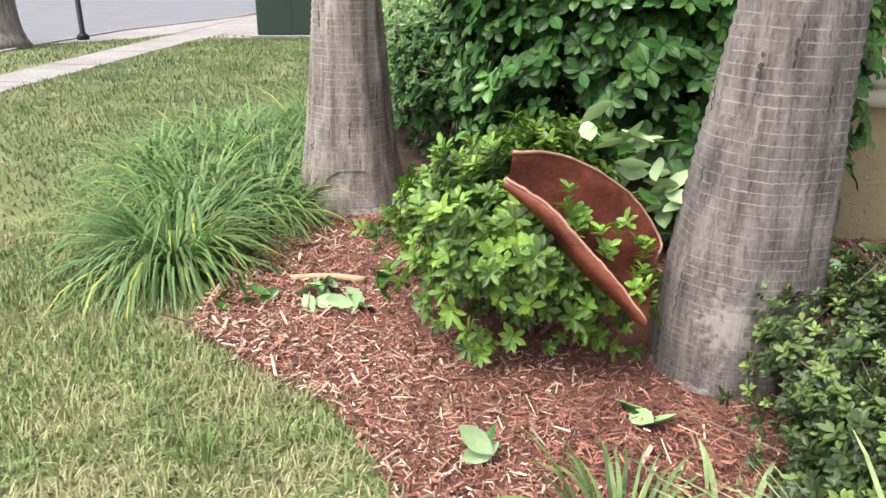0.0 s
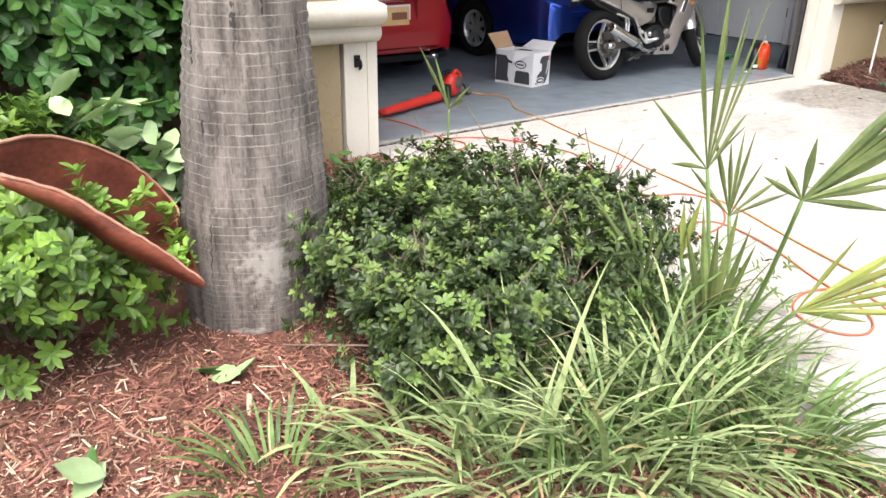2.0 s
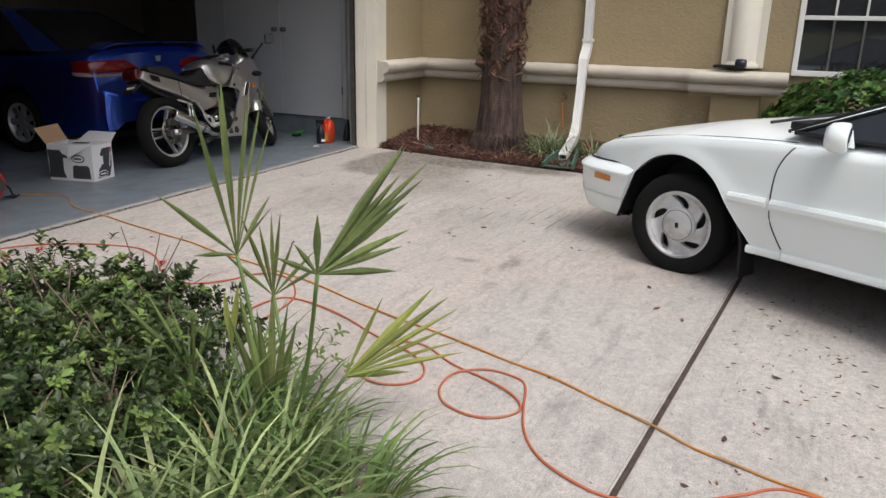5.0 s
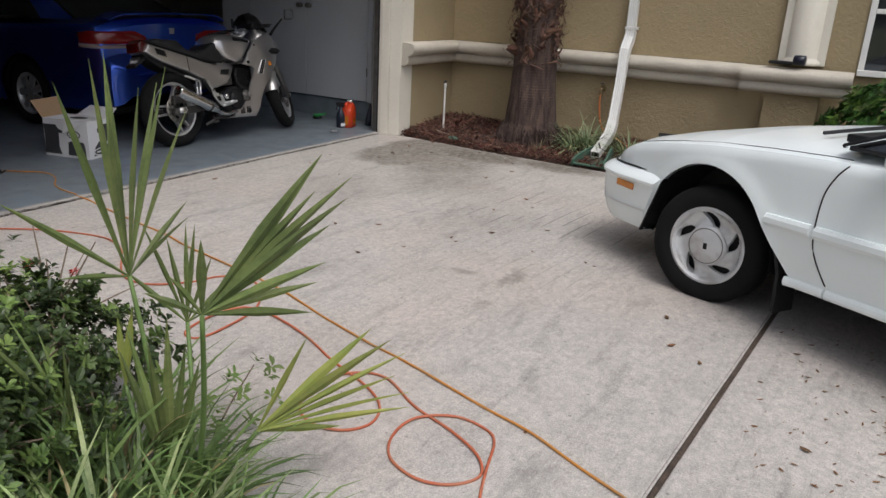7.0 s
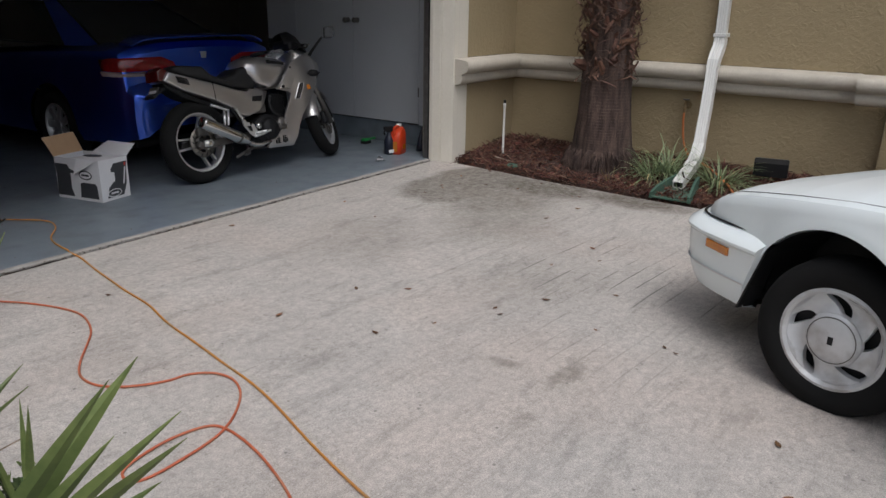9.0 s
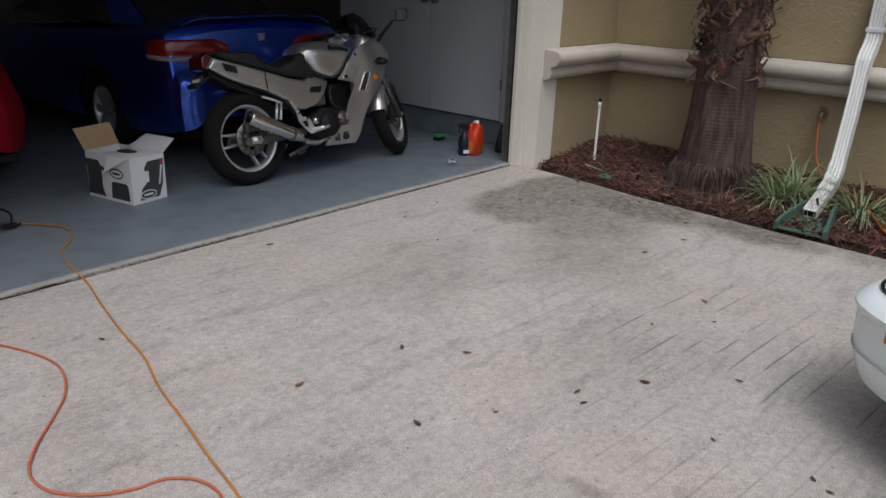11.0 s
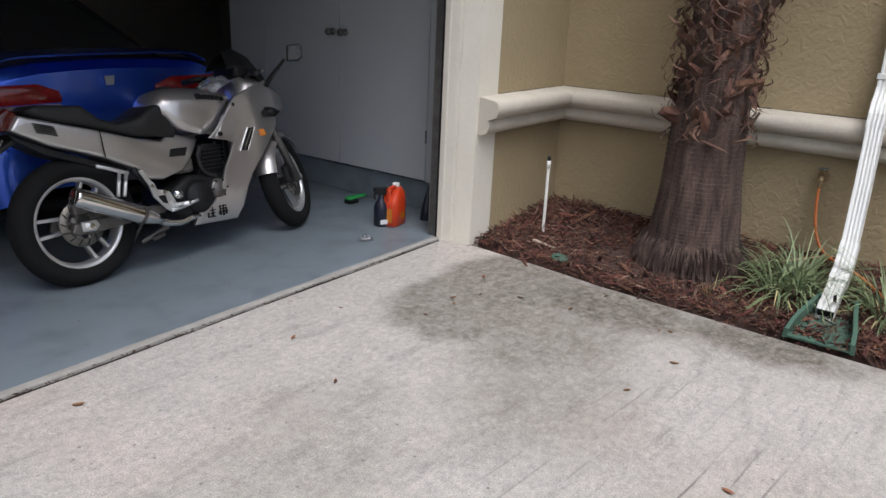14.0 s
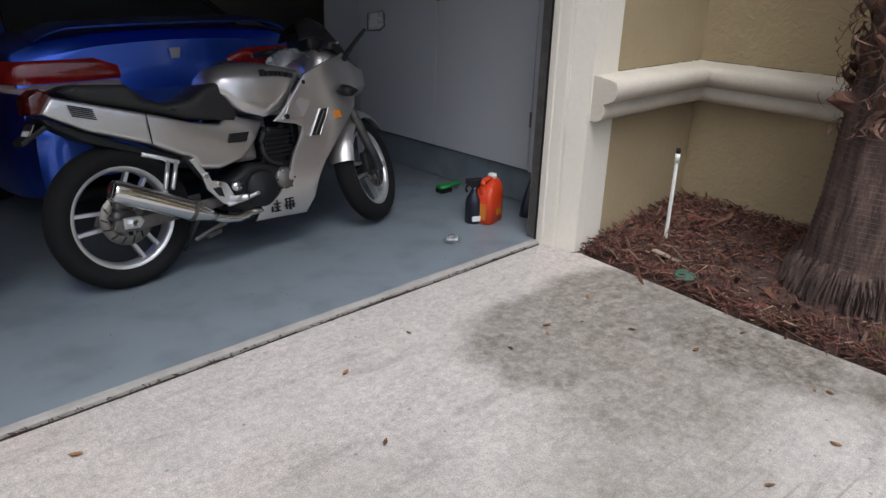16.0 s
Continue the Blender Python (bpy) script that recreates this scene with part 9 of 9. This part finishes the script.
part("head", lathe([(0.03, -0.05), (0.042, -0.045), (0.045, 0.0), (0.042, 0.045), (0.03, 0.05)], 20, "X", centre=(0.09, 0, 0.045)), "navy", shelf, "", 40)
bk = thing("wall_sill", Matrix.Translation((1.149, -1.45, 1.80)), "white moulded sill with a curved bracket on the wall", "sill")
part("sill", box(-0.10, -0.52, 0.0, -0.001, 0.42, 0.07, 0.02), "white", bk)
part("bracket", prism([(-0.09, -0.002), (-0.085, -0.06), (-0.05, -0.13), (-0.001, -0.16), (-0.001, -0.002)], -0.42, -0.28, 0.012), "white", bk)

# litter in the beds and on the concrete
lid = thing("plastic_saucer", pose(0.115, -0.805, 0.035, 6, -4, 20), "pale green plastic saucer lying on the mulch", "saucer")
part("dish", lathe([(0.045, 0.0), (0.05, 0.004), (0.048, 0.010), (0.0, 0.011)], 24), "splash", lid, "", 40)
part("rim", lathe([(0.048, 0.009), (0.052, 0.012), (0.050, 0.014), (0.046, 0.011)], 24, cap=False), "splash", lid)
wd = thing("wood_scrap", pose(0.25, -0.625, 0.05, 14, -10, 95), "short flat scrap of weathered wood on the mulch", "wood")
part("wood", box(-0.075, -0.03, 0, 0.075, 0.03, 0.010, 0.003), "grey_wood", wd)
st = thing("stick", pose(-7.98, -1.27, 0.0, 0, 0, 8), "pale broken stick lying on the mulch", "stick")
part("wood", tube([(-0.16, 0, 0.012), (0.0, 0.01, 0.02), (0.17, 0.0, 0.014)], (0.014, 0.018), 8, 8), "wood", st, "", 40)
st2 = thing("stick", pose(0.93, -2.0, 0.10, 0, 0, 150), "thin pale stick in the dark mulch", "stick")
part("wood", tube([(-0.22, 0, 0.012), (0.0, 0.02, 0.03), (0.22, 0.0, 0.02)], (0.008, 0.006), 6, 8), "wood", st2, "", 40)


def leaf_shape(L, W, curl):
    v, f = [], []
    for k, (t, w) in enumerate(((0, 0.08), (0.25, 0.8), (0.55, 1.0), (0.82, 0.6), (1.0, 0.05))):
        z = curl * (t - 0.5) ** 2
        v += [(L * (t - 0.5), -W * w / 2, z + 0.25 * W * w), (L * (t - 0.5), 0, z), (L * (t - 0.5), W * w / 2, z + 0.25 * W * w)]
        if k:
            b = 3 * k
            f += [(b - 3, b - 2, b + 1, b), (b - 2, b - 1, b + 2, b + 1)]
    v += [(x, y, z - 0.0008) for x, y, z in v]
    n = len(v) // 2
    f += [tuple(i + n for i in q[::-1]) for q in f]
    return v, f


dry = mesh_of("fallen_leaf", *leaf_shape(0.038, 0.016, 0.02), "leaf_dry", True)
for k, (x, y) in enumerate(((-0.60, -0.72), (-0.80, -0.69), (-0.49, -0.90), (-0.44, -1.17), (-0.37, -0.585), (-1.235, -0.31), (-0.147, -1.23), (-1.78, -0.81), (-0.665, -1.80), (-2.53, -0.237), (-0.38, -1.62), (-1.01, -0.67), (-1.04, -1.74), (-1.62, -0.39), (-1.45, -2.27), (-1.64, -2.40), (-1.88, -2.21), (-0.35, -1.665),
                            (-2.69, -1.795), (-3.33, -1.52), (-2.55, -2.78), (-3.68, -0.685), (-2.62, -2.28), (-2.85, -1.58), (-2.37, -2.43), (-2.95, -2.15), (-2.53, -3.10), (-2.09, -2.69), (-0.74, -0.64), (-3.04, -3.68), (-2.56, -3.16), (-2.67, -2.34), (-3.44, -3.91), (-3.20, -2.00), (-3.34, -3.77), (-4.35, -3.51), (-4.86, -4.11), (-5.09, -4.065), (-4.51, -4.20), (-3.9, -4.35), (-3.6, -4.6))):
    lf = piece("fallen_leaf", dry, None, pose(x, y, ground_z(x, y) + 0.004, 0, 0, 57 * k) @ Matrix.Diagonal((0.7 + 0.12 * (k % 5),) * 3 + (1,)))
    tagged(lf, "small dry brown leaf on the concrete", "leaf", "fallen leaves")
# leaf crumbs on the lower slab
n5 = 420
x5, y5 = rng.uniform(-5.2, -2.8, n5), rng.uniform(-6.0, -4.15, n5)
m5 = frames_from(np.c_[x5, y5, np.array([ground_z(a, b) for a, b in zip(x5, y5)]) + 0.003], np.c_[rng.normal(0, 0.1, n5), rng.normal(0, 0.1, n5), np.ones(n5)], rng.uniform(0, 6.28, n5), rng.uniform(0.25, 0.65, n5))
v5, f5 = leaf_shape(0.045, 0.014, 0.02)
tagged(scatter("leaf_crumbs", v5, f5, m5, "leaf_dry"), "scattered dry leaf crumbs on the lower slab", "leaf litter", "", "stuff")

n6 = 380
x6 = rng.uniform(-4.8, -0.1, n6)
m6 = frames_from(np.c_[x6, rng.normal(-0.010, 0.009, n6), np.full(n6, 0.006)], np.c_[rng.normal(0, 0.5, n6), rng.normal(0, 0.5, n6), np.ones(n6)], rng.normal(0, 0.5, n6), rng.uniform(0.2, 0.55, n6))
tagged(scatter("threshold_litter", v5, f5, m6, "jointboard"), "dry leaf shreds caught in the threshold gap", "leaf litter", "", "stuff")

n7 = 90
m7 = frames_from(np.c_[rng.uniform(-4.2, 0.3, n7), rng.uniform(0.1, 2.4, n7), np.full(n7, 0.0135)], np.c_[rng.normal(0, 0.1, n7), rng.normal(0, 0.1, n7), np.ones(n7)], rng.uniform(0, 6.28, n7), rng.uniform(0.12, 0.4, n7))
tagged(scatter("floor_crumbs", v5, f5, m7, "leaf_dry"), "dry leaf crumbs on the garage floor", "leaf litter", "", "stuff")

cutm = [mesh_of("cut_leaf", *leaf_shape(0.125, 0.066, 0.04 + 0.02 * k), "cut_leaf", True) for k in range(2)]
grn = [mesh_of("cut_leaf", *leaf_shape(0.10, 0.05, 0.05), "hedge", True)]


def cuttings(x, y, z, n, spread, seed, label, pale=0.6, tall=0.06):
    r = np.random.default_rng(seed)
    t = thing("hedge_cutting", Matrix.Translation((x, y, ground_z(x, y) + z)), label, "cuttings", "hedge cuttings")
    part("twig", tube([(-spread, 0, 0.012), (0, 0.02, 0.02), (spread, -0.01, 0.015)], (0.004, 0.003), 5, 6), "twig", t)
    for k in range(n):
        me = cutm[k % 2] if r.random() < pale else grn[0]
        piece("cut_leaf", me, t, pose(r.normal() * spread, r.normal() * spread * 0.7, 0.012 + abs(r.normal()) * tall, r.uniform(-50, 50), r.uniform(-50, 50), r.uniform(0, 360)))
    return t


LBL = "hedge cutting with wilting pale green leaves on the mulch"
for k, (x, y, n, s, p) in enumerate(((-7.96, -1.426, 9, 0.07, 0.9), (-7.77, -1.486, 5, 0.04, 0.9), (-8.27, -1.55, 6, 0.05, 0.0), (-7.63, -1.286, 7, 0.06, 0.1), (-7.59, -1.126, 6, 0.06, 0.1), (-6.65, -2.066, 4, 0.04, 0.6), (-7.12, -2.356, 3, 0.03, 0.2), (-7.72, -0.756, 5, 0.07, 0.1), (-7.92, -0.506, 4, 0.05, 0.3), (-5.48, -0.70, 26, 0.13, 0.25), (-5.20, -0.80, 20, 0.12, 0.15), (-5.75, -0.92, 24, 0.13, 0.3), (-5.36, -0.45, 18, 0.12, 0.3), (-5.80, -0.50, 20, 0.14, 0.3))):
    cuttings(x, y, 0.01, n, s, 300 + k, LBL, p, 0.03)
for k, (x, y, z, n) in enumerate(((-6.82, -1.506, 0.71, 10), (-6.72, -1.506, 0.62, 10), (-6.63, -1.506, 0.50, 10), (-6.59, -1.506, 0.40, 8))):
    cuttings(x, y, z + 0.02, n, 0.055, 340 + k, "cut branch with pale leaf undersides lodged in the hedge", 0.95, 0.06)

# street side
ub = thing("utility_cabinet", pose(-12.45, 9.35, -0.02, 0, 0, 18), "dark green padmount utility cabinet on the grass", "utility box")
part("pad", box(-0.72, -0.62, 0, 0.72, 0.62, 0.05, 0.01), "walk", ub)
part("cabinet", box(-0.62, -0.5, 0.052, 0.62, 0.5, 0.86, 0.03), "green_box", ub, "dark green enamel body")
part("lid", prism([(-0.65, 0.862), (-0.65, 0.90), (0.65, 0.90), (0.65, 0.862)], -0.54, 0.52, 0.012), "green_box", ub)
part("door_seam", box(-0.004, -0.507, 0.1, 0.004, -0.501, 0.82), "black", ub)
pst = thing("street_post", Matrix.Translation((-15.52, 7.5, 0)), "thin black metal post by the street", "post")
part("post", lathe([(0.07, -0.03), (0.07, 0.08), (0.045, 0.1), (0.04, 2.4)], 16), "black", pst, "", 40)
part("base", lathe([(0.10, -0.03), (0.10, 0.05), (0.07, 0.08)], 16), "black", pst, "", 40)
tr = thing("street_tree", Matrix.Translation((-15.9, 6.15, -0.02)), "grey-brown street tree trunk on the verge", "tree")
rings = []
for k in range(30):
    z = k * 0.12
    rad = 0.24 + 0.16 * math.exp(-z * 5)
    rings.append([((rad + 0.02 * noise.noise(Vector((math.cos(a) * 4, math.sin(a) * 4, z * 2)))) * math.cos(a), (rad + 0.02 * noise.noise(Vector((math.cos(a) * 4, math.sin(a) * 4, z * 2)))) * math.sin(a), z) for a in np.linspace(0, 6.283, 24, endpoint=False)])
part("trunk", loft(rings), "bark", tr, "", 60)
